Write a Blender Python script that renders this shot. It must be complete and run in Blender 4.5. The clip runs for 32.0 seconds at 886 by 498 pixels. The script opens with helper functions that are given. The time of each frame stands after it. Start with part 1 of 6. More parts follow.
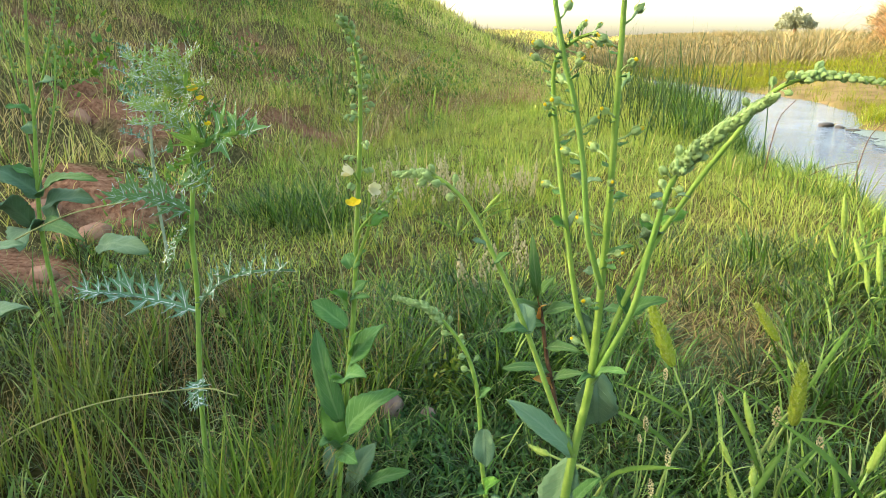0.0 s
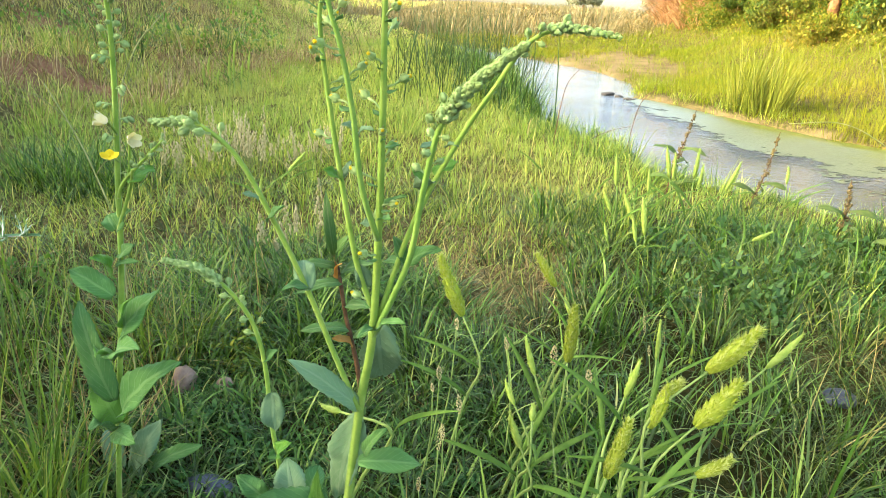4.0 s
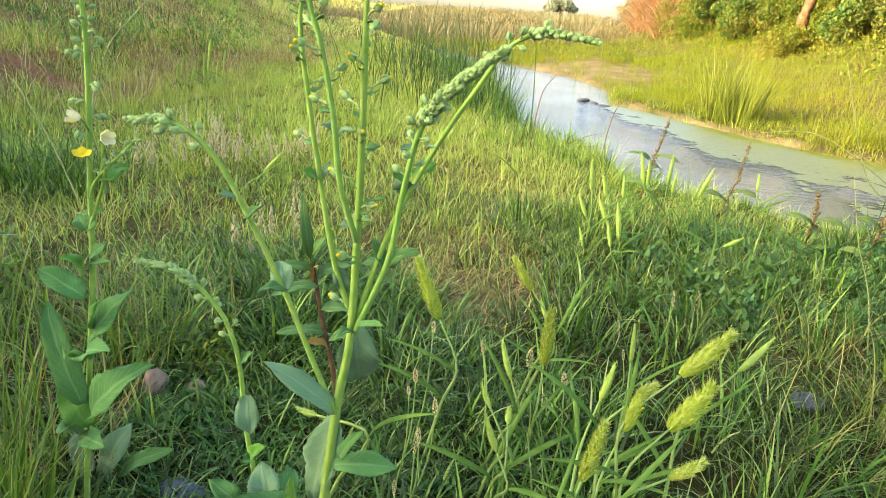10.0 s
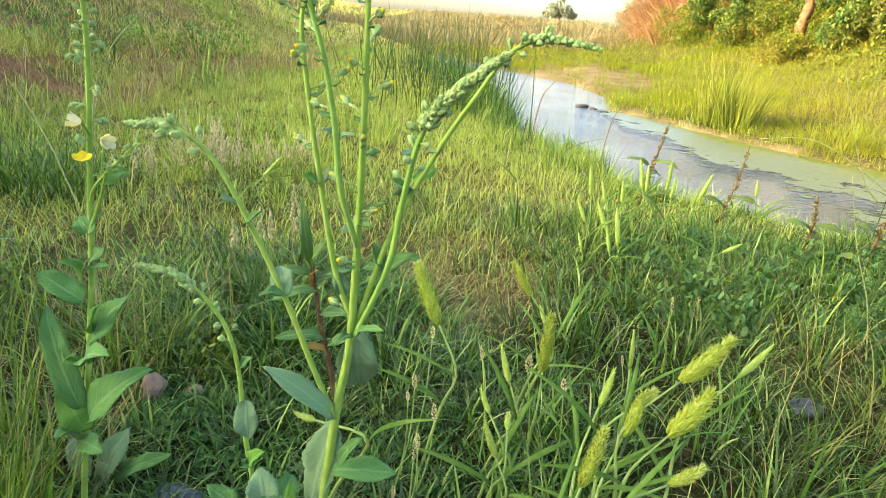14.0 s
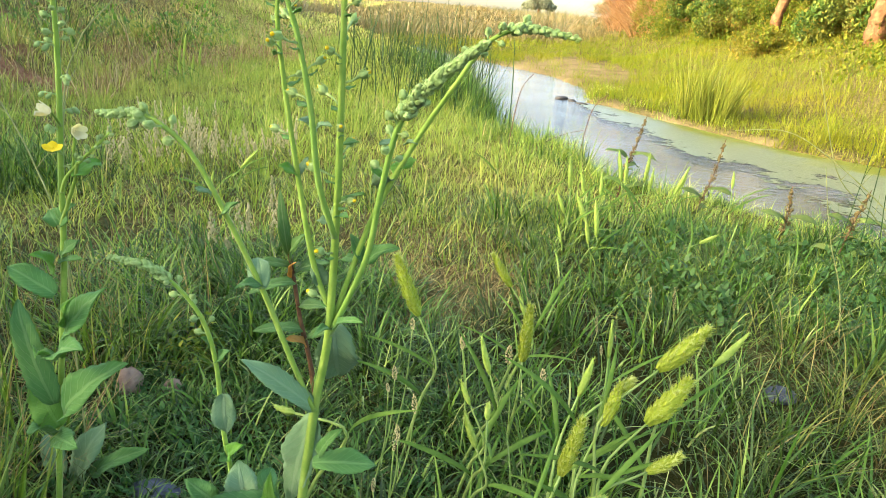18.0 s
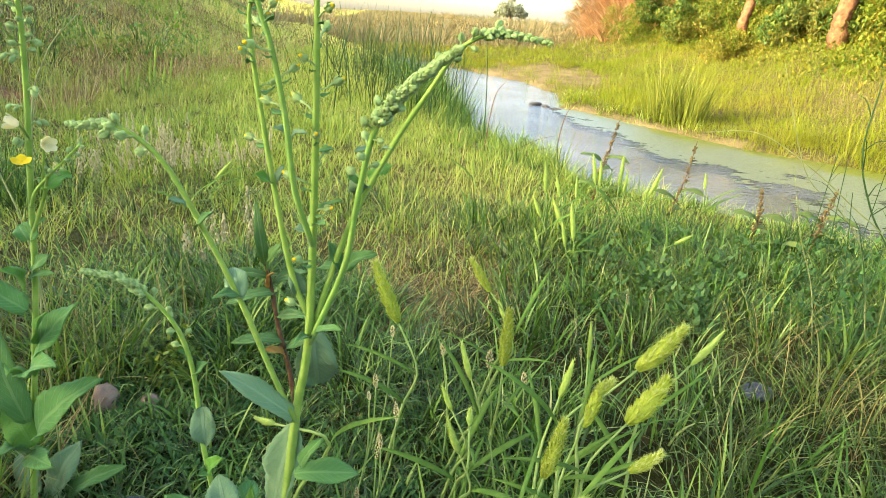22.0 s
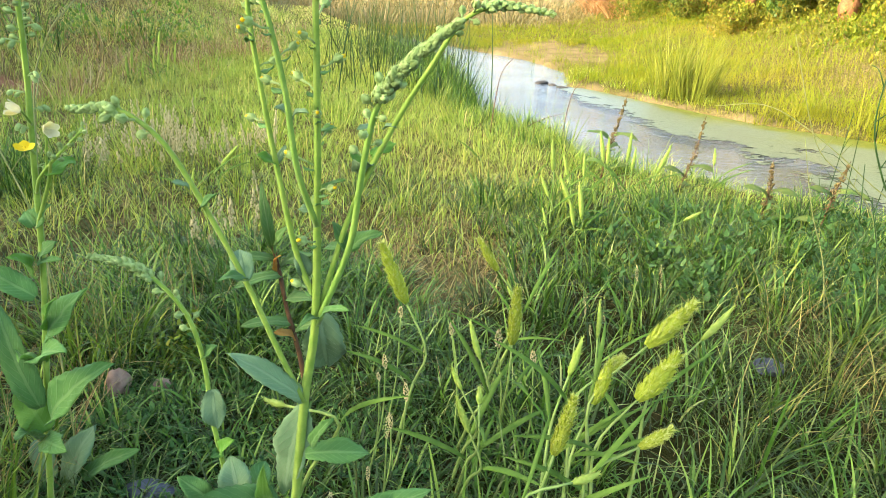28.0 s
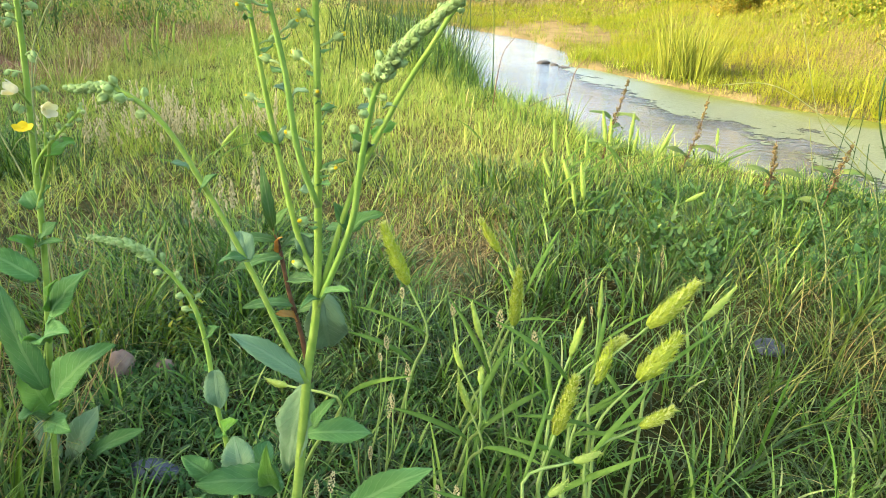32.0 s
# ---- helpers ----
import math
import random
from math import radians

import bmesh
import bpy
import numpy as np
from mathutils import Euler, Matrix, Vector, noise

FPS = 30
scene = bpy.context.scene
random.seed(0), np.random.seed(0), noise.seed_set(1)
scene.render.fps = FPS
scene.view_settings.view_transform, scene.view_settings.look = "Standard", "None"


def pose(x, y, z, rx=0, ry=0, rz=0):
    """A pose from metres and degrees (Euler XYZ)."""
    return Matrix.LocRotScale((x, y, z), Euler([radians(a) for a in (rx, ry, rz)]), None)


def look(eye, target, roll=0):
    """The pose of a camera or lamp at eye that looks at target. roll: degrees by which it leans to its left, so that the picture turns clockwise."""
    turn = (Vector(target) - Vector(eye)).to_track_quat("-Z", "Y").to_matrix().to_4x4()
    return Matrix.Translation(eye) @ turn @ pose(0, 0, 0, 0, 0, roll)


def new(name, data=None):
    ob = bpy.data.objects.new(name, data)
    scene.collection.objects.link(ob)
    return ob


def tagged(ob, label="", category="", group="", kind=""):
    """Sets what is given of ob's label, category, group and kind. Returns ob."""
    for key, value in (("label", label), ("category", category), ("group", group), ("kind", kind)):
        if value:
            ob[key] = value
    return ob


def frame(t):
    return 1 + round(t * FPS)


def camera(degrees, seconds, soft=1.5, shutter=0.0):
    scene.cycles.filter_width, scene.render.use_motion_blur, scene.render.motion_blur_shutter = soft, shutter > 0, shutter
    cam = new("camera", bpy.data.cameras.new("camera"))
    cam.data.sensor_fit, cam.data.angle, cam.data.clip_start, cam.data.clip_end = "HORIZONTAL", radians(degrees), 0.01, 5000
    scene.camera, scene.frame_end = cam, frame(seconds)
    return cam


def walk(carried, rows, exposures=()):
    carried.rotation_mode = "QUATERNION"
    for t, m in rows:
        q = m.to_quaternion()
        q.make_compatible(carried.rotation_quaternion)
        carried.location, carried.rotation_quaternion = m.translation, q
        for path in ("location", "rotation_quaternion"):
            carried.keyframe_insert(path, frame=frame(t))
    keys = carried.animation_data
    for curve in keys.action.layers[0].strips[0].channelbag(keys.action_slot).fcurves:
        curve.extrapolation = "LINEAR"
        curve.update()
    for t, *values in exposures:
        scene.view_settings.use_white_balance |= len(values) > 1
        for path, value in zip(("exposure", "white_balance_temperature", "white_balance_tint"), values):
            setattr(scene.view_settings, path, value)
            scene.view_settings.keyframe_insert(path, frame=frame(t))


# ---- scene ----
cam = camera(68.40, 32.0, soft=0.5)

PATH = [
    (0, (-0.0224, -0.0172, 0.5649), (-0.8496, 2.1532, -0.1793), 0.2),
    (0.5, (-0.0237, -0.0184, 0.5649), (-0.8691, 2.1495, -0.1696), 0.6),
    (1, (-0.0249, -0.0172, 0.5649), (-0.8777, 2.1483, -0.1671), 0.4),
    (1.5, (-0.0261, -0.0196, 0.5661), (-0.9716, 2.1117, -0.1513), -0.4),
    (2, (-0.0261, -0.0221, 0.5661), (-0.8947, 2.1349, -0.1745), 0.2),
    (2.5, (-0.0151, -0.0123, 0.5600), (-0.6068, 2.2032, -0.2757), 1.3),
    (3, (-0.0029, -0.0062, 0.5551), (-0.4433, 2.2337, -0.3087), 1.1),
    (3.5, (0.0032, -0.0013, 0.5551), (-0.2847, 2.2581, -0.3209), 2.3),
    (4, (0.0032, -0.0001, 0.5539), (-0.1505, 2.2825, -0.2940), 4.0),
    (4.5, (0.0020, -0.0001, 0.5551), (-0.1042, 2.2923, -0.2745), 4.7),
    (6.5, (0.0007, -0.0001, 0.5539), (-0.0664, 2.3008, -0.2574), 5.6),
    (7, (0.0007, -0.0001, 0.5539), (-0.0554, 2.3008, -0.2562), 5.9),
    (7.5, (0.0007, -0.0001, 0.5539), (-0.0554, 2.3008, -0.2586), 5.7),
    (8, (0.0007, 0.0011, 0.5527), (-0.0517, 2.2984, -0.2660), 5.5),
    (8.5, (0.0007, 0.0011, 0.5527), (-0.0542, 2.2984, -0.2684), 5.4),
    (9, (0.0007, -0.0001, 0.5527), (-0.0481, 2.2996, -0.2611), 5.6),
    (9.5, (-0.0005, -0.0001, 0.5527), (-0.0529, 2.2984, -0.2635), 5.6),
    (10, (0.0007, -0.0001, 0.5527), (-0.0627, 2.2947, -0.2757), 5.3),
    (10.5, (0.0007, 0.0011, 0.5527), (-0.0627, 2.2959, -0.2757), 5.1),
    (11, (0.0007, -0.0001, 0.5527), (-0.0688, 2.2935, -0.2782), 5.1),
    (11.5, (-0.0005, -0.0001, 0.5527), (-0.0761, 2.2947, -0.2733), 5.1),
    (12, (-0.0005, -0.0001, 0.5527), (-0.0712, 2.2947, -0.2733), 5.4),
    (12.5, (0.0007, -0.0001, 0.5527), (-0.0712, 2.2947, -0.2733), 5.1),
    (13, (0.0007, -0.0001, 0.5527), (-0.0627, 2.2971, -0.2708), 5.0),
    (13.5, (0.0007, -0.0001, 0.5527), (-0.0603, 2.2996, -0.2623), 5.4),
    (14, (-0.0005, -0.0001, 0.5527), (-0.0603, 2.3008, -0.2574), 5.5),
    (14.5, (-0.0005, -0.0013, 0.5527), (-0.0590, 2.3008, -0.2538), 5.7),
    (16.5, (-0.0005, -0.0001, 0.5527), (-0.0407, 2.2996, -0.2623), 5.6),
    (17, (-0.0005, -0.0001, 0.5527), (-0.0334, 2.3008, -0.2574), 5.7),
    (17.5, (-0.0005, -0.0001, 0.5527), (-0.0261, 2.3020, -0.2562), 5.8),
    (18, (0.0007, 0.0011, 0.5514), (0.0166, 2.2959, -0.2794), 5.9),
    (18.5, (0.0020, 0.0023, 0.5502), (0.0813, 2.2984, -0.2696), 5.8),
    (19, (0.0020, 0.0011, 0.5502), (0.0898, 2.2996, -0.2672), 5.7),
    (19.5, (0.0007, -0.0001, 0.5502), (0.1008, 2.2996, -0.2586), 5.7),
    (20, (0.0020, -0.0001, 0.5502), (0.1044, 2.3069, -0.2403), 5.5),
    (20.5, (0.0020, 0.0011, 0.5502), (0.1081, 2.3106, -0.2306), 5.1),
    (21, (0.0007, 0.0011, 0.5490), (0.1057, 2.3069, -0.2391), 5.1),
    (21.5, (0.0020, 0.0011, 0.5490), (0.1081, 2.2959, -0.2708), 5.2),
    (22, (0.0007, -0.0001, 0.5502), (0.0959, 2.3045, -0.2477), 5.2),
    (22.5, (0.0020, -0.0001, 0.5502), (0.0971, 2.3045, -0.2489), 5.0),
    (23, (0.0020, 0.0011, 0.5490), (0.0996, 2.3008, -0.2599), 4.8),
    (23.5, (0.0020, -0.0001, 0.5502), (0.0996, 2.3008, -0.2550), 5.0),
    (24, (0.0020, -0.0001, 0.5490), (0.1069, 2.2984, -0.2623), 5.3),
    (24.5, (0.0020, 0.0011, 0.5490), (0.1142, 2.2910, -0.2843), 5.2),
    (25, (0.0032, 0.0011, 0.5490), (0.0971, 2.2935, -0.2830), 4.7),
    (25.5, (0.0044, 0.0023, 0.5478), (0.0764, 2.2910, -0.2940), 4.2),
    (27.5, (0.0020, 0.0011, 0.5478), (0.0764, 2.2935, -0.2843), 4.3),
    (28, (0.0032, 0.0023, 0.5466), (0.0703, 2.2837, -0.3160), 3.9),
    (28.5, (0.0032, 0.0011, 0.5466), (0.0788, 2.2837, -0.3099), 4.6),
    (29, (0.0020, -0.0001, 0.5478), (0.0837, 2.2862, -0.3013), 4.9),
    (29.5, (0.0032, 0.0011, 0.5466), (0.0935, 2.2801, -0.3184), 4.8),
    (30, (0.0032, 0.0023, 0.5466), (0.1008, 2.2776, -0.3270), 4.6),
    (30.5, (0.0020, 0.0011, 0.5478), (0.1166, 2.2776, -0.3233), 5.3),
    (31, (0.0007, 0.0011, 0.5466), (0.0922, 2.2740, -0.3343), 4.8),
    (31.5, (0.0032, 0.0023, 0.5466), (0.0959, 2.2740, -0.3392), 5.0),
    (32, (0.0032, 0.0035, 0.5453), (0.0691, 2.2605, -0.3819), 3.8),
]
walk(cam, [(t, look(eye, target, roll)) for t, eye, target, roll in PATH], [(0.0, 2.72, 6700, 8), (2.0, 2.70, 6700, 8), (4.0, 3.02, 6700, 8), (7.0, 2.90, 6700, 8), (14.0, 2.90, 6700, 8), (20.0, 2.86, 6700, 8), (25.0, 2.90, 6700, 8), (28.5, 2.98, 6700, 8), (32.0, 3.00, 6700, 8)])

# ---- light ----
SUN_ELEV, SUN_AZ = 19.0, 248.0   # degrees; azimuth clockwise from +y, where the sun stands
sun_dir = Vector((math.sin(radians(SUN_AZ)) * math.cos(radians(SUN_ELEV)), math.cos(radians(SUN_AZ)) * math.cos(radians(SUN_ELEV)), math.sin(radians(SUN_ELEV))))
world = bpy.data.worlds.new("sky")
scene.world = world
world.use_nodes = True
wn = world.node_tree.nodes
sky = wn.new("ShaderNodeTexSky")
sky.sky_type, sky.sun_disc = "NISHITA", False
sky.sun_elevation, sky.sun_rotation = radians(SUN_ELEV), radians(SUN_AZ)
sky.dust_density, sky.air_density, sky.ozone_density = 3.0, 1.0, 0.6
world.node_tree.links.new(sky.outputs[0], wn["Background"].inputs[0])
wn["Background"].inputs[1].default_value = 0.15
lamp = bpy.data.lights.new("sun", "SUN")
lamp.energy, lamp.angle, lamp.color = 2.1, radians(14.0), (1.0, 0.86, 0.58)
sun = new("sun", lamp)
sun.matrix_world = look(sun_dir * 50, (0, 0, 0))

# ---- materials ----


TONE = 0.68   # brings the colours below to the reflectances of living plants and soil


def toned(c, k=TONE):
    return tuple(v * k for v in c)


def nodes_of(name):
    m = bpy.data.materials.new(name)
    m.use_nodes = True
    return m, m.node_tree.nodes, m.node_tree.links, m.node_tree.nodes["Principled BSDF"]


def ramp_node(n, stops):
    r = n.new("ShaderNodeValToRGB")
    e = r.color_ramp.elements
    while len(e) < len(stops):
        e.new(0.5)
    for k, (pos, c) in enumerate(stops):
        e[k].position, e[k].color = pos, (*(c if c in ((0, 0, 0), (1, 1, 1), (0.8, 0.8, 0.8)) else toned(c)), 1)
    return r


def noise_node(n, l, scale, detail=3, rough=0.55, vec=None):
    t = n.new("ShaderNodeTexNoise")
    t.inputs["Scale"].default_value, t.inputs["Detail"].default_value, t.inputs["Roughness"].default_value = scale, detail, rough
    if vec:
        l.new(vec, t.inputs["Vector"])
    return t


def mix_rgb(n, l, fac, a, b, mode="MIX"):
    x = n.new("ShaderNodeMix")
    x.data_type, x.blend_type = "RGBA", mode
    for sock, val in ((x.inputs[0], fac), (x.inputs[6], a), (x.inputs[7], b)):
        if isinstance(val, (int, float)):
            sock.default_value = val
        elif isinstance(val, tuple):
            sock.default_value = (*val, 1)
        else:
            l.new(val, sock)
    return x.outputs[2]


def blade_material(name, stops, through_light=0.28, rough=0.42, patch=0.7, dry=(0.30, 0.24, 0.10), dry_share=0.35, tip=0.25, gain=1.0, gloss=0.12):
    """Grass: a colour for each blade, patches of drier grass, paler tips."""
    m, n, l, p = nodes_of(name)
    geo = n.new("ShaderNodeNewGeometry")
    stops = [(at, tuple(v * gain for v in c)) for at, c in stops]
    dry = tuple(v * gain for v in dry)
    col = ramp_node(n, stops)
    l.new(geo.outputs["Random Per Island"], col.inputs[0])
    big = noise_node(n, l, patch, 3, 0.6, geo.outputs["Position"])
    cut = ramp_node(n, [(0.48, (0, 0, 0)), (0.68, (1, 1, 1))])
    l.new(big.outputs["Fac"], cut.inputs[0])
    amount = n.new("ShaderNodeMath")
    amount.operation, amount.inputs[1].default_value = "MULTIPLY", dry_share
    l.new(cut.outputs[0], amount.inputs[0])
    c = mix_rgb(n, l, amount.outputs[0], col.outputs[0], toned(dry))
    along = n.new("ShaderNodeAttribute")
    along.attribute_name = "along"
    tipf = n.new("ShaderNodeMath")
    tipf.operation, tipf.inputs[1].default_value = "MULTIPLY", tip
    l.new(along.outputs["Fac"], tipf.inputs[0])
    c = mix_rgb(n, l, tipf.outputs[0], c, toned([1.25 * a + 0.25 * b for a, b in zip(stops[-2][1], stops[-1][1])]))
    l.new(c, p.inputs["Base Color"])
    p.inputs["Roughness"].default_value = rough
    p.inputs["Specular IOR Level"].default_value = gloss
    leafy(m, n, l, p, c, through_light)
    return m


def leafy(m, n, l, p, colour, share):
    """Lets part of the light through, as thin leaves do."""
    tr = n.new("ShaderNodeBsdfTranslucent")
    warm = mix_rgb(n, l, 1.0, colour, (1.25, 1.15, 0.45), "MULTIPLY")
    l.new(warm, tr.inputs["Color"])
    mx = n.new("ShaderNodeMixShader")
    mx.inputs[0].default_value = share
    out = [k for k in n if k.type == "OUTPUT_MATERIAL"][0]
    l.new(p.outputs[0], mx.inputs[1])
    l.new(tr.outputs[0], mx.inputs[2])
    l.new(mx.outputs[0], out.inputs["Surface"])


def leaf_material(name, base, other, vein, through_light=0.25, rough=0.55, scale=60.0, vein_scale=1.0, veins=0.45, felt=0.0):
    """Broad leaves: mottled blade with a paler midrib and side veins along the leaf's own axes."""
    m, n, l, p = nodes_of(name)
    tex = n.new("ShaderNodeTexCoord")
    geo = n.new("ShaderNodeNewGeometry")
    info = n.new("ShaderNodeObjectInfo")
    a = noise_node(n, l, scale, 4, 0.6, geo.outputs["Position"])
    c = mix_rgb(n, l, a.outputs["Fac"], toned(base, 0.92), toned(other, 0.92))
    uv = n.new("ShaderNodeSeparateXYZ")
    l.new(tex.outputs["UV"], uv.inputs[0])
    wave = n.new("ShaderNodeMath")
    wave.operation = "ABSOLUTE"
    sub = n.new("ShaderNodeMath")
    sub.operation, sub.inputs[1].default_value = "SUBTRACT", 0.5
    l.new(uv.outputs[0], sub.inputs[0])
    l.new(sub.outputs[0], wave.inputs[0])
    slant = n.new("ShaderNodeMath")
    slant.operation, slant.inputs[1].default_value = "MULTIPLY_ADD", 0.55
    l.new(wave.outputs[0], slant.inputs[0])
    neg = n.new("ShaderNodeMath")
    neg.operation, neg.inputs[1].default_value = "MULTIPLY", -1.0
    l.new(uv.outputs[1], neg.inputs[0])
    l.new(neg.outputs[0], slant.inputs[2])
    sv = n.new("ShaderNodeMath")
    sv.operation, sv.inputs[1].default_value = "MULTIPLY", 9.0 * vein_scale
    l.new(slant.outputs[0], sv.inputs[0])
    fr = n.new("ShaderNodeMath")
    fr.operation = "FRACT"
    l.new(sv.outputs[0], fr.inputs[0])
    side = ramp_node(n, [(0.0, (0.8, 0.8, 0.8)), (0.10, (0, 0, 0)), (0.92, (0, 0, 0)), (1.0, (0.8, 0.8, 0.8))])
    l.new(fr.outputs[0], side.inputs[0])
    mid = ramp_node(n, [(0.0, (1, 1, 1)), (0.035, (1, 1, 1)), (0.07, (0, 0, 0))])
    l.new(wave.outputs[0], mid.inputs[0])
    both = mix_rgb(n, l, 1.0, mid.outputs[0], side.outputs[0], "LIGHTEN")
    half = n.new("ShaderNodeMath")
    half.operation, half.inputs[1].default_value = "MULTIPLY", veins
    l.new(both, half.inputs[0])
    c = mix_rgb(n, l, half.outputs[0], c, toned(vein, 0.92))
    hsv = n.new("ShaderNodeHueSaturation")
    vary = n.new("ShaderNodeMapRange")
    vary.inputs[3].default_value, vary.inputs[4].default_value = 0.8, 1.2
    l.new(info.outputs["Random"], vary.inputs[0])
    l.new(vary.outputs[0], hsv.inputs["Value"])
    l.new(c, hsv.inputs["Color"])
    l.new(hsv.outputs[0], p.inputs["Base Color"])
    p.inputs["Roughness"].default_value = rough
    p.inputs["Specular IOR Level"].default_value = 0.2
    bump = n.new("ShaderNodeBump")
    bump.inputs["Strength"].default_value, bump.inputs["Distance"].default_value = 0.25 + 0.6 * veins, 0.0018
    p.inputs["Sheen Weight"].default_value, p.inputs["Sheen Roughness"].default_value = felt, 0.4
    p.inputs["Sheen Tint"].default_value = (0.85, 0.95, 0.80, 1)
    crease = noise_node(n, l, scale * 4.0, 3, 0.6, geo.outputs["Position"])
    tall = n.new("ShaderNodeMath")
    tall.operation = "ADD"
    l.new(both, tall.inputs[0])
    l.new(crease.outputs["Fac"], tall.inputs[1])
    l.new(tall.outputs[0], bump.inputs["Height"])
    l.new(bump.outputs[0], p.inputs["Normal"])
    leafy(m, n, l, p, hsv.outputs[0], through_light)
    return m


def plain_material(name, a, b, scale, rough=0.7, bump=0.3, through_light=0.0, detail=4, felt=0.0):
    m, n, l, p = nodes_of(name)
    geo = n.new("ShaderNodeNewGeometry")
    info = n.new("ShaderNodeObjectInfo")
    t = noise_node(n, l, scale, detail, 0.6, geo.outputs["Position"])
    cr = ramp_node(n, [(0.3, (0, 0, 0)), (0.7, (1, 1, 1))])
    l.new(t.outputs["Fac"], cr.inputs[0])
    c = mix_rgb(n, l, cr.outputs[0], toned(a, 0.77), toned(b, 0.77))
    hsv = n.new("ShaderNodeHueSaturation")
    vary = n.new("ShaderNodeMapRange")
    vary.inputs[3].default_value, vary.inputs[4].default_value = 0.85, 1.15
    l.new(info.outputs["Random"], vary.inputs[0])
    l.new(vary.outputs[0], hsv.inputs["Value"])
    l.new(c, hsv.inputs["Color"])
    l.new(hsv.outputs[0], p.inputs["Base Color"])
    p.inputs["Roughness"].default_value = rough
    p.inputs["Specular IOR Level"].default_value = 0.1
    p.inputs["Sheen Weight"].default_value, p.inputs["Sheen Roughness"].default_value = felt, 0.4
    p.inputs["Sheen Tint"].default_value = (0.88, 0.95, 0.80, 1)
    bp = n.new("ShaderNodeBump")
    bp.inputs["Strength"].default_value, bp.inputs["Distance"].default_value = bump, 0.3 / scale
    l.new(t.outputs["Fac"], bp.inputs["Height"])
    l.new(bp.outputs[0], p.inputs["Normal"])
    if through_light:
        leafy(m, n, l, p, hsv.outputs[0], through_light)
    return m


def ground_material():
    """Soil under grass: earth blackened for the shade between blades; litter, red clay and sand where the attributes
    say.
    """
    m, n, l, p = nodes_of("earth")
    geo = n.new("ShaderNodeNewGeometry")
    pos = geo.outputs["Position"]
    fine, mid = noise_node(n, l, 55, 5, 0.65, pos), noise_node(n, l, 2.2, 4, 0.6, pos)
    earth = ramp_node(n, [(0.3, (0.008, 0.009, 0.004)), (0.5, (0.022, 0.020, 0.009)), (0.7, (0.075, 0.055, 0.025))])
    l.new(fine.outputs["Fac"], earth.inputs[0])
    green = ramp_node(n, [(0.3, (0.03, 0.045, 0.01)), (0.7, (0.11, 0.10, 0.025))])
    l.new(mid.outputs["Fac"], green.inputs[0])
    c = mix_rgb(n, l, 0.35, earth.outputs[0], green.outputs[0])
    clay = ramp_node(n, [(0.3, (0.13, 0.055, 0.028)), (0.5, (0.31, 0.155, 0.082)), (0.75, (0.50, 0.29, 0.17))])
    l.new(fine.outputs["Fac"], clay.inputs[0])
    sand = ramp_node(n, [(0.3, (0.17, 0.13, 0.06)), (0.7, (0.36, 0.27, 0.14))])
    l.new(mid.outputs["Fac"], sand.inputs[0])
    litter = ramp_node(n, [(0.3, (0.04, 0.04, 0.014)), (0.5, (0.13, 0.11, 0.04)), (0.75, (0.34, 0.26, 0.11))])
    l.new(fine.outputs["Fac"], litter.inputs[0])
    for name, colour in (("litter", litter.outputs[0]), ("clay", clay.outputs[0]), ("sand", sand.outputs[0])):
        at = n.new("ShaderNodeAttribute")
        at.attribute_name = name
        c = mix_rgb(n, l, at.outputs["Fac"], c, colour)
    l.new(c, p.inputs["Base Color"])
    p.inputs["Roughness"].default_value = 1.0
    p.inputs["Specular IOR Level"].default_value = 0.0
    bp = n.new("ShaderNodeBump")
    bp.inputs["Strength"].default_value, bp.inputs["Distance"].default_value = 0.6, 0.02
    l.new(fine.outputs["Fac"], bp.inputs["Height"])
    l.new(bp.outputs[0], p.inputs["Normal"])
    return m


def water_material():
    m, n, l, p = nodes_of("stream_water")
    geo = n.new("ShaderNodeNewGeometry")
    mp = n.new("ShaderNodeMapping")
    mp.inputs["Rotation"].default_value[2] = radians(35)
    mp.inputs["Scale"].default_value = (1.0, 2.6, 1.0)
    l.new(geo.outputs["Position"], mp.inputs[0])
    a, b = noise_node(n, l, 7.0, 4, 0.62, mp.outputs[0]), noise_node(n, l, 1.3, 2, 0.5, geo.outputs["Position"])
    bp = n.new("ShaderNodeBump")
    bp.inputs["Strength"].default_value, bp.inputs["Distance"].default_value = 1.0, 0.019
    l.new(a.outputs["Fac"], bp.inputs["Height"])
    l.new(bp.outputs[0], p.inputs["Normal"])
    c = ramp_node(n, [(0.35, (0.10, 0.105, 0.11)), (0.65, (0.20, 0.215, 0.235))])
    l.new(b.outputs["Fac"], c.inputs[0])
    l.new(c.outputs[0], p.inputs["Base Color"])
    p.inputs["Roughness"].default_value, p.inputs["IOR"].default_value = 0.03, 1.5
    return m


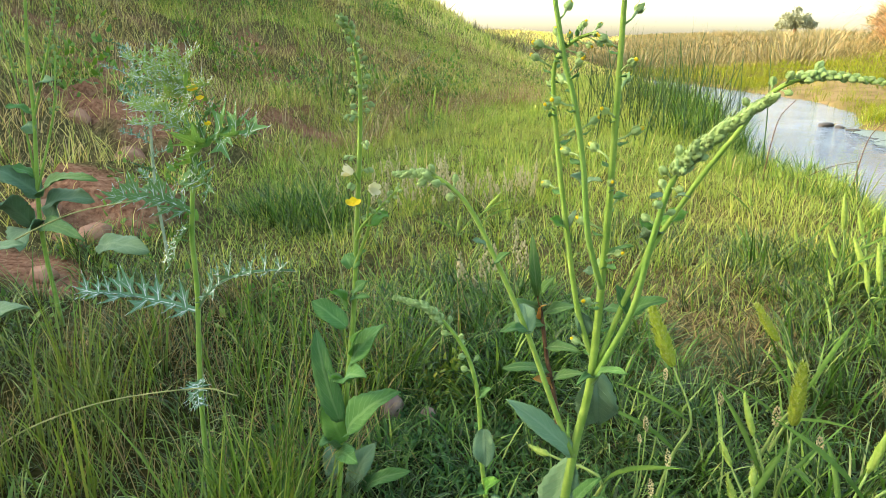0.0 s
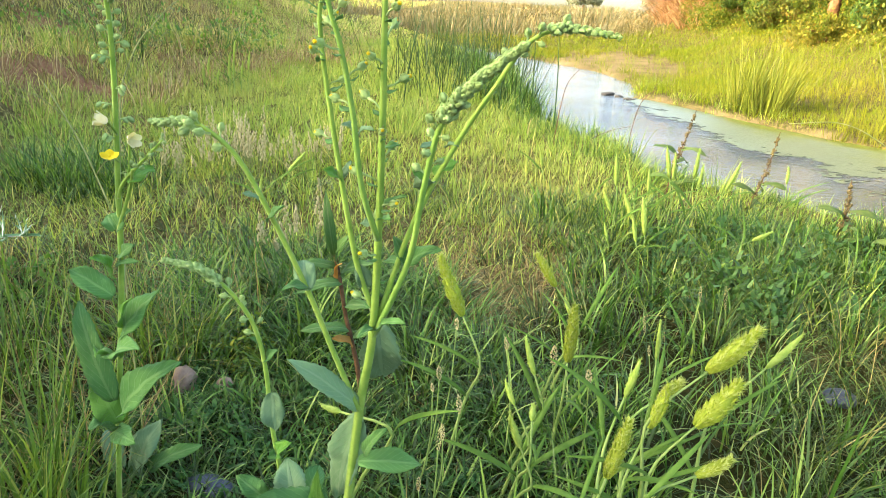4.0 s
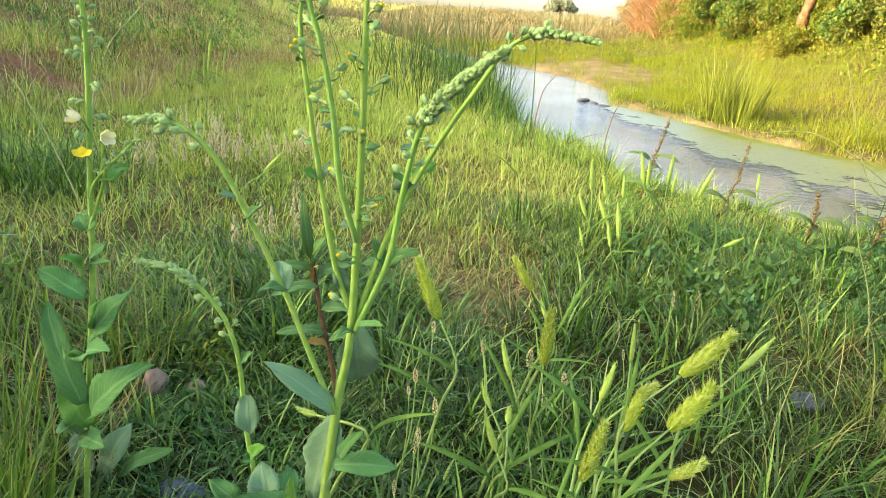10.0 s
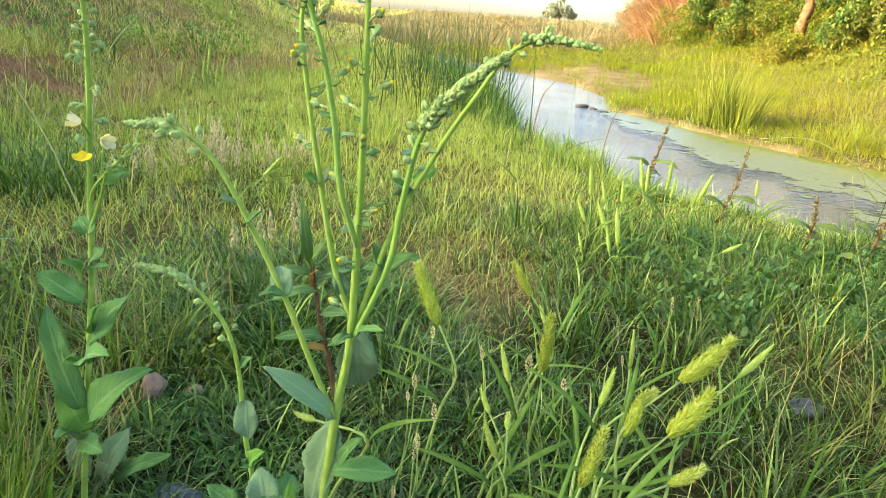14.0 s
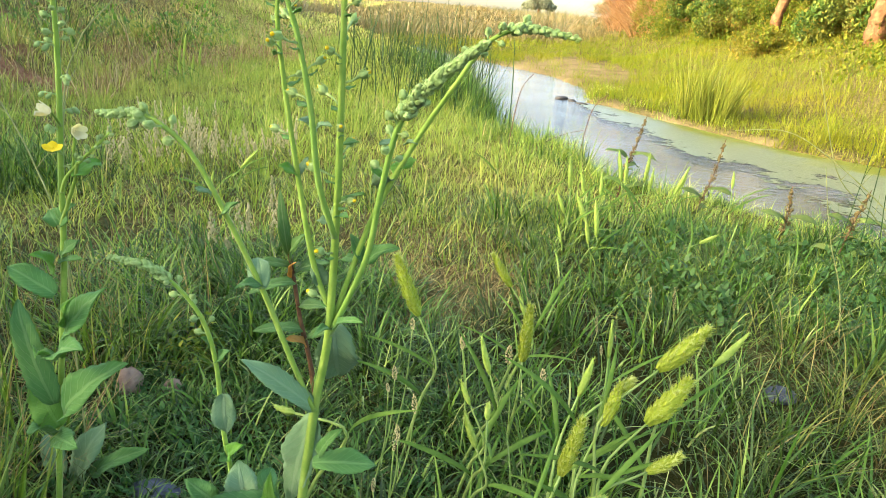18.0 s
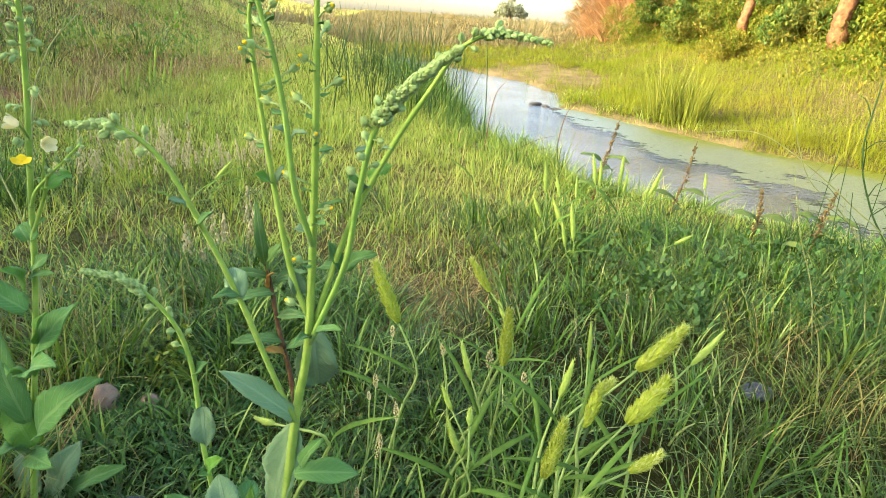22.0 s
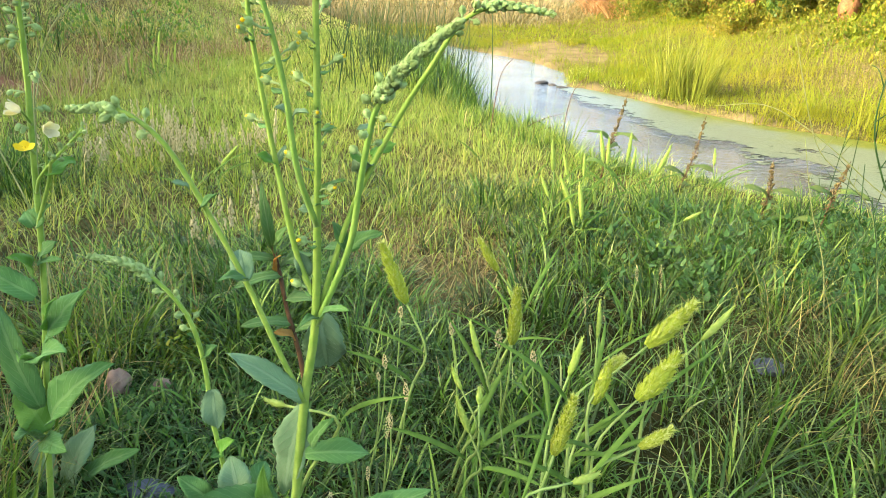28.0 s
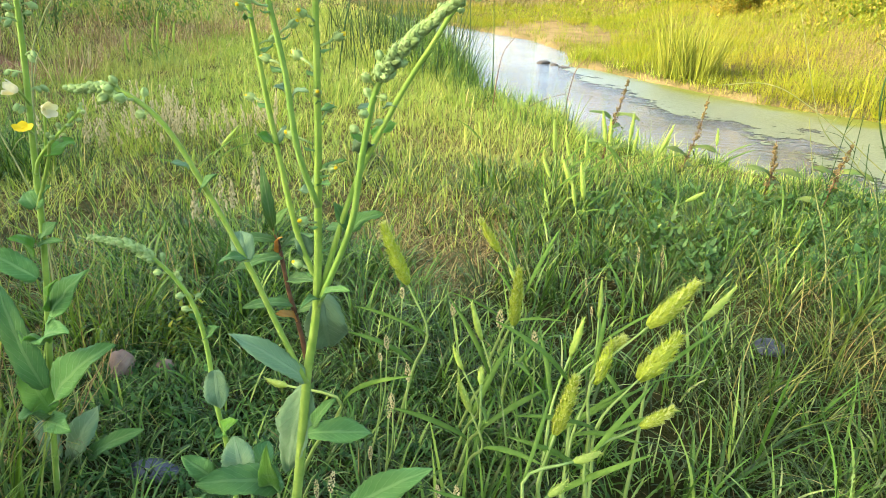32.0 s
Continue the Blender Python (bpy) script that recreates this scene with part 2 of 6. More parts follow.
GROUND = ground_material()
WATER = water_material()
def algae_material():
    """Floating mat: grey-green over the open water, yellower where it meets the grass."""
    m, n, l, p = nodes_of("algae")
    geo = n.new("ShaderNodeNewGeometry")
    a, b = noise_node(n, l, 3.0, 4, 0.6, geo.outputs["Position"]), noise_node(n, l, 40.0, 4, 0.65, geo.outputs["Position"])
    grey = ramp_node(n, [(0.3, (0.14, 0.17, 0.10)), (0.7, (0.255, 0.285, 0.175))])
    lime = ramp_node(n, [(0.3, (0.12, 0.15, 0.015)), (0.7, (0.24, 0.255, 0.04))])
    l.new(b.outputs["Fac"], grey.inputs[0])
    l.new(b.outputs["Fac"], lime.inputs[0])
    at = n.new("ShaderNodeAttribute")
    at.attribute_name = "shoreward"
    add = n.new("ShaderNodeMath")
    add.operation = "ADD"
    l.new(at.outputs["Fac"], add.inputs[0])
    l.new(a.outputs["Fac"], add.inputs[1])
    cut = ramp_node(n, [(0.75, (0, 0, 0)), (1.2, (1, 1, 1))])
    cut.color_ramp.elements[1].position = 1.0
    l.new(add.outputs[0], cut.inputs[0])
    l.new(mix_rgb(n, l, cut.outputs[0], grey.outputs[0], lime.outputs[0]), p.inputs["Base Color"])
    p.inputs["Roughness"].default_value = 0.35
    p.inputs["Specular IOR Level"].default_value = 0.35
    bp = n.new("ShaderNodeBump")
    bp.inputs["Strength"].default_value, bp.inputs["Distance"].default_value = 0.5, 0.006
    l.new(b.outputs["Fac"], bp.inputs["Height"])
    l.new(bp.outputs[0], p.inputs["Normal"])
    return m


ALGAE = algae_material()
# darkest blades of these two carry the gaps' shade, palest near ones the highlights
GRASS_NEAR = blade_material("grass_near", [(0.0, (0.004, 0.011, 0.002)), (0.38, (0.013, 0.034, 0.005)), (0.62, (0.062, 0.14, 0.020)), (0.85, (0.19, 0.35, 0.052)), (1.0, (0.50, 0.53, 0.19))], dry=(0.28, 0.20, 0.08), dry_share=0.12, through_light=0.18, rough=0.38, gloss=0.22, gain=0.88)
GRASS_LUSH = blade_material("grass_lush", [(0.0, (0.008, 0.028, 0.003)), (0.4, (0.036, 0.105, 0.011)), (0.75, (0.12, 0.27, 0.030)), (1.0, (0.35, 0.49, 0.09))], dry_share=0.08, through_light=0.24, rough=0.38, gloss=0.22, gain=0.86)
GRASS_MID = blade_material("grass_meadow", [(0.0, (0.055, 0.11, 0.018)), (0.3, (0.13, 0.235, 0.032)), (0.65, (0.24, 0.35, 0.06)), (0.92, (0.38, 0.44, 0.10)), (1.0, (0.58, 0.45, 0.21))], dry=(0.42, 0.28, 0.12), dry_share=0.36, through_light=0.40, gain=1.40)
GRASS_HILL = blade_material("grass_hill", [(0.0, (0.08, 0.15, 0.020)), (0.4, (0.22, 0.34, 0.05)), (0.75, (0.44, 0.46, 0.12)), (1.0, (0.72, 0.57, 0.29))], dry=(0.58, 0.39, 0.20), through_light=0.38, gain=1.6, dry_share=0.75, patch=1.1)
GRASS_BANK = blade_material("grass_sunny", [(0.0, (0.12, 0.19, 0.006)), (0.35, (0.17, 0.245, 0.008)), (0.75, (0.24, 0.29, 0.012)), (0.95, (0.30, 0.325, 0.02)), (1.0, (0.38, 0.34, 0.05))], dry=(0.40, 0.32, 0.04), dry_share=0.5, patch=0.5, gain=0.88)
GRASS_FAR = blade_material("grass_field", [(0.0, (0.11, 0.11, 0.045)), (0.6, (0.22, 0.185, 0.08)), (1.0, (0.32, 0.25, 0.12))], dry=(0.42, 0.26, 0.11), patch=0.13, dry_share=0.65, through_light=0.2)
SCRUB_FAR = blade_material("far_scrub", [(0.0, (0.12, 0.13, 0.06)), (0.6, (0.20, 0.19, 0.09)), (1.0, (0.34, 0.26, 0.13))], dry=(0.44, 0.26, 0.12), patch=0.2, dry_share=0.5, through_light=0.2)
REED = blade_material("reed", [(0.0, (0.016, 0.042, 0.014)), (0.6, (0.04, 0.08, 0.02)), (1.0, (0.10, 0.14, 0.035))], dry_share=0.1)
GRASS_LONG = blade_material("grass_long", [(0.0, (0.035, 0.09, 0.012)), (0.4, (0.08, 0.17, 0.022)), (0.8, (0.17, 0.29, 0.04)), (1.0, (0.34, 0.37, 0.09))], dry_share=0.35, through_light=0.4, rough=0.38, gloss=0.25)
STRAW = blade_material("straw", [(0.0, (0.12, 0.075, 0.025)), (0.5, (0.30, 0.215, 0.075)), (1.0, (0.50, 0.40, 0.16))], dry_share=0.2, through_light=0.15)
SCRUB = blade_material("dead_scrub", [(0.0, (0.09, 0.055, 0.022)), (0.6, (0.26, 0.17, 0.08)), (1.0, (0.52, 0.40, 0.22))], dry_share=0.1, through_light=0.2, gain=1.55)
HERB_HILL = blade_material("hill_weed_leaf", [(0.0, (0.05, 0.14, 0.02)), (0.6, (0.14, 0.29, 0.04)), (1.0, (0.28, 0.42, 0.08))], dry_share=0.1, through_light=0.35)
SEDGE = blade_material("sedge", [(0.0, (0.010, 0.032, 0.006)), (0.45, (0.05, 0.12, 0.016)), (0.8, (0.22, 0.28, 0.05)), (1.0, (0.62, 0.48, 0.19))], dry=(0.34, 0.22, 0.09), dry_share=0.3, gain=0.85)
# lighter, warmer copy of the rush green: sunlight put into the colour
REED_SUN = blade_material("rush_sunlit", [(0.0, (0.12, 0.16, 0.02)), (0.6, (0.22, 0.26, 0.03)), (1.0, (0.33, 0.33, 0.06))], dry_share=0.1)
HERB = blade_material("weed_leaf", [(0.0, (0.03, 0.085, 0.02)), (0.5, (0.06, 0.15, 0.035)), (1.0, (0.12, 0.23, 0.06))], dry_share=0.1, through_light=0.25)
HERB_YELLOW = blade_material("herb_leaf", [(0.0, (0.08, 0.16, 0.02)), (0.6, (0.18, 0.27, 0.03)), (1.0, (0.40, 0.40, 0.05))], dry_share=0.1)
HEDGE_LEAF = blade_material("hedge_leaf", [(0.0, (0.05, 0.11, 0.012)), (0.4, (0.12, 0.19, 0.02)), (0.8, (0.22, 0.27, 0.03)), (1.0, (0.44, 0.30, 0.05))], dry=(0.44, 0.26, 0.05), dry_share=0.6, patch=0.8)
HEDGE_LEAF_DARK = blade_material("creeper_leaf", [(0.0, (0.03, 0.09, 0.025)), (0.5, (0.09, 0.18, 0.04)), (0.9, (0.20, 0.28, 0.05)), (1.0, (0.44, 0.28, 0.06))], dry=(0.50, 0.24, 0.06), dry_share=0.55, patch=0.7)
CANE = blade_material("dead_cane", [(0.0, (0.30, 0.16, 0.08)), (0.5, (0.48, 0.27, 0.13)), (1.0, (0.60, 0.38, 0.20))], dry_share=0.0, through_light=0.25)
# leaf green paled and greyed: the haze of distance put into the colour
FAR_LEAF_HAZED = blade_material("far_tree_leaf_hazed", [(0.0, (0.27, 0.30, 0.21)), (1.0, (0.40, 0.43, 0.32))], dry_share=0.0)
SPINY = leaf_material("prickly_leaf", (0.075, 0.175, 0.050), (0.13, 0.25, 0.075), (0.30, 0.42, 0.24), 0.25, veins=0.3)
SPINY_YOUNG = leaf_material("prickly_leaf_young", (0.17, 0.29, 0.06), (0.26, 0.38, 0.11), (0.40, 0.48, 0.24), 0.3, veins=0.3)
SPINY_BLUE = leaf_material("prickly_leaf_old", (0.065, 0.155, 0.075), (0.11, 0.22, 0.11), (0.34, 0.44, 0.34), 0.2, veins=0.3)
SPINY_VEIN = plain_material("prickly_vein", (0.55, 0.62, 0.52), (0.68, 0.74, 0.66), 120, 0.6, 0.1)
CREAM = plain_material("cream_flower_head", (0.46, 0.35, 0.15), (0.78, 0.68, 0.38), 260, 0.8, 0.5, 0.2)
DOCK_SEED = plain_material("dock_seed", (0.13, 0.085, 0.035), (0.25, 0.20, 0.08), 160, 0.8, 0.5, 0.15)
RED_STEM = plain_material("red_stem", (0.06, 0.03, 0.018), (0.20, 0.11, 0.05), 60, 0.6, 0.3)
LANCE = leaf_material("lance_leaf", (0.07, 0.16, 0.04), (0.11, 0.22, 0.055), (0.22, 0.32, 0.13), 0.25)
ORANGE_LEAF = plain_material("withered_leaf", (0.42, 0.20, 0.04), (0.55, 0.33, 0.09), 70, 0.7, 0.3, 0.3)
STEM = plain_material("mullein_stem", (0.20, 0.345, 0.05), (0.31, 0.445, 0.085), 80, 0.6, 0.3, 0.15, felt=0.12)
# darker copy of the stem green, with shade put into its colour
STEM_SHADED = plain_material("mullein_stem_shaded", (0.145, 0.28, 0.045), (0.22, 0.35, 0.07), 80, 0.6, 0.3, 0.12, felt=0.12)
LEAF = leaf_material("mullein_leaf", (0.060, 0.165, 0.036), (0.105, 0.230, 0.060), (0.21, 0.34, 0.13), 0.25, 0.7, veins=0.34, felt=0.08)
LEAF_BLUE = leaf_material("mullein_leaf_underside", (0.105, 0.195, 0.090), (0.16, 0.26, 0.13), (0.24, 0.345, 0.20), 0.28, 0.75, veins=0.30, felt=0.12)
LEAF_BRIGHT = leaf_material("mullein_leaf_young", (0.085, 0.23, 0.028), (0.13, 0.28, 0.04), (0.20, 0.36, 0.10), 0.35, veins=0.2, felt=0.12)
BUD = plain_material("bud", (0.22, 0.345, 0.10), (0.35, 0.47, 0.19), 300, 0.8, 0.5, 0.15, felt=0.12)
PETAL = plain_material("petal", (0.60, 0.42, 0.008), (0.76, 0.60, 0.03), 90, 0.5, 0.1, 0.3)
PETAL_PALE = plain_material("withered_petal", (0.62, 0.60, 0.40), (0.75, 0.74, 0.58), 90, 0.6, 0.2, 0.3)
CLAY = plain_material("red_clay", (0.26, 0.12, 0.065), (0.48, 0.27, 0.16), 14, 0.95, 0.8)
STONE_PINK = plain_material("pink_stone", (0.20, 0.13, 0.09), (0.38, 0.27, 0.20), 45, 0.9, 0.8)
STONE_DARK = plain_material("wet_stone", (0.05, 0.045, 0.04), (0.11, 0.10, 0.085), 30, 0.6, 0.6)
STONE_GREY = plain_material("slate_stone", (0.06, 0.065, 0.085), (0.13, 0.13, 0.16), 25, 0.5, 0.4)
FOX = plain_material("beard_grass_head", (0.34, 0.45, 0.04), (0.52, 0.61, 0.09), 260, 0.7, 0.6, 0.45)
FOX_YOUNG = plain_material("young_grass_head", (0.30, 0.44, 0.07), (0.46, 0.58, 0.14), 160, 0.6, 0.5, 0.35)
CULM = plain_material("grass_culm", (0.22, 0.34, 0.08), (0.32, 0.42, 0.13), 60, 0.6, 0.1, 0.15)
BLADE = plain_material("grass_blade", (0.095, 0.20, 0.03), (0.165, 0.28, 0.05), 60, 0.5, 0.1, 0.35)
FOX_AWN = plain_material("bristle", (0.46, 0.54, 0.13), (0.62, 0.68, 0.26), 100, 0.6, 0.0, 0.4)
STEM_GREY = plain_material("grey_stem", (0.24, 0.30, 0.17), (0.34, 0.40, 0.25), 70, 0.7, 0.2)
HERB_LEAF = plain_material("dock_leaf", (0.07, 0.14, 0.035), (0.16, 0.20, 0.05), 50, 0.55, 0.3, 0.2)
REED_STALK = plain_material("rush_stalk", (0.02, 0.055, 0.02), (0.055, 0.105, 0.03), 40, 0.5, 0.1)
STALK_DRY = plain_material("dry_stalk", (0.17, 0.21, 0.06), (0.32, 0.32, 0.14), 40, 0.7, 0.1)
PLUME = plain_material("dry_plume", (0.40, 0.35, 0.17), (0.66, 0.60, 0.36), 120, 0.9, 0.2, 0.2)
BARK = plain_material("bark", (0.12, 0.055, 0.026), (0.34, 0.17, 0.08), 18, 0.9, 0.8)

# ---- mesh helpers ----


def V(p):
    return Vector(p)


def link_mesh(name, me, material, parent=None, label=""):
    me.materials.append(material) if not me.materials else None
    ob = new(name, me)
    if parent:
        ob.parent = parent
    if label:
        ob["label"] = label
    return ob


def mesh_of(name, verts, faces, smooth=True, uvs=None):
    me = bpy.data.meshes.new(name)
    me.from_pydata([tuple(v) for v in verts], [], faces)
    if smooth:
        me.polygons.foreach_set("use_smooth", [True] * len(me.polygons))
    if uvs is not None:
        layer = me.uv_layers.new(name="UVMap")
        idx = np.empty(len(me.loops), int)
        me.loops.foreach_get("vertex_index", idx)
        layer.data.foreach_set("uv", np.asarray(uvs, float)[idx].ravel())
    me.update()
    return me


def part(name, me, material, parent, label=""):
    return link_mesh(name, me, material, parent, label)


def curve_points(ctrl, count):
    """A smooth line through the control points (Catmull-Rom)."""
    c = [V(p) for p in ctrl]
    c = [c[0] * 2 - c[1]] + c + [c[-1] * 2 - c[-2]]
    out = []
    segs = len(c) - 3
    for k in range(count):
        u = k / (count - 1) * segs
        i = min(int(u), segs - 1)
        f = u - i
        a, b, d, e = c[i:i + 4]
        out.append(0.5 * ((2 * b) + (d - a) * f + (2 * a - 5 * b + 4 * d - e) * f * f + (3 * b - a - 3 * d + e) * f ** 3))
    return out


def tube_data(line, radii, sides=8, ribs=0.0):
    verts, faces = [], []
    up = Vector((0.3, 0.9, 0.2)).normalized()
    for k, p in enumerate(line):
        t = (line[min(k + 1, len(line) - 1)] - line[max(k - 1, 0)]).normalized()
        s = t.cross(up)
        s = s.normalized() if s.length > 1e-4 else Vector((1, 0, 0))
        q = s.cross(t)
        for j in range(sides):
            a = 2 * math.pi * j / sides
            r = radii[k] * (1 + (ribs if j % 2 else -ribs))
            verts.append(p + (s * math.cos(a) + q * math.sin(a)) * r)
    n = len(line)
    for k in range(n - 1):
        for j in range(sides):
            a, b = k * sides + j, k * sides + (j + 1) % sides
            faces.append((a, b, b + sides, a + sides))
    verts += [line[0], line[-1]]
    for j in range(sides):
        faces.append((len(verts) - 2, (j + 1) % sides, j))
        faces.append((len(verts) - 1, (n - 1) * sides + j, (n - 1) * sides + (j + 1) % sides))
    return verts, faces


def tube(name, ctrl, r0, r1, count=24, sides=8, ribs=0.0, wobble=0.0):
    line = curve_points(ctrl, count)
    rad = [r0 + (r1 - r0) * k / (count - 1) for k in range(count)]
    if wobble:
        rad = [r * (1 + wobble * random.uniform(-1, 1)) for r in rad]
    v, f = tube_data(line, rad, sides, ribs)
    return mesh_of(name, v, f), line


def leaf_mesh(base, tip, width, sag=0.0, fold=0.25, wave=0.13, face=None, nu=6, nv=20, teeth=0.045, thick=0.0006):
    """A broad leaf from base to tip: a folded, waving blade of some thickness with a finely toothed rim."""
    base, tip = V(base), V(tip)
    ax = tip - base
    ln = ax.length
    t = ax.normalized()
    face = V(face) if face else Vector((0, -0.55, 0.83))
    side = t.cross(face)
    side = side.normalized() if side.length > 1e-3 else Vector((1, 0, 0))
    nrm = side.cross(t).normalized()
    ph = random.uniform(0, 6.28)
    verts, uvs, faces = [], [], []
    for layer in (0, 1):
        for j in range(nv + 1):
            v = j / nv
            mid = base + ax * v + nrm * (sag * ln * 4 * v * (1 - v))
            prof = 1.55 * ((v + 0.02) ** 0.42) * (max(0.0, 1 - v ** 2.0) ** 0.85)
            half = max(0.02, prof) * width * 0.5 * (1 + teeth * (1 if j % 2 else -1))
            for i in range(nu + 1):
                u = 2 * i / nu - 1
                off = side * (u * half) + nrm * (fold * half * abs(u) + wave * width * math.sin(v * 9 + ph + u * 1.3) * u * u)
                crinkle = nrm * (0.09 * width * noise.noise((mid + off) * (2.2 / width) + V((ph, 0, 0))))
                verts.append(mid + off + crinkle - nrm * (thick if layer else 0))
                uvs.append((i / nu, v))
    w, layer = nu + 1, (nu + 1) * (nv + 1)
    for j in range(nv):
        for i in range(nu):
            a = j * w + i
            faces.append((a, a + 1, a + w + 1, a + w))
            faces.append((layer + a, layer + a + w, layer + a + w + 1, layer + a + 1))
    rim = [j * w for j in range(nv + 1)] + [nv * w + i for i in range(1, nu + 1)] + [j * w + nu for j in range(nv - 1, -1, -1)] + [i for i in range(nu - 1, 0, -1)]
    for a, b in zip(rim, rim[1:] + rim[:1]):
        faces.append((a, b, b + layer, a + layer))
    return mesh_of("leaf", verts, faces, True, uvs)


def blob_data(c, r, rings=5, segs=7, stretch=(1, 1, 1), rough=0.0):
    verts, faces = [V(c) + Vector((0, 0, -r * stretch[2]))], []
    for k in range(1, rings):
        a = math.pi * k / rings - math.pi / 2
        for j in range(segs):
            b = 2 * math.pi * j / segs
            q = r * (1 + rough * random.uniform(-1, 1))
            verts.append(V(c) + Vector((q * stretch[0] * math.cos(a) * math.cos(b), q * stretch[1] * math.cos(a) * math.sin(b), q * stretch[2] * math.sin(a))))
    verts.append(V(c) + Vector((0, 0, r * stretch[2])))
    for j in range(segs):
        faces.append((0, 1 + (j + 1) % segs, 1 + j))
        top = 1 + (rings - 2) * segs
        faces.append((len(verts) - 1, top + j, top + (j + 1) % segs))
    for k in range(rings - 2):
        for j in range(segs):
            a, b = 1 + k * segs + j, 1 + k * segs + (j + 1) % segs
            faces.append((a, b, b + segs, a + segs))
    return verts, faces


def join_data(items):
    verts, faces = [], []
    for v, f in items:
        o = len(verts)
        verts += list(v)
        faces += [tuple(i + o for i in q) for q in f]
    return verts, faces


def strips(name, roots, heading, length, width, lean, bend, segs, material, twist=None, parent=None):
    """Many blades in one mesh. Arrays: roots (n, 3), heading (radians), length, width, lean, bend (n)."""
    n = len(roots)
    rows = np.linspace(0, 1, segs + 1)
    dirs = np.stack([np.cos(heading), np.sin(heading), np.zeros(n)], 1)
    tw = heading + np.pi / 2 + (twist if twist is not None else np.random.uniform(-0.9, 0.9, n))
    side = np.stack([np.cos(tw), np.sin(tw), np.zeros(n)], 1)
    co = np.zeros((n, 2 * segs + 1, 3), np.float32)
    along = np.zeros((n, 2 * segs + 1), np.float32)
    tilt0 = np.arcsin(np.clip(lean, 0, 0.97))
    out, up = np.zeros(n), np.zeros(n)
    for k, s in enumerate(rows):
        if k:
            ang = tilt0 + 2.0 * bend * (s - 0.5 / segs) * (0.4 + 0.6 * s)
            out = out + length / segs * np.sin(ang)
            up = up + length / segs * np.cos(ang)
        mid = roots + dirs * out[:, None]
        mid[:, 2] += up
        if k < segs:
            half = (width * 0.5 * (1 - s ** 1.8) * (0.75 + 0.25 * min(1, s * 3)))[:, None]
            co[:, 2 * k], co[:, 2 * k + 1] = mid - side * half, mid + side * half
            along[:, 2 * k] = along[:, 2 * k + 1] = s
        else:
            co[:, 2 * k], along[:, 2 * k] = mid, 1
    tri = []
    for k in range(segs - 1):
        a = 2 * k
        tri += [(a, a + 1, a + 3), (a, a + 3, a + 2)]
    tri.append((2 * segs - 2, 2 * segs - 1, 2 * segs))
    tri = np.array(tri)
    idx = (tri[None] + (np.arange(n) * (2 * segs + 1))[:, None, None]).reshape(-1)
    me = bpy.data.meshes.new(name)
    me.vertices.add(n * (2 * segs + 1))
    me.vertices.foreach_set("co", co.ravel())
    me.loops.add(len(idx))
    me.loops.foreach_set("vertex_index", idx.astype(np.int32))
    count = len(idx) // 3
    me.polygons.add(count)
    me.polygons.foreach_set("loop_start", (np.arange(count) * 3).astype(np.int32))
    me.polygons.foreach_set("use_smooth", np.ones(count, bool))
    me.attributes.new("along", "FLOAT", "POINT").data.foreach_set("value", along.ravel())
    me.update(calc_edges=True)
    return link_mesh(name, me, material, parent)


# ---- lie of the land ----
WATER_Z = -0.146
NEAR_Y = [-12, -4, 0, 1.2, 1.7, 2.1, 2.35, 2.6, 3.2, 3.5, 3.74, 4.8, 6.5, 7.6, 10.9, 13, 15, 30, 60, 120]
NEAR_X = [16, 8, 4.2, 2.72, 2.11, 1.60, 1.25, 0.98, 0.81, 0.66, 0.45, 0.42, 0.34, 0.03, -0.62, -1.22, -1.78, -5.4, -11, -20]
FAR_Y = [-12, -4, 0, 2.5, 3.6, 4.37, 4.75, 5.13, 5.98, 6.54, 7.2, 8.0, 9.4, 10.85, 12.1, 13, 15, 30, 60, 120]
FAR_X = [22, 13, 8.4, 4.9, 3.5, 2.71, 2.26, 1.99, 1.54, 1.18, 1.30, 1.42, 1.18, 0.44, -0.25, -0.75, -1.74, -5.39, -11, -20]
FOOT_Y = [-30, -10, -2, 0.5, 1.2, 2.0, 3.0, 4.5, 6, 8, 11, 15, 20, 30, 60]
FOOT_X = [-4.5, -3.0, -1.7, -1.35, -1.35, -1.65, -1.95, -1.8, -1.6, -1.8, -2.3, -3.3, -5, -9, -20]
PHASES = np.random.RandomState(4).uniform(0, 6.28, (12, 3))


def smooth(a, b, x):
    t = np.clip((x - a) / (b - a), 0, 1)
    return t * t * (3 - 2 * t)


def rolling(x, y, size):
    """Soft uneven ground, about -1 to 1."""
    s = np.zeros_like(x)
    for k in range(6):
        a = PHASES[k, 0]
        f = (1 + 0.37 * k) / size
        s += np.sin((x * np.cos(a) + y * np.sin(a)) * f * 6.28 + PHASES[k, 1]) / (1 + 0.5 * k)
    return s / 2.6


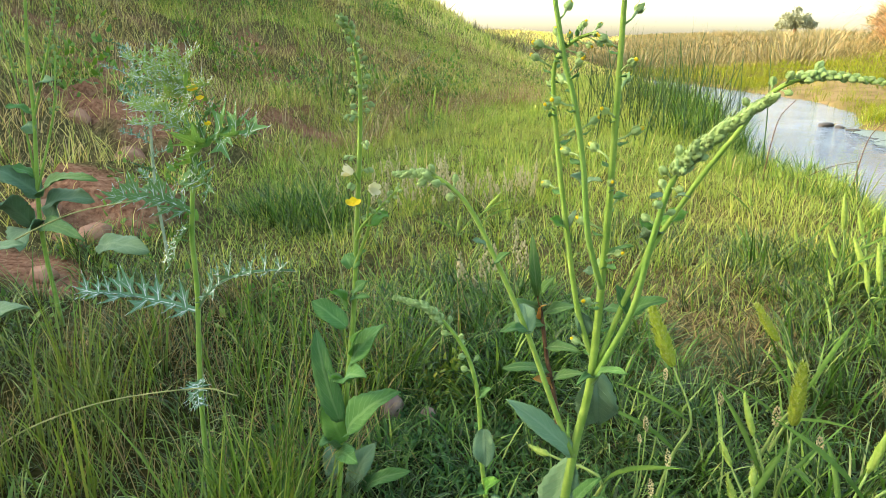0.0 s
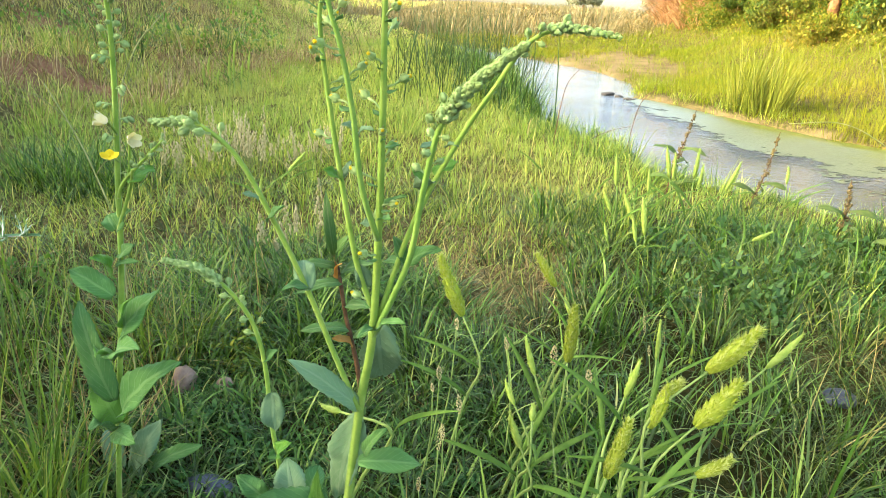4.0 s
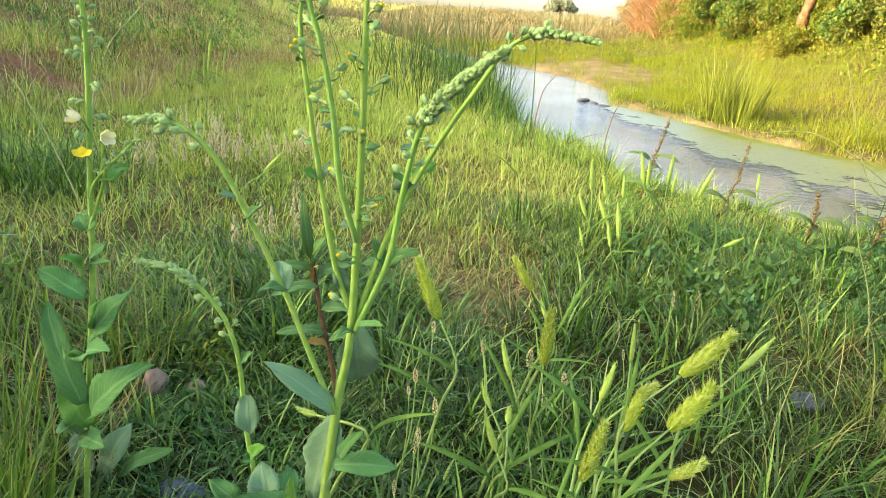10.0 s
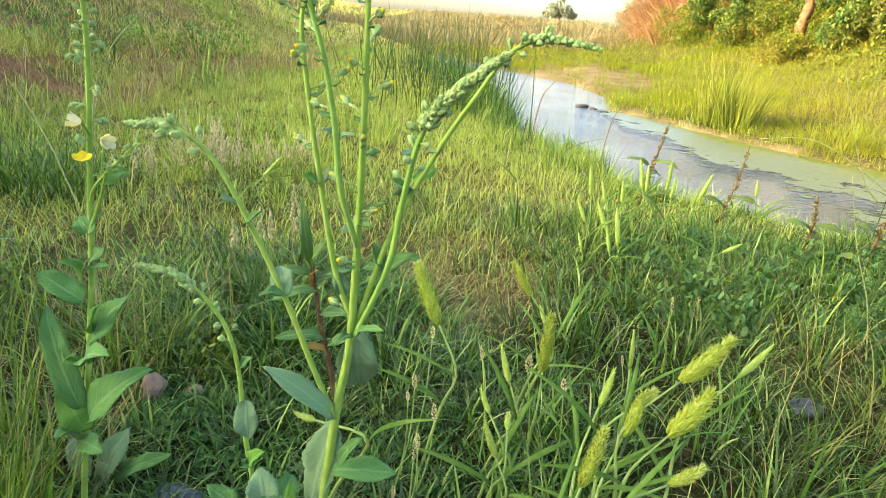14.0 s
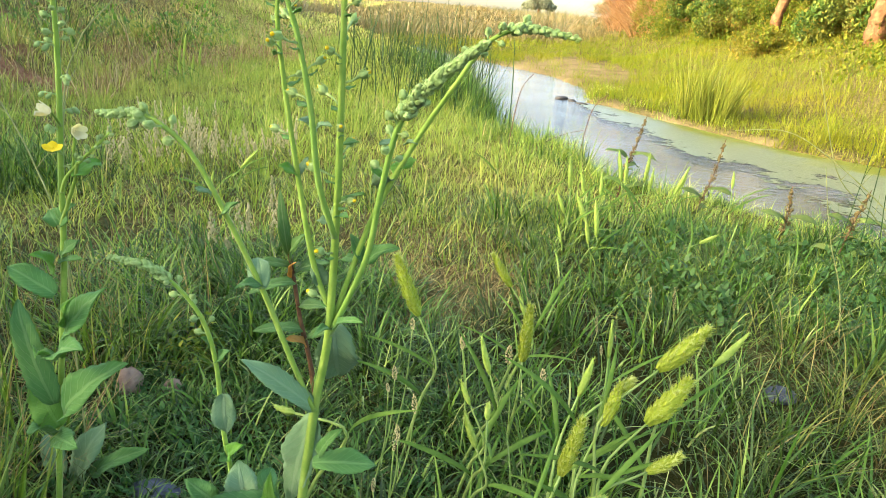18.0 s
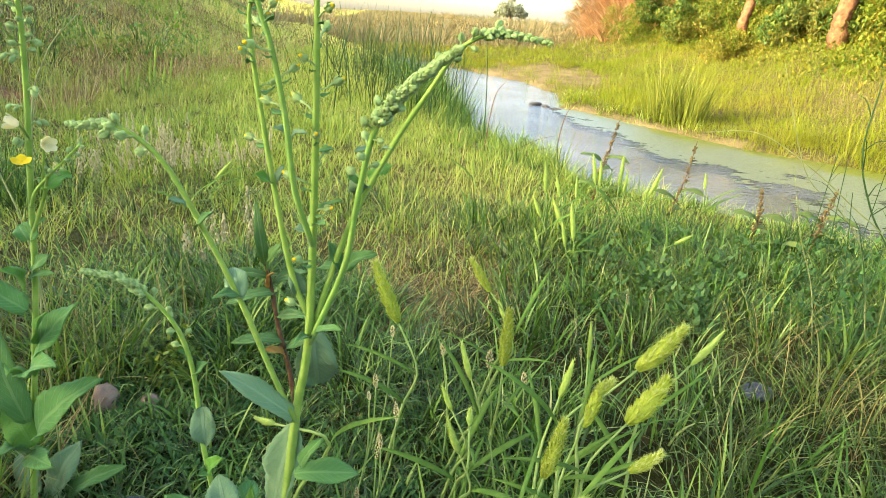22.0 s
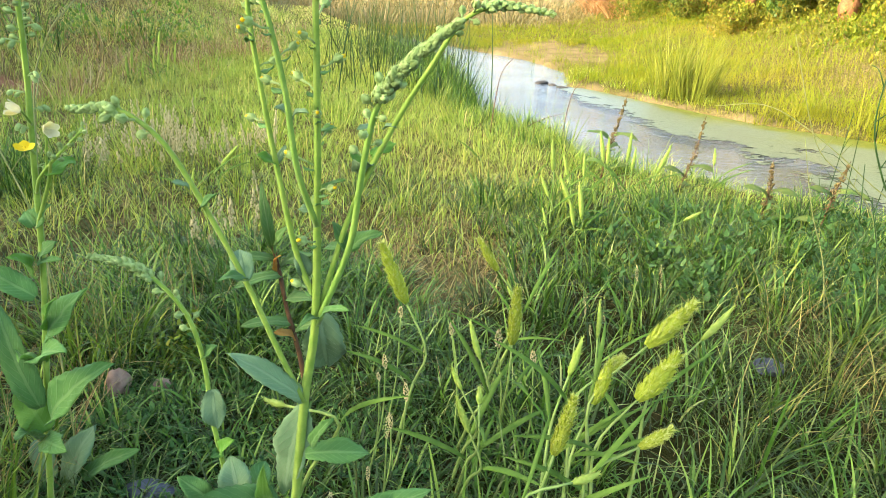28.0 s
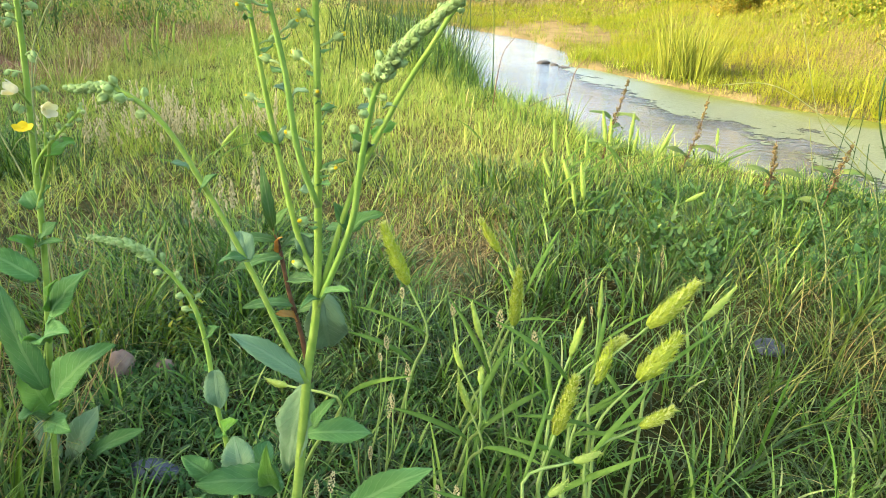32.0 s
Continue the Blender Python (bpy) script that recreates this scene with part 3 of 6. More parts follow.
def height(x, y):
    x, y = np.asarray(x, float), np.asarray(y, float)
    wig = 0.05 * rolling(x, y, 0.8)
    dn = np.interp(y, NEAR_Y, NEAR_X) - x + wig
    df = x - np.interp(y, FAR_Y, FAR_X) + wig
    near = -0.30 + 0.30 * smooth(-0.12, 0.40, dn) + 0.018 * rolling(x, y, 0.5)
    far = -0.30 + 0.19 * smooth(-0.15, 0.25, df) + 0.062 * np.clip(df, 0, 12) + 0.03 * rolling(x, y, 1.7) * smooth(0.2, 1.5, df)
    z = np.where(dn > -0.12, near, np.where(df > -0.15, far, -0.30))
    d = np.interp(y, FOOT_Y, FOOT_X) - x
    # unseen crest behind the viewpoint, added height to keep sun off the foreground
    rise = (2.05 + 1.0 * smooth(0.2, -2.2, y)) * smooth(-0.25, 4.7 + 0.75 * smooth(2, 4, y) * smooth(15, 10, y), d)
    bumps = smooth(0, 0.8, d) * (0.05 * rolling(x, y, 1.3) + 0.07 * rolling(x + 5, y, 3.1) + 0.03 * rolling(x, y + 3, 0.5))
    z = z + (rise + bumps) * smooth(62, 26, y)
    # two eroded clay steps on the slope's foot
    q = np.hypot((x + 1.66) / 0.26, (y - 1.50) / 0.20)
    z = z + 0.11 * smooth(1.0, 0.80, q + 0.15 * rolling(x, y, 0.15))
    q = np.hypot((x + 2.2) / 0.40, (y - 2.2) / 0.26)
    z = z + 0.10 * smooth(1.0, 0.80, q + 0.2 * rolling(x, y, 0.2))
    # the bank under the hedge, and the far shoulder of the valley
    z = z + 1.2 * smooth(2.6, 6.8, x) * smooth(26, 17, y) * smooth(0.2, 2.4, df)
    z = z + 0.8 * smooth(-5.0, -15.0, x + 0.12 * (y - 40)) * smooth(20, 40, y) * smooth(140, 70, y)
    z = z + 0.85 * smooth(16, 120, y + 0.25 * np.abs(x)) * smooth(-60, 0, y + 60)
    return z


def soil(x, y):
    d = np.interp(y, FOOT_Y, FOOT_X) - x
    spots = rolling(x * 1.0 + 3, y, 1.1) + 0.6 * rolling(x, y + 7, 0.37)
    clay = smooth(0.45, 0.85, spots) * smooth(-0.25, 0.2, d) * smooth(9, 4, y) * 0.9
    for cx, cy, rx, ry in ((-1.62, 1.38, 0.24, 0.16), (-2.3, 2.1, 0.38, 0.18), (-1.50, 1.02, 0.20, 0.10), (-2.1, 3.3, 0.4, 0.14), (-2.5, 3.0, 0.34, 0.24), (-3.1, 2.9, 0.25, 0.3), (-2.9, 4.3, 0.3, 0.2)):
        q = np.hypot((x - cx) / rx, (y - cy) / ry) + 0.35 * rolling(x, y, 0.23)
        clay = np.maximum(clay, smooth(1.1, 0.75, q))
    q2 = np.hypot((x + 0.34) / 0.20, (y - 0.86) / 0.13)
    clay = np.maximum(clay, 0.14 * smooth(1.2, 0.6, q2 + 0.5 * rolling(x, y, 0.2)))
    df = x - np.interp(y, FAR_Y, FAR_X)
    sand = smooth(-0.3, 0.0, df) * smooth(0.28, 0.05, df + 0.12 * rolling(x, y, 0.6)) * smooth(9.0, 7.0, y) * smooth(4.2, 5.0, y) * 0.8
    q3 = np.hypot((x - 1.75) / 1.0, (y - 10.0) / 2.0)
    sand = np.maximum(sand, smooth(1.2, 0.7, q3 + 0.35 * rolling(x, y, 0.7)) * (0.80 + 0.25 * rolling(x + 2, y, 0.4)))
    return clay, sand


def build_ground():
    n = 300
    u = np.linspace(-1, 1, n)
    f = 7.5 * u + 1600 * np.sign(u) * np.abs(u) ** 11
    gx, gy = np.meshgrid(f, f + 3.0, indexing="ij")
    z = height(gx, gy)
    verts = np.stack([gx, gy, z], 2).reshape(-1, 3)
    i = np.arange(n * n).reshape(n, n)
    faces = np.stack([i[:-1, :-1], i[1:, :-1], i[1:, 1:], i[:-1, 1:]], 2).reshape(-1, 4)
    me = mesh_of("ground", verts.tolist(), [tuple(q) for q in faces.tolist()])
    clay, sand = soil(gx, gy)
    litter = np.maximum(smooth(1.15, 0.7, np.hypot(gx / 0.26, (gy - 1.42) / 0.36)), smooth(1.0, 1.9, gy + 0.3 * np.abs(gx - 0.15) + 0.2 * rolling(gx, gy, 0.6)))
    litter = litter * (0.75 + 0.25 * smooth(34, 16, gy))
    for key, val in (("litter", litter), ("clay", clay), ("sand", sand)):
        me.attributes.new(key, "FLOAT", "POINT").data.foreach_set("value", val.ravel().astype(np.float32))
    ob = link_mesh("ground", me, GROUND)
    tagged(ob, "earth with red clay patches, sloping bank and sandy shore", "ground", kind="structure")


def build_water():
    ys = np.concatenate([np.linspace(-12, 0, 8), np.linspace(0.2, 13, 110), np.linspace(13.2, 14.8, 8)])
    verts, faces = [], []
    for y in ys:
        a, b = float(np.interp(y, NEAR_Y, NEAR_X)) - 0.35, float(np.interp(y, FAR_Y, FAR_X)) + 0.35
        for k in range(9):
            verts.append((a + (b - a) * k / 8, float(y), WATER_Z))
    for j in range(len(ys) - 1):
        for k in range(8):
            p = j * 9 + k
            faces.append((p, p + 1, p + 10, p + 9))
    tagged(link_mesh("water", mesh_of("water", verts, faces), WATER), "shallow rippled stream reflecting the pale sky", "stream", kind="structure")


def build_algae():
    """The floating green mat along the far shore, with a ragged edge."""
    verts, faces = [], []
    ys = np.linspace(-1.0, 6.4, 520)
    for y in ys:
        b = float(np.interp(y, FAR_Y, FAR_X)) + 0.22
        inner = float(np.interp(y, [-1.5, 0.5, 2.0, 2.7, 3.3, 3.8, 4.4, 5.5, 6.4], [8.6, 5.2, 2.35, 1.75, 1.82, 1.65, 1.42, 1.20, 1.15]))
        w = max(0.05, b - inner + 0.05 * float(rolling(np.array(y * 1.0), np.array(3.0), 0.35)) + 0.02 * math.sin(y * 47) + 0.015 * math.sin(y * 83))
        for k in range(81):
            verts.append((b - w * k / 80, float(y), WATER_Z + 0.005 - 0.002 * k / 80))
    draw = random.Random(5)
    for j in range(len(ys) - 1):
        for k in range(80):
            p = j * 81 + k
            x, y, _ = verts[p]
            hole = 0.7 * noise.noise((x * 3.5, y * 2.5, 0.3)) + 0.4 * noise.noise((x * 11, y * 9, 1.7)) + 0.35 * noise.noise((x * 31, y * 27, 4.1)) + 0.12 * draw.uniform(-1, 1)
            if hole < 0.95 - 1.2 * (k / 79) ** 3.0:
                faces.append((p, p + 81, p + 82, p + 1))
    me = mesh_of("algae", verts, faces)
    me.attributes.new("shoreward", "FLOAT", "POINT").data.foreach_set("value", [0.75 * (1 - (i % 81) / 80) ** 1.5 for i in range(len(verts))])
    tagged(link_mesh("algae", me, ALGAE), "pale green algae mat floating along the shore", "algae", kind="stuff")


build_ground()
build_water()
build_algae()

# ---- grasses ----
rng = np.random.RandomState(11)


def scatter(n, x0, x1, y0, y1, keep=None):
    x, y = rng.uniform(x0, x1, n), rng.uniform(y0, y1, n)
    if keep is not None:
        k = rng.uniform(0, 1, n) < keep(x, y)
        x, y = x[k], y[k]
    return np.stack([x, y, height(x, y) - 0.004], 1)


def on_near(x, y):
    return smooth(0.02, 0.12, np.interp(y, NEAR_Y, NEAR_X) - x)


def off_hill(x, y):
    return smooth(0.5, -0.1, np.interp(y, FOOT_Y, FOOT_X) - x)


def bare(x, y):
    clay, sand = soil(x, y)
    return 1 - np.clip(1.1 * np.maximum(clay, sand), 0, 0.97)


def sward(name, roots, hmin, hmax, wmin, wmax, material, segs=4, bend=(0.1, 0.7), lean=(0.0, 0.6), label="", heading=None):
    n = len(roots)
    hd = rng.uniform(0, 6.283, n) if heading is None else rng.normal(heading[0], heading[1], n)
    ob = strips(name, roots, hd, rng.uniform(hmin, hmax, n) * rng.uniform(0.6, 1, n), rng.uniform(wmin, wmax, n), rng.uniform(*lean, n), rng.uniform(*bend, n), segs, material)
    return tagged(ob, label, "grass", kind="stuff")


def close_keep(x, y):
    trodden = smooth(1.15, 0.7, np.hypot((x - 0.0) / 0.24, (y - 1.42) / 0.34) + 0.2 * rolling(x, y, 0.3))
    open_left = smooth(1.1, 1.5, y) * smooth(0.15, -0.3, x)
    return (1 - 0.7 * trodden) * (1 - 0.75 * open_left) * on_near(x, y) * bare(x, y) * (0.35 + 0.65 * smooth(-0.5, 0.5, rolling(x, y, 0.45)))


def tufts(name, centres, per, spread, length, width, material, segs=5, lean=(0.05, 0.6), bend=(0.1, 0.7), label="", category="grass"):
    """Clumps whose blades fan out from their middle."""
    c = np.repeat(centres, per, 0)
    n = len(c)
    a = rng.uniform(0, 6.283, n)
    r = spread * np.sqrt(rng.uniform(0, 1, n))
    roots = c.copy()
    roots[:, 0] += r * np.cos(a)
    roots[:, 1] += r * np.sin(a)
    roots[:, 2] = height(roots[:, 0], roots[:, 1]) - 0.004
    size = np.repeat(rng.uniform(0.7, 1.15, len(centres)), per)
    ob = strips(name, roots, a + rng.normal(0, 0.5, n), rng.uniform(*length, n) * size, rng.uniform(*width, n), rng.uniform(*lean, n), rng.uniform(*bend, n), segs, material)
    return tagged(ob, label, category, kind="stuff")


sward("grass", scatter(52000, -1.6, 1.7, 0.26, 2.0, close_keep), 0.025, 0.085, 0.0016, 0.0036, GRASS_NEAR, 4, (0.1, 0.9), (0.0, 0.85), "short green turf grass over shade-darkened soil")
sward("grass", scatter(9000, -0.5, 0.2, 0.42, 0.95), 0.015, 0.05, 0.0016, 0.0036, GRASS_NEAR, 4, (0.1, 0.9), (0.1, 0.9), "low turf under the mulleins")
tufts("grass", scatter(170, -0.55, 0.25, 0.55, 1.05), 13, 0.03, (0.035, 0.085), (0.0028, 0.0055), GRASS_LUSH, 5, (0.2, 0.9), (0.2, 1.0), "short broad-bladed grass under the mulleins")
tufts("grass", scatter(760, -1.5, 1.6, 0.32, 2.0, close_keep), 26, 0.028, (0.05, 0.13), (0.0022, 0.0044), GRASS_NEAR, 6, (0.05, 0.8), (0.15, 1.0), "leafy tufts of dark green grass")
sward("grass", scatter(2000, -1.5, 1.6, 0.30, 1.9, close_keep), 0.04, 0.14, 0.0008, 0.0015, STRAW, 5, (0.2, 1.0), (0.4, 0.97), "thin dead grass stalks lying across each other")
tufts("grass", scatter(22, -0.60, -0.36, 0.36, 0.49), 9, 0.022, (0.12, 0.27), (0.0024, 0.0050), GRASS_LONG, 7, (0.0, 0.4), (0.05, 0.5), "long upright grass round the prickly poppy")
tufts("grass", scatter(34, -0.95, -0.42, 0.44, 0.95), 13, 0.03, (0.12, 0.27), (0.0018, 0.0040), GRASS_LONG, 7, (0.0, 0.35), (0.05, 0.5), "long upright yellow-green grass among dead stalks")
tufts("grass", scatter(95, -1.1, -0.35, 0.42, 1.1), 16, 0.04, (0.06, 0.20), (0.0008, 0.0018), STRAW, 5, (0.1, 0.9), (0.1, 0.6), "withered straw-coloured grass")
tufts("grass", scatter(42, 0.02, 0.60, 0.42, 0.95), 8, 0.03, (0.07, 0.19), (0.003, 0.0055), GRASS_LUSH, 7, (0.0, 0.6), (0.1, 0.8), "lush broad-bladed grass round the seed heads")
tufts("grass", scatter(44, 0.42, 1.15, 0.55, 1.15), 18, 0.03, (0.12, 0.30), (0.0012, 0.0028), SEDGE, 8, (0.1, 0.8), (0.3, 1.0), "arching thin sedge with brownish blades")
tufts("grass", scatter(24, 0.55, 1.15, 0.6, 1.2), 8, 0.03, (0.10, 0.24), (0.0008, 0.0016), STRAW, 8, (0.2, 0.9), (0.3, 1.0), "brown dead sedge blades")
tufts("grass", scatter(120, 0.16, 1.15, 1.05, 1.90, on_near), 16, 0.045, (0.06, 0.15), (0.003, 0.0075), GRASS_LUSH, 5, (0.0, 0.7), (0.1, 0.8), "deep green leafy grass at the water's edge")
tufts("grass", scatter(420, 0.0, 1.9, 1.6, 4.4, lambda x, y: on_near(x, y) * smooth(1.0, 0.2, np.interp(y, NEAR_Y, NEAR_X) - x)), 26, 0.05, (0.05, 0.12), (0.0022, 0.0045), GRASS_LUSH, 5, (0.0, 0.7), (0.1, 0.8), "green grass hanging over the stream bank")
tufts("grass", scatter(150, -0.66, -0.02, 0.86, 1.35, lambda x, y: smooth(1.1, 0.7, np.hypot((x + 0.33) / 0.36, (y - 1.08) / 0.26))), 30, 0.035, (0.06, 0.15), (0.0025, 0.0052), GRASS_LUSH, 6, (0.1, 0.8), (0.2, 1.0), "lush dark green grass behind the mulleins")
sward("grass", scatter(4200, -0.28, 0.30, 1.02, 1.85, lambda x, y: smooth(1.15, 0.6, np.hypot((x - 0.0) / 0.26, (y - 1.42) / 0.38))), 0.03, 0.09, 0.0012, 0.0026, STRAW, 4, (0.1, 0.9), (0.3, 0.95), "yellow-brown trodden grass behind the mullein")
tufts("grass", scatter(150, -0.3, 1.2, 2.4, 5.4, lambda x, y: on_near(x, y) * smooth(0.75, 0.15, np.interp(y, NEAR_Y, NEAR_X) - x)), 26, 0.06, (0.09, 0.22), (0.003, 0.006), GRASS_LONG, 5, (0.0, 0.7), (0.1, 0.8), "long green grass bulging over the stream edge")
meadow = lambda x, y: on_near(x, y) * bare(x, y) * off_hill(x, y)
sward("grass", scatter(95000, -2.6, 2.0, 1.1, 4.6, lambda x, y: meadow(x, y) * smooth(1.0, 1.9, y + 0.35 * np.abs(x - 0.15))), 0.03, 0.11, 0.0014, 0.0036, GRASS_MID, 3, (0.0, 0.9), (0.0, 0.8), "yellow-green meadow grass with dry stalks")
sward("grass", scatter(20000, -2.2, 1.8, 1.1, 4.6, lambda x, y: meadow(x, y) * (0.25 + 0.75 * smooth(1.1, 0.5, np.hypot((x - 0.25) / 0.7, (y - 1.6) / 0.7)))), 0.03, 0.095, 0.0014, 0.0030, STRAW, 3, (0.1, 0.8), (0.45, 0.97), "mat of dry stalks in the trodden meadow")
tufts("grass", scatter(520, -2.4, 0.9, 1.7, 6.0, lambda x, y: on_near(x, y) * off_hill(x, y)), 20, 0.05, (0.06, 0.17), (0.002, 0.0045), GRASS_MID, 4, (0.0, 0.5), (0.05, 0.6), "taller tufts in the meadow")
sward("grass", scatter(70000, -3.2, 1.0, 4.4, 11.0, lambda x, y: on_near(x, y) * off_hill(x, y)), 0.05, 0.13, 0.0025, 0.0055, GRASS_MID, 3, label="yellow-green meadow grass beside the stream")
sward("grass", scatter(105000, -8.0, -1.0, 0.5, 10.0, lambda x, y: (1 - off_hill(x, y)) * (0.12 + 0.88 * bare(x, y))), 0.06, 0.20, 0.0018, 0.0048, GRASS_HILL, 3, bend=(0.0, 0.9), lean=(0.0, 0.6), label="dry grey-green grass on the shaded bank")
sward("grass", scatter(36000, -17.0, -7.5, 0.0, 12.0), 0.10, 0.30, 0.006, 0.014, GRASS_HILL, 2, lean=(0.0, 0.4), label="dry grass along the top of the bank")
tufts("grass", scatter(760, -7.5, -1.1, 0.9, 10.0, lambda x, y: (1 - off_hill(x, y)) * smooth(-0.2, 0.4, rolling(x, y + 2, 1.6))), 40, 0.12, (0.10, 0.30), (0.0025, 0.006), GRASS_MID, 4, (0.0, 0.6), (0.05, 0.6), "green tufts on the shaded bank")
tufts("scrub", scatter(1000, -7.5, -1.1, 1.3, 11.0, lambda x, y: smooth(-0.5, 0.3, np.interp(y, FOOT_Y, FOOT_X) - x) * smooth(0.5, -0.3, rolling(x, y + 2, 1.6))), 30, 0.09, (0.08, 0.26), (0.002, 0.005), SCRUB, 4, (0.0, 0.6), (0.0, 0.6), "dry brown scrub on the shaded bank", "scrub")
sward("grass", scatter(40000, -16.0, -2.0, 10.0, 30.0, lambda x, y: (1 - off_hill(x, y))), 0.12, 0.40, 0.010, 0.025, GRASS_HILL, 2, label="dry grass on the far end of the bank")
sward("grass", scatter(30000, -50.0, -7.0, 26.0, 80.0), 0.2, 0.6, 0.03, 0.06, GRASS_HILL, 2, label="pale dry grass on the far shoulder of the bank")
sward("grass", scatter(26000, -9.0, 0.2, 10.5, 26.0, lambda x, y: on_near(x, y)), 0.06, 0.16, 0.005, 0.012, GRASS_HILL, 2, label="grass at the far bend of the stream")
far_side = lambda x, y: smooth(-0.05, 0.2, x - np.interp(y, FAR_Y, FAR_X)) * bare(x, y)
tufts("grass", scatter(1500, 1.2, 6.0, 0.3, 4.9, lambda x, y: smooth(-0.16, -0.04, x - np.interp(y, FAR_Y, FAR_X)) * smooth(0.30, 0.12, x - np.interp(y, FAR_Y, FAR_X))), 26, 0.05, (0.08, 0.22), (0.003, 0.006), GRASS_BANK, 4, (0.0, 0.6), (0.1, 0.8), "sunlit grass hanging over the algae at the shore")
sward("grass", scatter(85000, 0.4, 5.6, 2.5, 12.0, far_side), 0.05, 0.13, 0.0025, 0.0055, GRASS_BANK, 3, (0.0, 0.4), (0.0, 0.4), label="sunlit yellow-green grass on the far shore")
tufts("grass", scatter(420, 1.6, 4.9, 1.4, 4.9, lambda x, y: smooth(0.0, 0.4, x - np.interp(y, FAR_Y, FAR_X))), 30, 0.11, (0.10, 0.34), (0.003, 0.0065), GRASS_BANK, 5, (0.0, 0.6), (0.0, 0.8), "tall sunlit grass standing along the shore")
tufts("grass", scatter(160, 0.9, 4.5, 6.0, 12.5, far_side), 34, 0.12, (0.08, 0.20), (0.003, 0.006), GRASS_BANK, 4, (0.0, 0.6), (0.0, 0.7), "tussocks of sunlit grass")
sward("grass", scatter(20000, -2.5, 6.0, 11.0, 16.5, far_side), 0.06, 0.16, 0.006, 0.013, GRASS_BANK, 2, label="sunlit tall yellow grass further up the shore")
sward("grass", scatter(26000, -9.0, 9.0, 15.0, 27.0, far_side), 0.10, 0.28, 0.010, 0.022, GRASS_FAR, 2, label="brownish olive grass on the far shore")
tufts("grass", scatter(90, 1.2, 3.0, 4.6, 7.5, lambda x, y: smooth(0.0, 0.1, x - np.interp(y, FAR_Y, FAR_X)) * smooth(0.7, 0.3, x - np.interp(y, FAR_Y, FAR_X))), 26, 0.09, (0.04, 0.12), (0.003, 0.007), GRASS_MID, 4, (0.0, 0.7), (0.1, 0.7), "low green grass at the edge of the sandy shore")
sward("grass", scatter(46000, -40.0, 45.0, 22.0, 125.0), 0.15, 0.45, 0.04, 0.09, GRASS_FAR, 2, label="straw-coloured grass of the wide plain")
tufts("scrub", scatter(330, -2.9, -0.7, 2.4, 7.5, lambda x, y: smooth(0.55, 0.1, np.abs(np.interp(y, FOOT_Y, FOOT_X) - x - 0.05))), 34, 0.10, (0.08, 0.24), (0.002, 0.0045), SCRUB, 4, (0.0, 0.7), (0.0, 0.6), "brown dead grass along the foot of the bank", "scrub")
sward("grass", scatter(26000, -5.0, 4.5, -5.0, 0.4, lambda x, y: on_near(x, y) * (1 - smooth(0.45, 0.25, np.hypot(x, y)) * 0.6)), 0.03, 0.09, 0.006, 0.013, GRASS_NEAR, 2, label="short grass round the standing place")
sward("grass", scatter(16000, 3.0, 12.0, -5.0, 2.6, far_side), 0.05, 0.16, 0.010, 0.020, GRASS_BANK, 2, label="sunlit grass on the far shore downstream")
tufts("scrub", scatter(340, -24.0, 12.0, 16.0, 70.0), 70, 0.7, (0.25, 0.65), (0.015, 0.035), SCRUB_FAR, 3, (0.0, 0.7), (0.0, 0.4), "low olive scrub on the far slope", "scrub")
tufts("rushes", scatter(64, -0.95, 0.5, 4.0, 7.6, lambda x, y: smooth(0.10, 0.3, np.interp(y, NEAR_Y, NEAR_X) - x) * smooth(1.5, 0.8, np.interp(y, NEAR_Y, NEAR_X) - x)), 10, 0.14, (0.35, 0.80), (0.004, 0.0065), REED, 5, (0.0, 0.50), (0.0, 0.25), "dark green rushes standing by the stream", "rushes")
tufts("grass", scatter(130, -0.8, 0.6, 3.9, 8.0, lambda x, y: smooth(0.03, 0.1, np.interp(y, NEAR_Y, NEAR_X) - x) * smooth(0.9, 0.3, np.interp(y, NEAR_Y, NEAR_X) - x)), 40, 0.10, (0.14, 0.34), (0.004, 0.008), GRASS_LUSH, 5, (0.0, 0.7), (0.1, 0.7), "thick green grass under the rushes")
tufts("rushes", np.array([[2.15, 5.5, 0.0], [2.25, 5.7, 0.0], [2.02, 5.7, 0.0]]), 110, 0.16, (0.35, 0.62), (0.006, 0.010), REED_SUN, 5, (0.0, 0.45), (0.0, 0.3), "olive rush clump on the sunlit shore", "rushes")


def small_leaves(name, centres, per, spread, rise, size, material, label, category="weeds"):
    """Low herbs: little oval leaves at several heights round each middle."""
    c = np.repeat(centres, per, 0)
    n = len(c)
    a, r = rng.uniform(0, 6.283, n), spread * np.sqrt(rng.uniform(0, 1, n))
    roots = c + np.stack([r * np.cos(a), r * np.sin(a), np.zeros(n)], 1)
    roots[:, 2] = height(roots[:, 0], roots[:, 1]) + rng.uniform(0.0, 1, n) * rise * (1.1 - r / spread)
    ln = rng.uniform(*size, n)
    ob = strips(name, roots, rng.uniform(0, 6.283, n), ln, ln * rng.uniform(0.4, 0.65, n), rng.uniform(0.4, 0.95, n), rng.uniform(-0.1, 0.4, n), 4, material, np.zeros(n))
    return tagged(ob, label, category, kind="stuff")


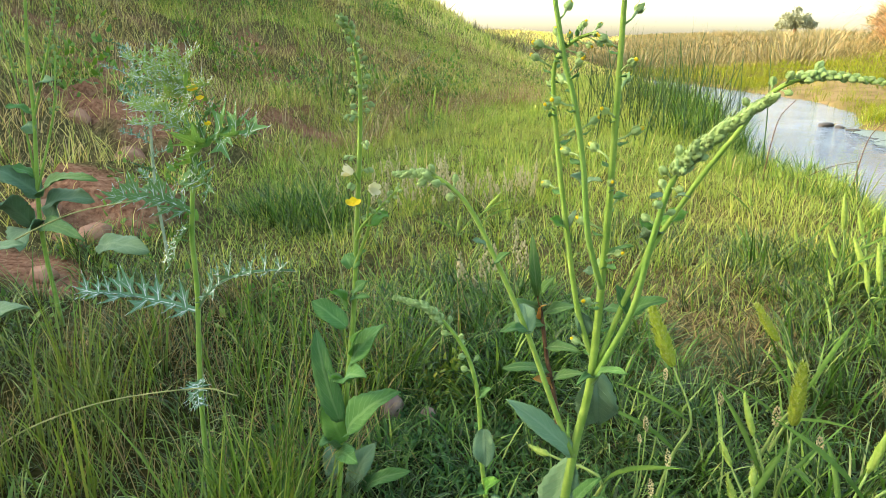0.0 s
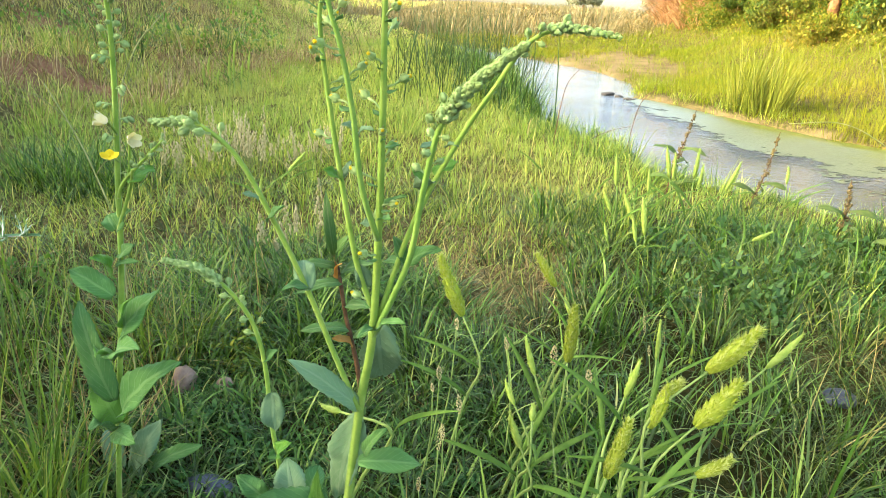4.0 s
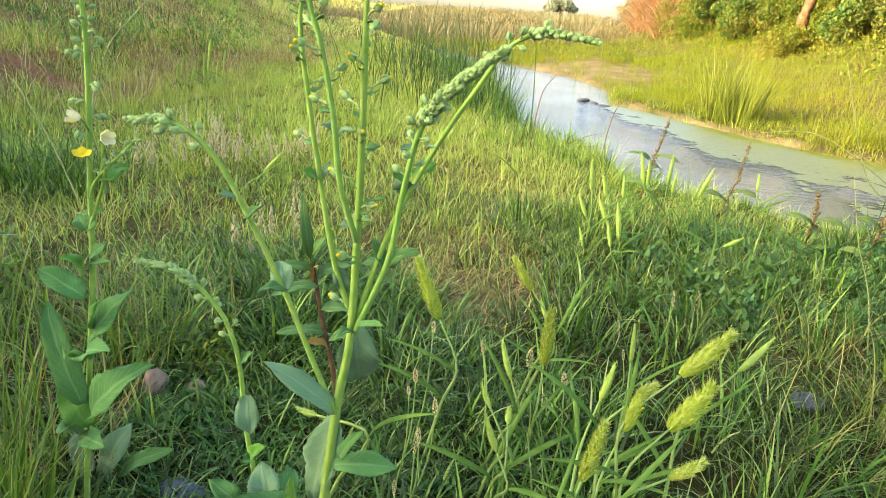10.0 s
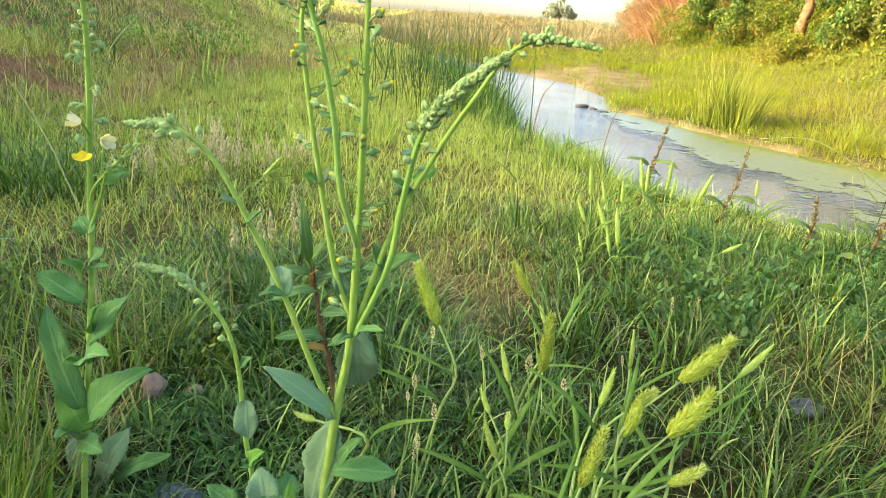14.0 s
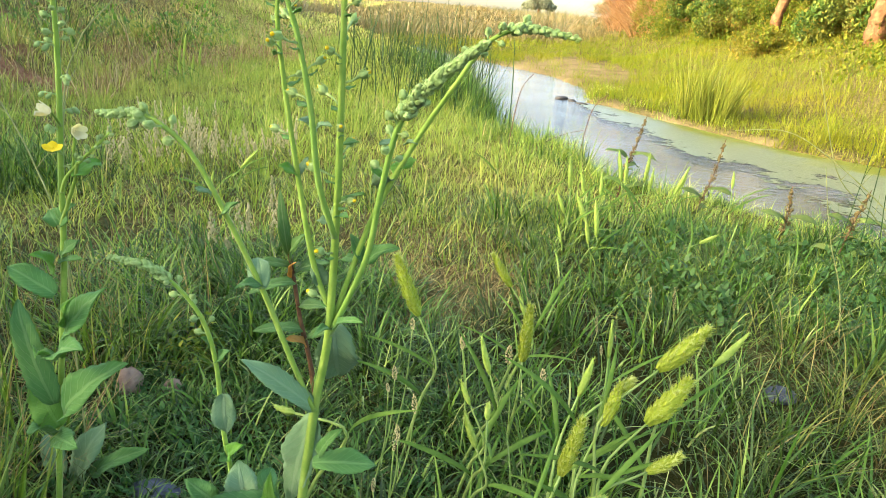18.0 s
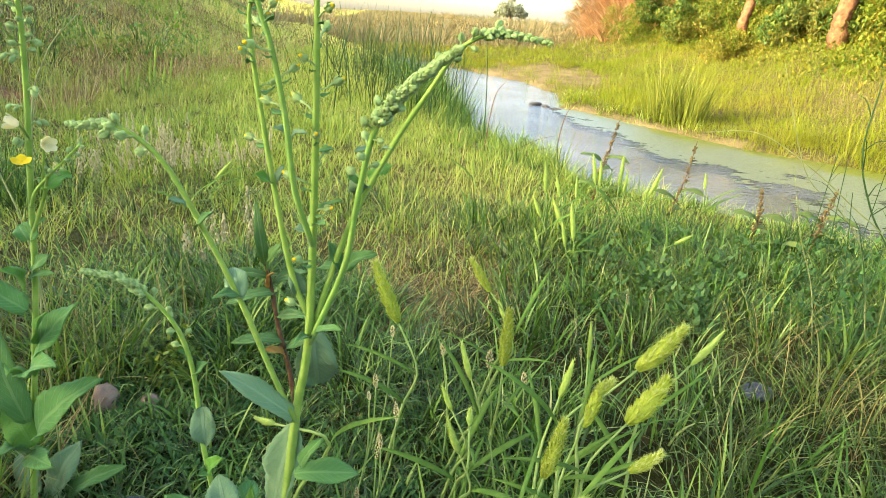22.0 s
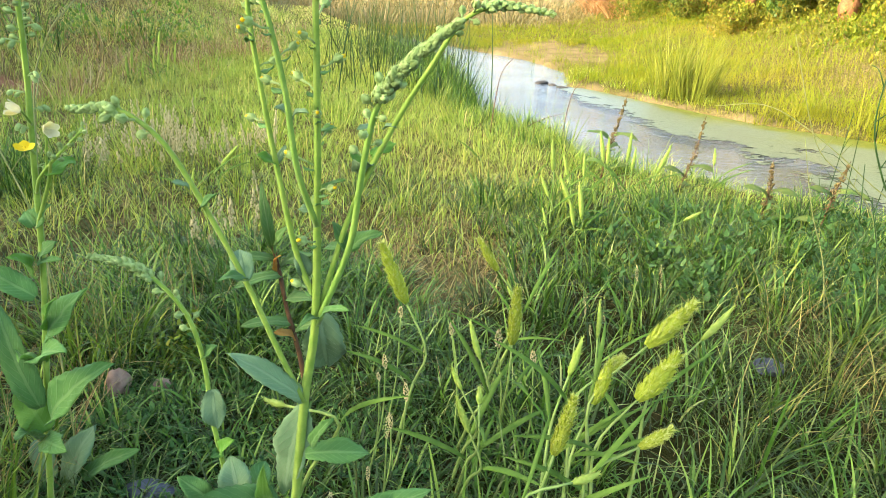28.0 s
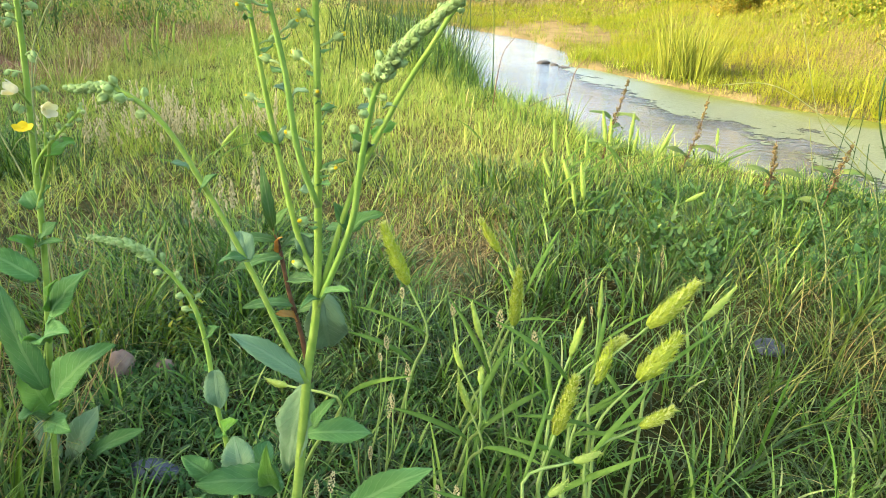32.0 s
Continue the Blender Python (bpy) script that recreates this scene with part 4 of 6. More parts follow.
small_leaves("weeds", scatter(70, 0.40, 1.25, 1.15, 1.75, on_near), 90, 0.06, 0.11, (0.010, 0.026), HERB, "dark leafy weeds between the grass and the water")
small_leaves("weeds", scatter(150, -0.55, 0.1, 0.50, 0.85), 50, 0.03, 0.03, (0.006, 0.012), HERB, "low clover-like weeds under the mulleins")
small_leaves("weeds", scatter(7, -0.40, -0.33, 0.86, 0.92), 60, 0.028, 0.08, (0.008, 0.016), HERB_YELLOW, "small bushy herb with yellowish tips")
small_leaves("weeds", scatter(16, -1.5, -0.8, 0.75, 1.2), 40, 0.05, 0.06, (0.012, 0.024), HERB_HILL, "weeds at the foot of the clay bank")
small_leaves("weeds", scatter(420, -6.5, -1.4, 1.2, 8.0, lambda x, y: (1 - off_hill(x, y)) * smooth(0.0, 0.6, rolling(x, y + 2, 1.6))), 60, 0.16, 0.22, (0.018, 0.045), HERB_HILL, "leafy weeds growing on the bank")

small_leaves("weeds", scatter(70, -5.5, -1.9, 2.2, 9.0, lambda x, y: (1 - off_hill(x, y)) * smooth(0.1, 0.5, rolling(x + 1, y, 1.9))), 260, 0.26, 0.42, (0.02, 0.05), HERB_HILL, "bushy green weeds on the bank")
tufts("grass", scatter(90, -5.5, -1.9, 2.6, 9.0, lambda x, y: (1 - off_hill(x, y)) * smooth(0.1, 0.5, rolling(x + 1, y, 1.9))), 90, 0.20, (0.20, 0.42), (0.003, 0.008), GRASS_LUSH, 5, (0.0, 0.6), (0.1, 0.8), "long lush grass in hollows of the bank")
tufts("grass", scatter(26, -1.32, -1.0, 1.6, 1.95), 34, 0.05, (0.08, 0.18), (0.002, 0.005), GRASS_LUSH, 5, (0.0, 0.6), (0.1, 0.8), "bright green grass clump at the foot of the bank")
tufts("grass", scatter(300, -5.0, -1.5, 1.6, 8.0, lambda x, y: 1 - off_hill(x, y)), 7, 0.08, (0.25, 0.50), (0.0014, 0.003), STRAW, 5, (0.0, 0.35), (0.0, 0.5), "tall pale seed stalks on the bank")

small_leaves("weeds", scatter(190, 4.0, 5.0, 5.5, 15.5), 80, 0.28, 0.45, (0.025, 0.06), HEDGE_LEAF, "yellow-green scrub along the foot of the hedge")

# ---- mulleins ----
MAIN_LEAVES = [
    ((-0.083, 0.432, 0.253), (-0.134, 0.412, 0.303), 0.021),
    ((-0.084, 0.442, 0.240), (-0.105, 0.462, 0.139), 0.038),
    ((-0.083, 0.432, 0.203), (-0.032, 0.442, 0.198), 0.024),
    ((-0.073, 0.444, 0.320), (-0.070, 0.462, 0.268), 0.039),
    ((-0.072, 0.432, 0.323), (-0.047, 0.402, 0.348), 0.011),
    ((-0.072, 0.432, 0.323), (-0.080, 0.402, 0.332), 0.008),
    ((-0.051, 0.432, 0.379), (-0.027, 0.422, 0.397), 0.016),
    ((-0.051, 0.432, 0.379), (-0.062, 0.432, 0.400), 0.011),
    ((-0.051, 0.432, 0.379), (-0.072, 0.452, 0.371), 0.009),
    ((-0.124, 0.432, 0.351), (-0.133, 0.452, 0.367), 0.020),
    ((-0.123, 0.432, 0.353), (-0.137, 0.412, 0.359), 0.010),
    ((-0.159, 0.432, 0.418), (-0.167, 0.422, 0.424), 0.007),
    ((-0.153, 0.432, 0.402), (-0.137, 0.422, 0.418), 0.009),
    ((-0.099, 0.432, 0.437), (-0.110, 0.422, 0.446), 0.011),
    ((-0.099, 0.432, 0.438), (-0.095, 0.442, 0.449), 0.006),
    ((-0.090, 0.432, 0.469), (-0.097, 0.422, 0.478), 0.012),
    ((-0.089, 0.432, 0.469), (-0.076, 0.422, 0.476), 0.008),
    ((-0.080, 0.432, 0.358), (-0.087, 0.432, 0.376), 0.015),
    ((-0.040, 0.432, 0.435), (-0.050, 0.432, 0.450), 0.011),
    ((-0.041, 0.432, 0.431), (-0.040, 0.412, 0.447), 0.018),
    ((-0.036, 0.432, 0.447), (-0.020, 0.432, 0.457), 0.014),
    ((-0.078, 0.432, 0.210), (-0.060, 0.422, 0.245), 0.013),
    ((-0.073, 0.432, 0.460), (-0.058, 0.422, 0.467), 0.007),
    ((-0.072, 0.432, 0.408), (-0.061, 0.412, 0.419), 0.009),
    ((-0.073, 0.432, 0.419), (-0.052, 0.422, 0.433), 0.006),
    ((-0.076, 0.432, 0.407), (-0.086, 0.432, 0.407), 0.008),
    ((-0.035, 0.432, 0.465), (-0.045, 0.422, 0.467), 0.007),
    ((-0.029, 0.432, 0.466), (-0.020, 0.422, 0.470), 0.006),
]
BASE_LEAVES = [
    ((-0.114, 0.470, 0.116), (-0.177, 0.430, 0.147), 0.035),
    ((-0.058, 0.470, 0.086), (0.022, 0.470, 0.140), 0.032),
    ((-0.120, 0.470, 0.107), (-0.119, 0.440, 0.182), 0.020),
    ((-0.149, 0.470, 0.117), (-0.162, 0.490, 0.151), 0.034),
    ((-0.140, 0.470, 0.111), (-0.136, 0.510, 0.130), 0.029),
    ((-0.175, 0.470, 0.116), (-0.203, 0.470, 0.141), 0.023),
]
SMALL_LEAVES = [
    ((-0.182, 0.495, 0.247), (-0.166, 0.485, 0.266), 0.012),
    ((-0.185, 0.495, 0.262), (-0.190, 0.485, 0.276), 0.010),
    ((-0.174, 0.490, 0.220), (-0.169, 0.480, 0.186), 0.025),
    ((-0.173, 0.495, 0.148), (-0.157, 0.485, 0.172), 0.018),
    ((-0.173, 0.495, 0.148), (-0.178, 0.485, 0.152), 0.013),
    ((-0.181, 0.495, 0.216), (-0.185, 0.495, 0.221), 0.008),
]
LEFT_LEAVES = [
    ((-0.336, 0.525, 0.282), (-0.376, 0.525, 0.305), 0.027),
    ((-0.349, 0.525, 0.166), (-0.386, 0.545, 0.262), 0.031),
    ((-0.334, 0.525, 0.238), (-0.289, 0.525, 0.293), 0.032),
    ((-0.330, 0.525, 0.251), (-0.306, 0.505, 0.292), 0.015),
    ((-0.340, 0.525, 0.218), (-0.340, 0.495, 0.235), 0.031),
    ((-0.340, 0.525, 0.218), (-0.300, 0.495, 0.246), 0.031),
    ((-0.342, 0.525, 0.153), (-0.276, 0.525, 0.219), 0.042),
    ((-0.354, 0.525, 0.129), (-0.356, 0.495, 0.154), 0.028),
    ((-0.353, 0.525, 0.129), (-0.313, 0.495, 0.143), 0.026),
    ((-0.347, 0.525, 0.140), (-0.376, 0.545, 0.179), 0.037),
    ((-0.337, 0.525, 0.300), (-0.338, 0.505, 0.329), 0.022),
    ((-0.327, 0.525, 0.319), (-0.310, 0.525, 0.336), 0.015),
    ((-0.330, 0.525, 0.313), (-0.302, 0.515, 0.324), 0.008),
    ((-0.324, 0.525, 0.348), (-0.311, 0.525, 0.369), 0.021),
    ((-0.327, 0.525, 0.348), (-0.339, 0.535, 0.357), 0.017),
    ((-0.298, 0.505, 0.399), (-0.285, 0.525, 0.408), 0.019),
]
LEFT_BASE_LEAVES = [
    ((-0.383, 0.600, 0.008), (-0.355, 0.620, 0.078), 0.040),
    ((-0.366, 0.600, 0.019), (-0.298, 0.600, 0.064), 0.024),
    ((-0.403, 0.600, 0.014), (-0.437, 0.650, 0.036), 0.032),
]
FAR_LEAVES = [
    ((-1.184, 0.850, 0.279), (-1.222, 0.800, 0.334), 0.064),
    ((-1.182, 0.850, 0.274), (-0.993, 0.820, 0.329), 0.039),
    ((-1.174, 0.850, 0.257), (-1.069, 0.870, 0.277), 0.057),
    ((-1.216, 0.850, 0.214), (-1.182, 0.770, 0.281), 0.056),
    ((-1.193, 0.850, 0.210), (-0.987, 0.770, 0.233), 0.041),
    ((-1.200, 0.850, 0.215), (-1.133, 0.750, 0.206), 0.076),
    ((-1.140, 0.850, 0.476), (-1.093, 0.850, 0.497), 0.027),
    ((-1.165, 0.850, 0.435), (-1.188, 0.820, 0.447), 0.023),
    ((-1.167, 0.850, 0.224), (-1.145, 0.880, 0.281), 0.056),
    ((-1.167, 0.850, 0.398), (-1.177, 0.850, 0.419), 0.033),
    ((-1.186, 0.850, 0.317), (-1.204, 0.820, 0.336), 0.033),
]
FAR_BASE_LEAVES = [
    ((-0.968, 0.780, 0.222), (-0.833, 0.760, 0.234), 0.053),
]
EDGE_LEAVES = [
    ((-0.775, 0.420, 0.224), (-0.655, 0.420, 0.295), 0.050),
    ((-0.742, 0.420, 0.325), (-0.670, 0.440, 0.358), 0.029),
]


def bud_mesh(name, size, stalk=2.0):
    """A round felted bud in a calyx of pointed sepals on a stalk of that many radii, standing along z."""
    r = size
    up = V((0, 0, (stalk - 2.0) * r))
    items = [blob_data(up + V((0, 0, 2.7 * r)), r, 6, 8, (0.80, 0.80, 1.30), 0.06)]
    if stalk > 0.6:
        line = [V((0, 0, 0)), V((0.15 * r, 0, 0.5 * stalk * r)), V((0, 0, stalk * r))]
        items.append(tube_data(line, [0.28 * r, 0.24 * r, 0.4 * r], 6))
    for k in range(5):
        a = 2 * math.pi * k / 5
        d = V((math.cos(a), math.sin(a), 0))
        s = V((-math.sin(a), math.cos(a), 0))
        pts = [d * 0.35 * r + V((0, 0, 1.7 * r)), d * 0.98 * r + V((0, 0, 2.3 * r)), d * 0.92 * r + V((0, 0, 3.1 * r)), d * 0.45 * r + V((0, 0, 3.9 * r))]
        v, f = [], []
        for p, w in zip(pts, (0.25, 0.46, 0.36, 0.05)):
            v += [up + p - s * w * r, up + p + d * 0.08 * r, up + p + s * w * r]
        for j in range(3):
            q = 3 * j
            f += [(q, q + 1, q + 4, q + 3), (q + 1, q + 2, q + 5, q + 4)]
        items.append((v, f))
    v, f = join_data(items)
    return mesh_of(name, v, f)


BUD_MESHES = [bud_mesh("bud", 0.0032), bud_mesh("bud", 0.0027), bud_mesh("bud", 0.0034)]
SESSILE_MESHES = [bud_mesh("bud", 0.0036, 0.2), bud_mesh("bud", 0.0032, 0.1), bud_mesh("bud", 0.0039, 0.3)]
for _m in BUD_MESHES + SESSILE_MESHES:
    _m.materials.append(BUD)


def pod_mesh(r, stalk):
    """A bud on a long stalk, with the folded yellow petals just showing."""
    body = [tube_data([V((0, 0, 0)), V((0.3 * r, 0, stalk * 0.5)), V((0, 0, stalk))], [0.24 * r, 0.2 * r, 0.34 * r], 6), blob_data((0, 0, stalk + r), r, 6, 8, (0.8, 0.8, 1.15), 0.05)]
    for k in range(5):
        a = 2 * math.pi * k / 5
        d, q = V((math.cos(a), math.sin(a), 0)), V((-math.sin(a), math.cos(a), 0))
        pts = [d * 0.3 * r + V((0, 0, stalk)), d * 0.95 * r + V((0, 0, stalk + 0.7 * r)), d * 0.9 * r + V((0, 0, stalk + 1.5 * r)), d * (0.6 + 0.5 * (k % 2)) * r + V((0, 0, stalk + 2.4 * r))]
        v, f = [], []
        for p, w in zip(pts, (0.25, 0.42, 0.30, 0.04)):
            v += [p - q * w * r, p + d * 0.08 * r, p + q * w * r]
        for j in range(3):
            f += [(3 * j, 3 * j + 1, 3 * j + 4, 3 * j + 3), (3 * j + 1, 3 * j + 2, 3 * j + 5, 3 * j + 4)]
        body.append((v, f))
    v, f = join_data(body)
    tv, tf = blob_data((0, 0, stalk + 2.1 * r), 0.45 * r, 5, 6, (1, 1, 1.2), 0.2)
    o, n = len(v), len(f)
    me = mesh_of("bud", v + tv, f + [tuple(i + o for i in q) for q in tf])
    me.materials.append(BUD)
    me.materials.append(PETAL)
    me.polygons.foreach_set("material_index", [0] * n + [1] * len(tf))
    return me


POD_MESHES = [pod_mesh(0.0032, 0.010), pod_mesh(0.0029, 0.008), pod_mesh(0.0034, 0.013)]
BRACT_MESH = leaf_mesh((0, 0, 0), (0, 0, 0.011), 0.007, sag=0.10, face=(0, -1, 0), nu=4, nv=6)
BRACT_MESH.materials.append(LEAF)


def put(name, me, at, way, scale, spin, parent):
    ob = new(name, me)
    q = V(way).normalized().to_track_quat("Z", "Y") @ Euler((0, 0, spin)).to_quaternion()
    ob.matrix_world = Matrix.LocRotScale(V(at), q, V((scale, scale, scale)))
    ob.parent = parent
    return ob


def bud_row(parent, line, radius, start, stop, count, grow=(1.1, 0.7), reach=(60, 35), crowd=1.0, bracts=True, meshes=None):
    """Buds in a spiral up the stem from start to stop (shares of its length); crowd > 1 packs them to the tip."""
    n, made = len(line) - 1, []
    for k in range(count):
        u = k / max(1, count - 1)
        f = (start + (stop - start) * u ** (1 / crowd)) * n
        i = min(int(f), n - 1)
        p = line[i].lerp(line[i + 1], f - i)
        t = (line[i + 1] - line[i]).normalized()
        a = k * 2.4 + random.uniform(-0.3, 0.3)
        s = t.cross(Vector((0.2, 0.9, 0.1))).normalized()
        d = s * math.cos(a) + s.cross(t) * math.sin(a)
        ang = radians(reach[0] + (reach[1] - reach[0]) * u)
        way = d * math.sin(ang) + t * math.cos(ang)
        made.append(put("bud", (meshes or BUD_MESHES)[k % 3], p + d * radius * 0.6, way, grow[0] + (grow[1] - grow[0]) * u, random.uniform(0, 6), parent))
        if bracts and u < 0.8:
            made.append(put("bract", BRACT_MESH, p + d * radius * 0.5 - t * 0.003, d * 0.95 + t * 0.25, (0.8 - 0.4 * u) * random.uniform(0.8, 1.2), random.uniform(-0.5, 0.5), parent))
    return made


def flower_mesh(name, r, crumple=0.35):
    """Four or five rounded petals, a little cupped."""
    items = []
    for k in range(5):
        a = 2 * math.pi * k / 5
        d, s = V((math.cos(a), math.sin(a), 0)), V((-math.sin(a), math.cos(a), 0))
        v, f = [], []
        for j in range(5):
            u = j / 4
            w = (0.10 + 0.46 * math.sin(math.pi * 0.5 * u ** 0.8)) * r * (1.0 if j < 4 else 0.66)
            for i in range(5):
                x = i / 2 - 1
                v.append(d * r * u * (1 - 0.20 * x * x) + s * w * x + V((0, 0, r * (crumple * u * u - 0.12 * abs(x) * u + 0.06 * crumple * random.uniform(-1, 1) + 0.03 * k))))
        for j in range(4):
            for i in range(4):
                q = j * 5 + i
                f.append((q, q + 1, q + 6, q + 5))
        items.append((v, f))
    items.append(blob_data((0, 0, 0.12 * r), 0.16 * r, 4, 6))
    v, f = join_data(items)
    return mesh_of(name, v, f)


FLOWER_MESH = flower_mesh("flower", 0.0075)
FLOWER_MESH.materials.append(PETAL)
WILTED_MESH = flower_mesh("withered_flower", 0.0065, 1.5)
WILTED_MESH.materials.append(PETAL_PALE)


def plant_root(name, base, label, category, group=""):
    e = new(name)
    e.location = base
    e.empty_display_size = 0.05
    bpy.context.view_layer.update()
    return tagged(e, label, category, group)


def hang(ob, root):
    """Makes a part, built in world coordinates, a child of its thing."""
    ob.parent = root
    ob.matrix_parent_inverse = Matrix.Translation(-V(root.location))
    return ob


def stem(root, ctrl, r0, r1, material=None, count=28, sides=10):
    me, line = tube("stem", ctrl, r0, r1, count, sides, 0.11)
    return hang(part("stem", me, material or STEM, None), root), line


def leaves(root, rows, materials, sag=0.10, **kw):
    for k, (b, t, w) in enumerate(rows):
        m = materials[k % len(materials)] if isinstance(materials, list) else materials
        me = leaf_mesh(b, t, w * 0.9, sag=sag * random.uniform(0.6, 1.5), fold=random.uniform(0.15, 0.50), **kw)
        hang(part("leaf", me, m, None), root)


def buds(root, line, radius, *a, **kw):
    for ob in bud_row(None, line, radius, *a, **kw):
        hang(ob, root)


def nodding(root, line, radius, start, stop, count, scale=1.0):
    """Felted buds that hang in pairs from arched stalks up the stem."""
    n = len(line) - 1
    for k in range(count):
        f = (start + (stop - start) * k / max(1, count - 1)) * n
        i = min(int(f), n - 1)
        p = line[i].lerp(line[i + 1], f - i)
        a = k * 2.4 + random.uniform(-0.4, 0.4)
        d = V((math.cos(a), 0.7 * math.sin(a), 0))
        for j in range(2):
            ln = scale * random.uniform(0.008, 0.014) * (1.0 if j == 0 else 0.6)
            r = scale * random.uniform(0.0026, 0.0034)
            w = (d + V((0, 0, random.uniform(0.1, 0.5)))).normalized()
            e = p + d * radius + w * ln
            tip = (d * 0.8 + V((0, 0, -0.7))).normalized()
            items = [tube_data([p, p + d * radius + w * ln * 0.5 + V((0, 0, 0.001)), e], [0.0008 * scale, 0.0006 * scale, 0.0010 * scale], 6)]
            items.append(blob_data((0, 0, 0), r, 6, 8, (0.8, 0.8, 1.3), 0.06))
            turn = tip.to_track_quat("Z", "Y")
            v, fc = items[1]
            items[1] = ([e + tip * r * 0.9 + turn @ q for q in v], fc)
            v, fc = join_data(items)
            hang(part("bud", mesh_of("bud", v, fc), BUD, None), root)


def blossom(root, at, way, wilted=False, scale=1.0):
    hang(put("withered_flower" if wilted else "flower", WILTED_MESH if wilted else FLOWER_MESH, at, way, scale, 0.4, None), root)


main = plant_root("mullein", (-0.105, 0.455, 0.0), "tall branching mullein with green stems, buds and grey-green leaves", "wild plant", "mulleins")
_, m1 = stem(main, [(-0.105, 0.455, -0.02), (-0.100, 0.447, 0.08), (-0.092, 0.440, 0.161), (-0.083, 0.435, 0.255), (-0.074, 0.430, 0.320), (-0.071, 0.425, 0.410), (-0.070, 0.420, 0.488), (-0.070, 0.415, 0.556), (-0.070, 0.410, 0.62)], 0.0046, 0.0013, count=40)
_, m2 = stem(main, [(-0.0705, 0.420, 0.400), (-0.081, 0.410, 0.441), (-0.087, 0.408, 0.488), (-0.095, 0.405, 0.529), (-0.102, 0.403, 0.553), (-0.112, 0.400, 0.60)], 0.0021, 0.0014, STEM_SHADED)
_, m3 = stem(main, [(-0.074, 0.430, 0.340), (-0.087, 0.430, 0.377), (-0.099, 0.430, 0.438), (-0.108, 0.430, 0.491), (-0.114, 0.430, 0.536), (-0.112, 0.430, 0.555), (-0.100, 0.430, 0.566), (-0.088, 0.430, 0.570)], 0.0022, 0.0010)
_, m4 = stem(main, [(-0.083, 0.431, 0.252), (-0.102, 0.432, 0.296), (-0.124, 0.434, 0.349), (-0.150, 0.435, 0.403), (-0.174, 0.436, 0.445), (-0.197, 0.437, 0.464), (-0.213, 0.439, 0.467), (-0.236, 0.440, 0.465)], 0.0022, 0.0014, count=36)
_, m5 = stem(main, [(-0.073, 0.430, 0.320), (-0.049, 0.420, 0.385), (-0.041, 0.410, 0.434), (-0.033, 0.400, 0.477), (-0.023, 0.390, 0.500), (-0.006, 0.380, 0.519), (0.014, 0.370, 0.537)], 0.0022, 0.0014, STEM_SHADED, count=36)
_, m6 = stem(main, [(-0.073, 0.432, 0.325), (-0.048, 0.429, 0.411), (-0.021, 0.424, 0.471), (0.001, 0.418, 0.510), (0.018, 0.413, 0.537), (0.040, 0.408, 0.547), (0.069, 0.402, 0.544)], 0.0020, 0.0011, count=36)
leaves(main, MAIN_LEAVES, [LEAF_BLUE, LEAF_BLUE, LEAF, LEAF_BLUE, LEAF, LEAF, LEAF, LEAF, LEAF, LEAF_BLUE, LEAF, LEAF_BLUE, LEAF, LEAF_BRIGHT, LEAF_BLUE, LEAF_BLUE, LEAF_BLUE, LEAF_BLUE, LEAF_BRIGHT, LEAF_BLUE, LEAF_BRIGHT, LEAF, LEAF, LEAF, LEAF, LEAF_BLUE, LEAF_BLUE, LEAF_BLUE])
leaves(main, BASE_LEAVES, [LEAF, LEAF, LEAF_BRIGHT, LEAF_BLUE, LEAF])
buds(main, m1, 0.003, 0.54, 0.99, 18, grow=(1.0, 0.95), reach=(70, 55), meshes=POD_MESHES)
buds(main, m2, 0.002, 0.42, 0.99, 8, grow=(0.95, 0.9), reach=(70, 55), meshes=POD_MESHES)
buds(main, m3, 0.002, 0.36, 1.0, 18, grow=(0.9, 0.6), reach=(75, 50), meshes=POD_MESHES, crowd=1.5)
buds(main, m4, 0.0015, 0.62, 0.78, 6, grow=(1.0, 1.0), reach=(60, 45), bracts=False)
buds(main, m4, 0.0005, 0.78, 1.0, 34, grow=(0.85, 0.5), reach=(48, 22), bracts=False, meshes=SESSILE_MESHES)
buds(main, m5, 0.002, 0.40, 0.66, 10, grow=(0.85, 0.8), reach=(75, 50), bracts=False)
buds(main, m5, 0.0005, 0.58, 1.0, 84, grow=(0.92, 0.55), reach=(52, 20), bracts=False, meshes=SESSILE_MESHES)
buds(main, m6, 0.0015, 0.58, 0.80, 9, grow=(0.75, 0.7), reach=(65, 45), bracts=False)
buds(main, m6, 0.0005, 0.76, 1.0, 32, grow=(0.66, 0.38), reach=(50, 22), bracts=False, meshes=SESSILE_MESHES)

small = plant_root("mullein", (-0.165, 0.505, 0.0), "slender young mullein with a nodding bud spike", "wild plant", "mulleins")
_, s1 = stem(small, [(-0.165, 0.505, -0.02), (-0.170, 0.500, 0.107), (-0.177, 0.495, 0.180), (-0.180, 0.490, 0.248), (-0.189, 0.485, 0.293), (-0.208, 0.480, 0.324), (-0.229, 0.475, 0.341), (-0.253, 0.470, 0.347)], 0.0026, 0.0012, count=36)
leaves(small, SMALL_LEAVES, [LEAF, LEAF, LEAF_BLUE, LEAF_BRIGHT])
buds(small, s1, 0.0015, 0.52, 0.76, 9, grow=(0.9, 0.8), reach=(65, 45), bracts=False)
buds(small, s1, 0.0005, 0.74, 1.0, 40, grow=(0.9, 0.45), reach=(48, 22), bracts=False, meshes=SESSILE_MESHES)

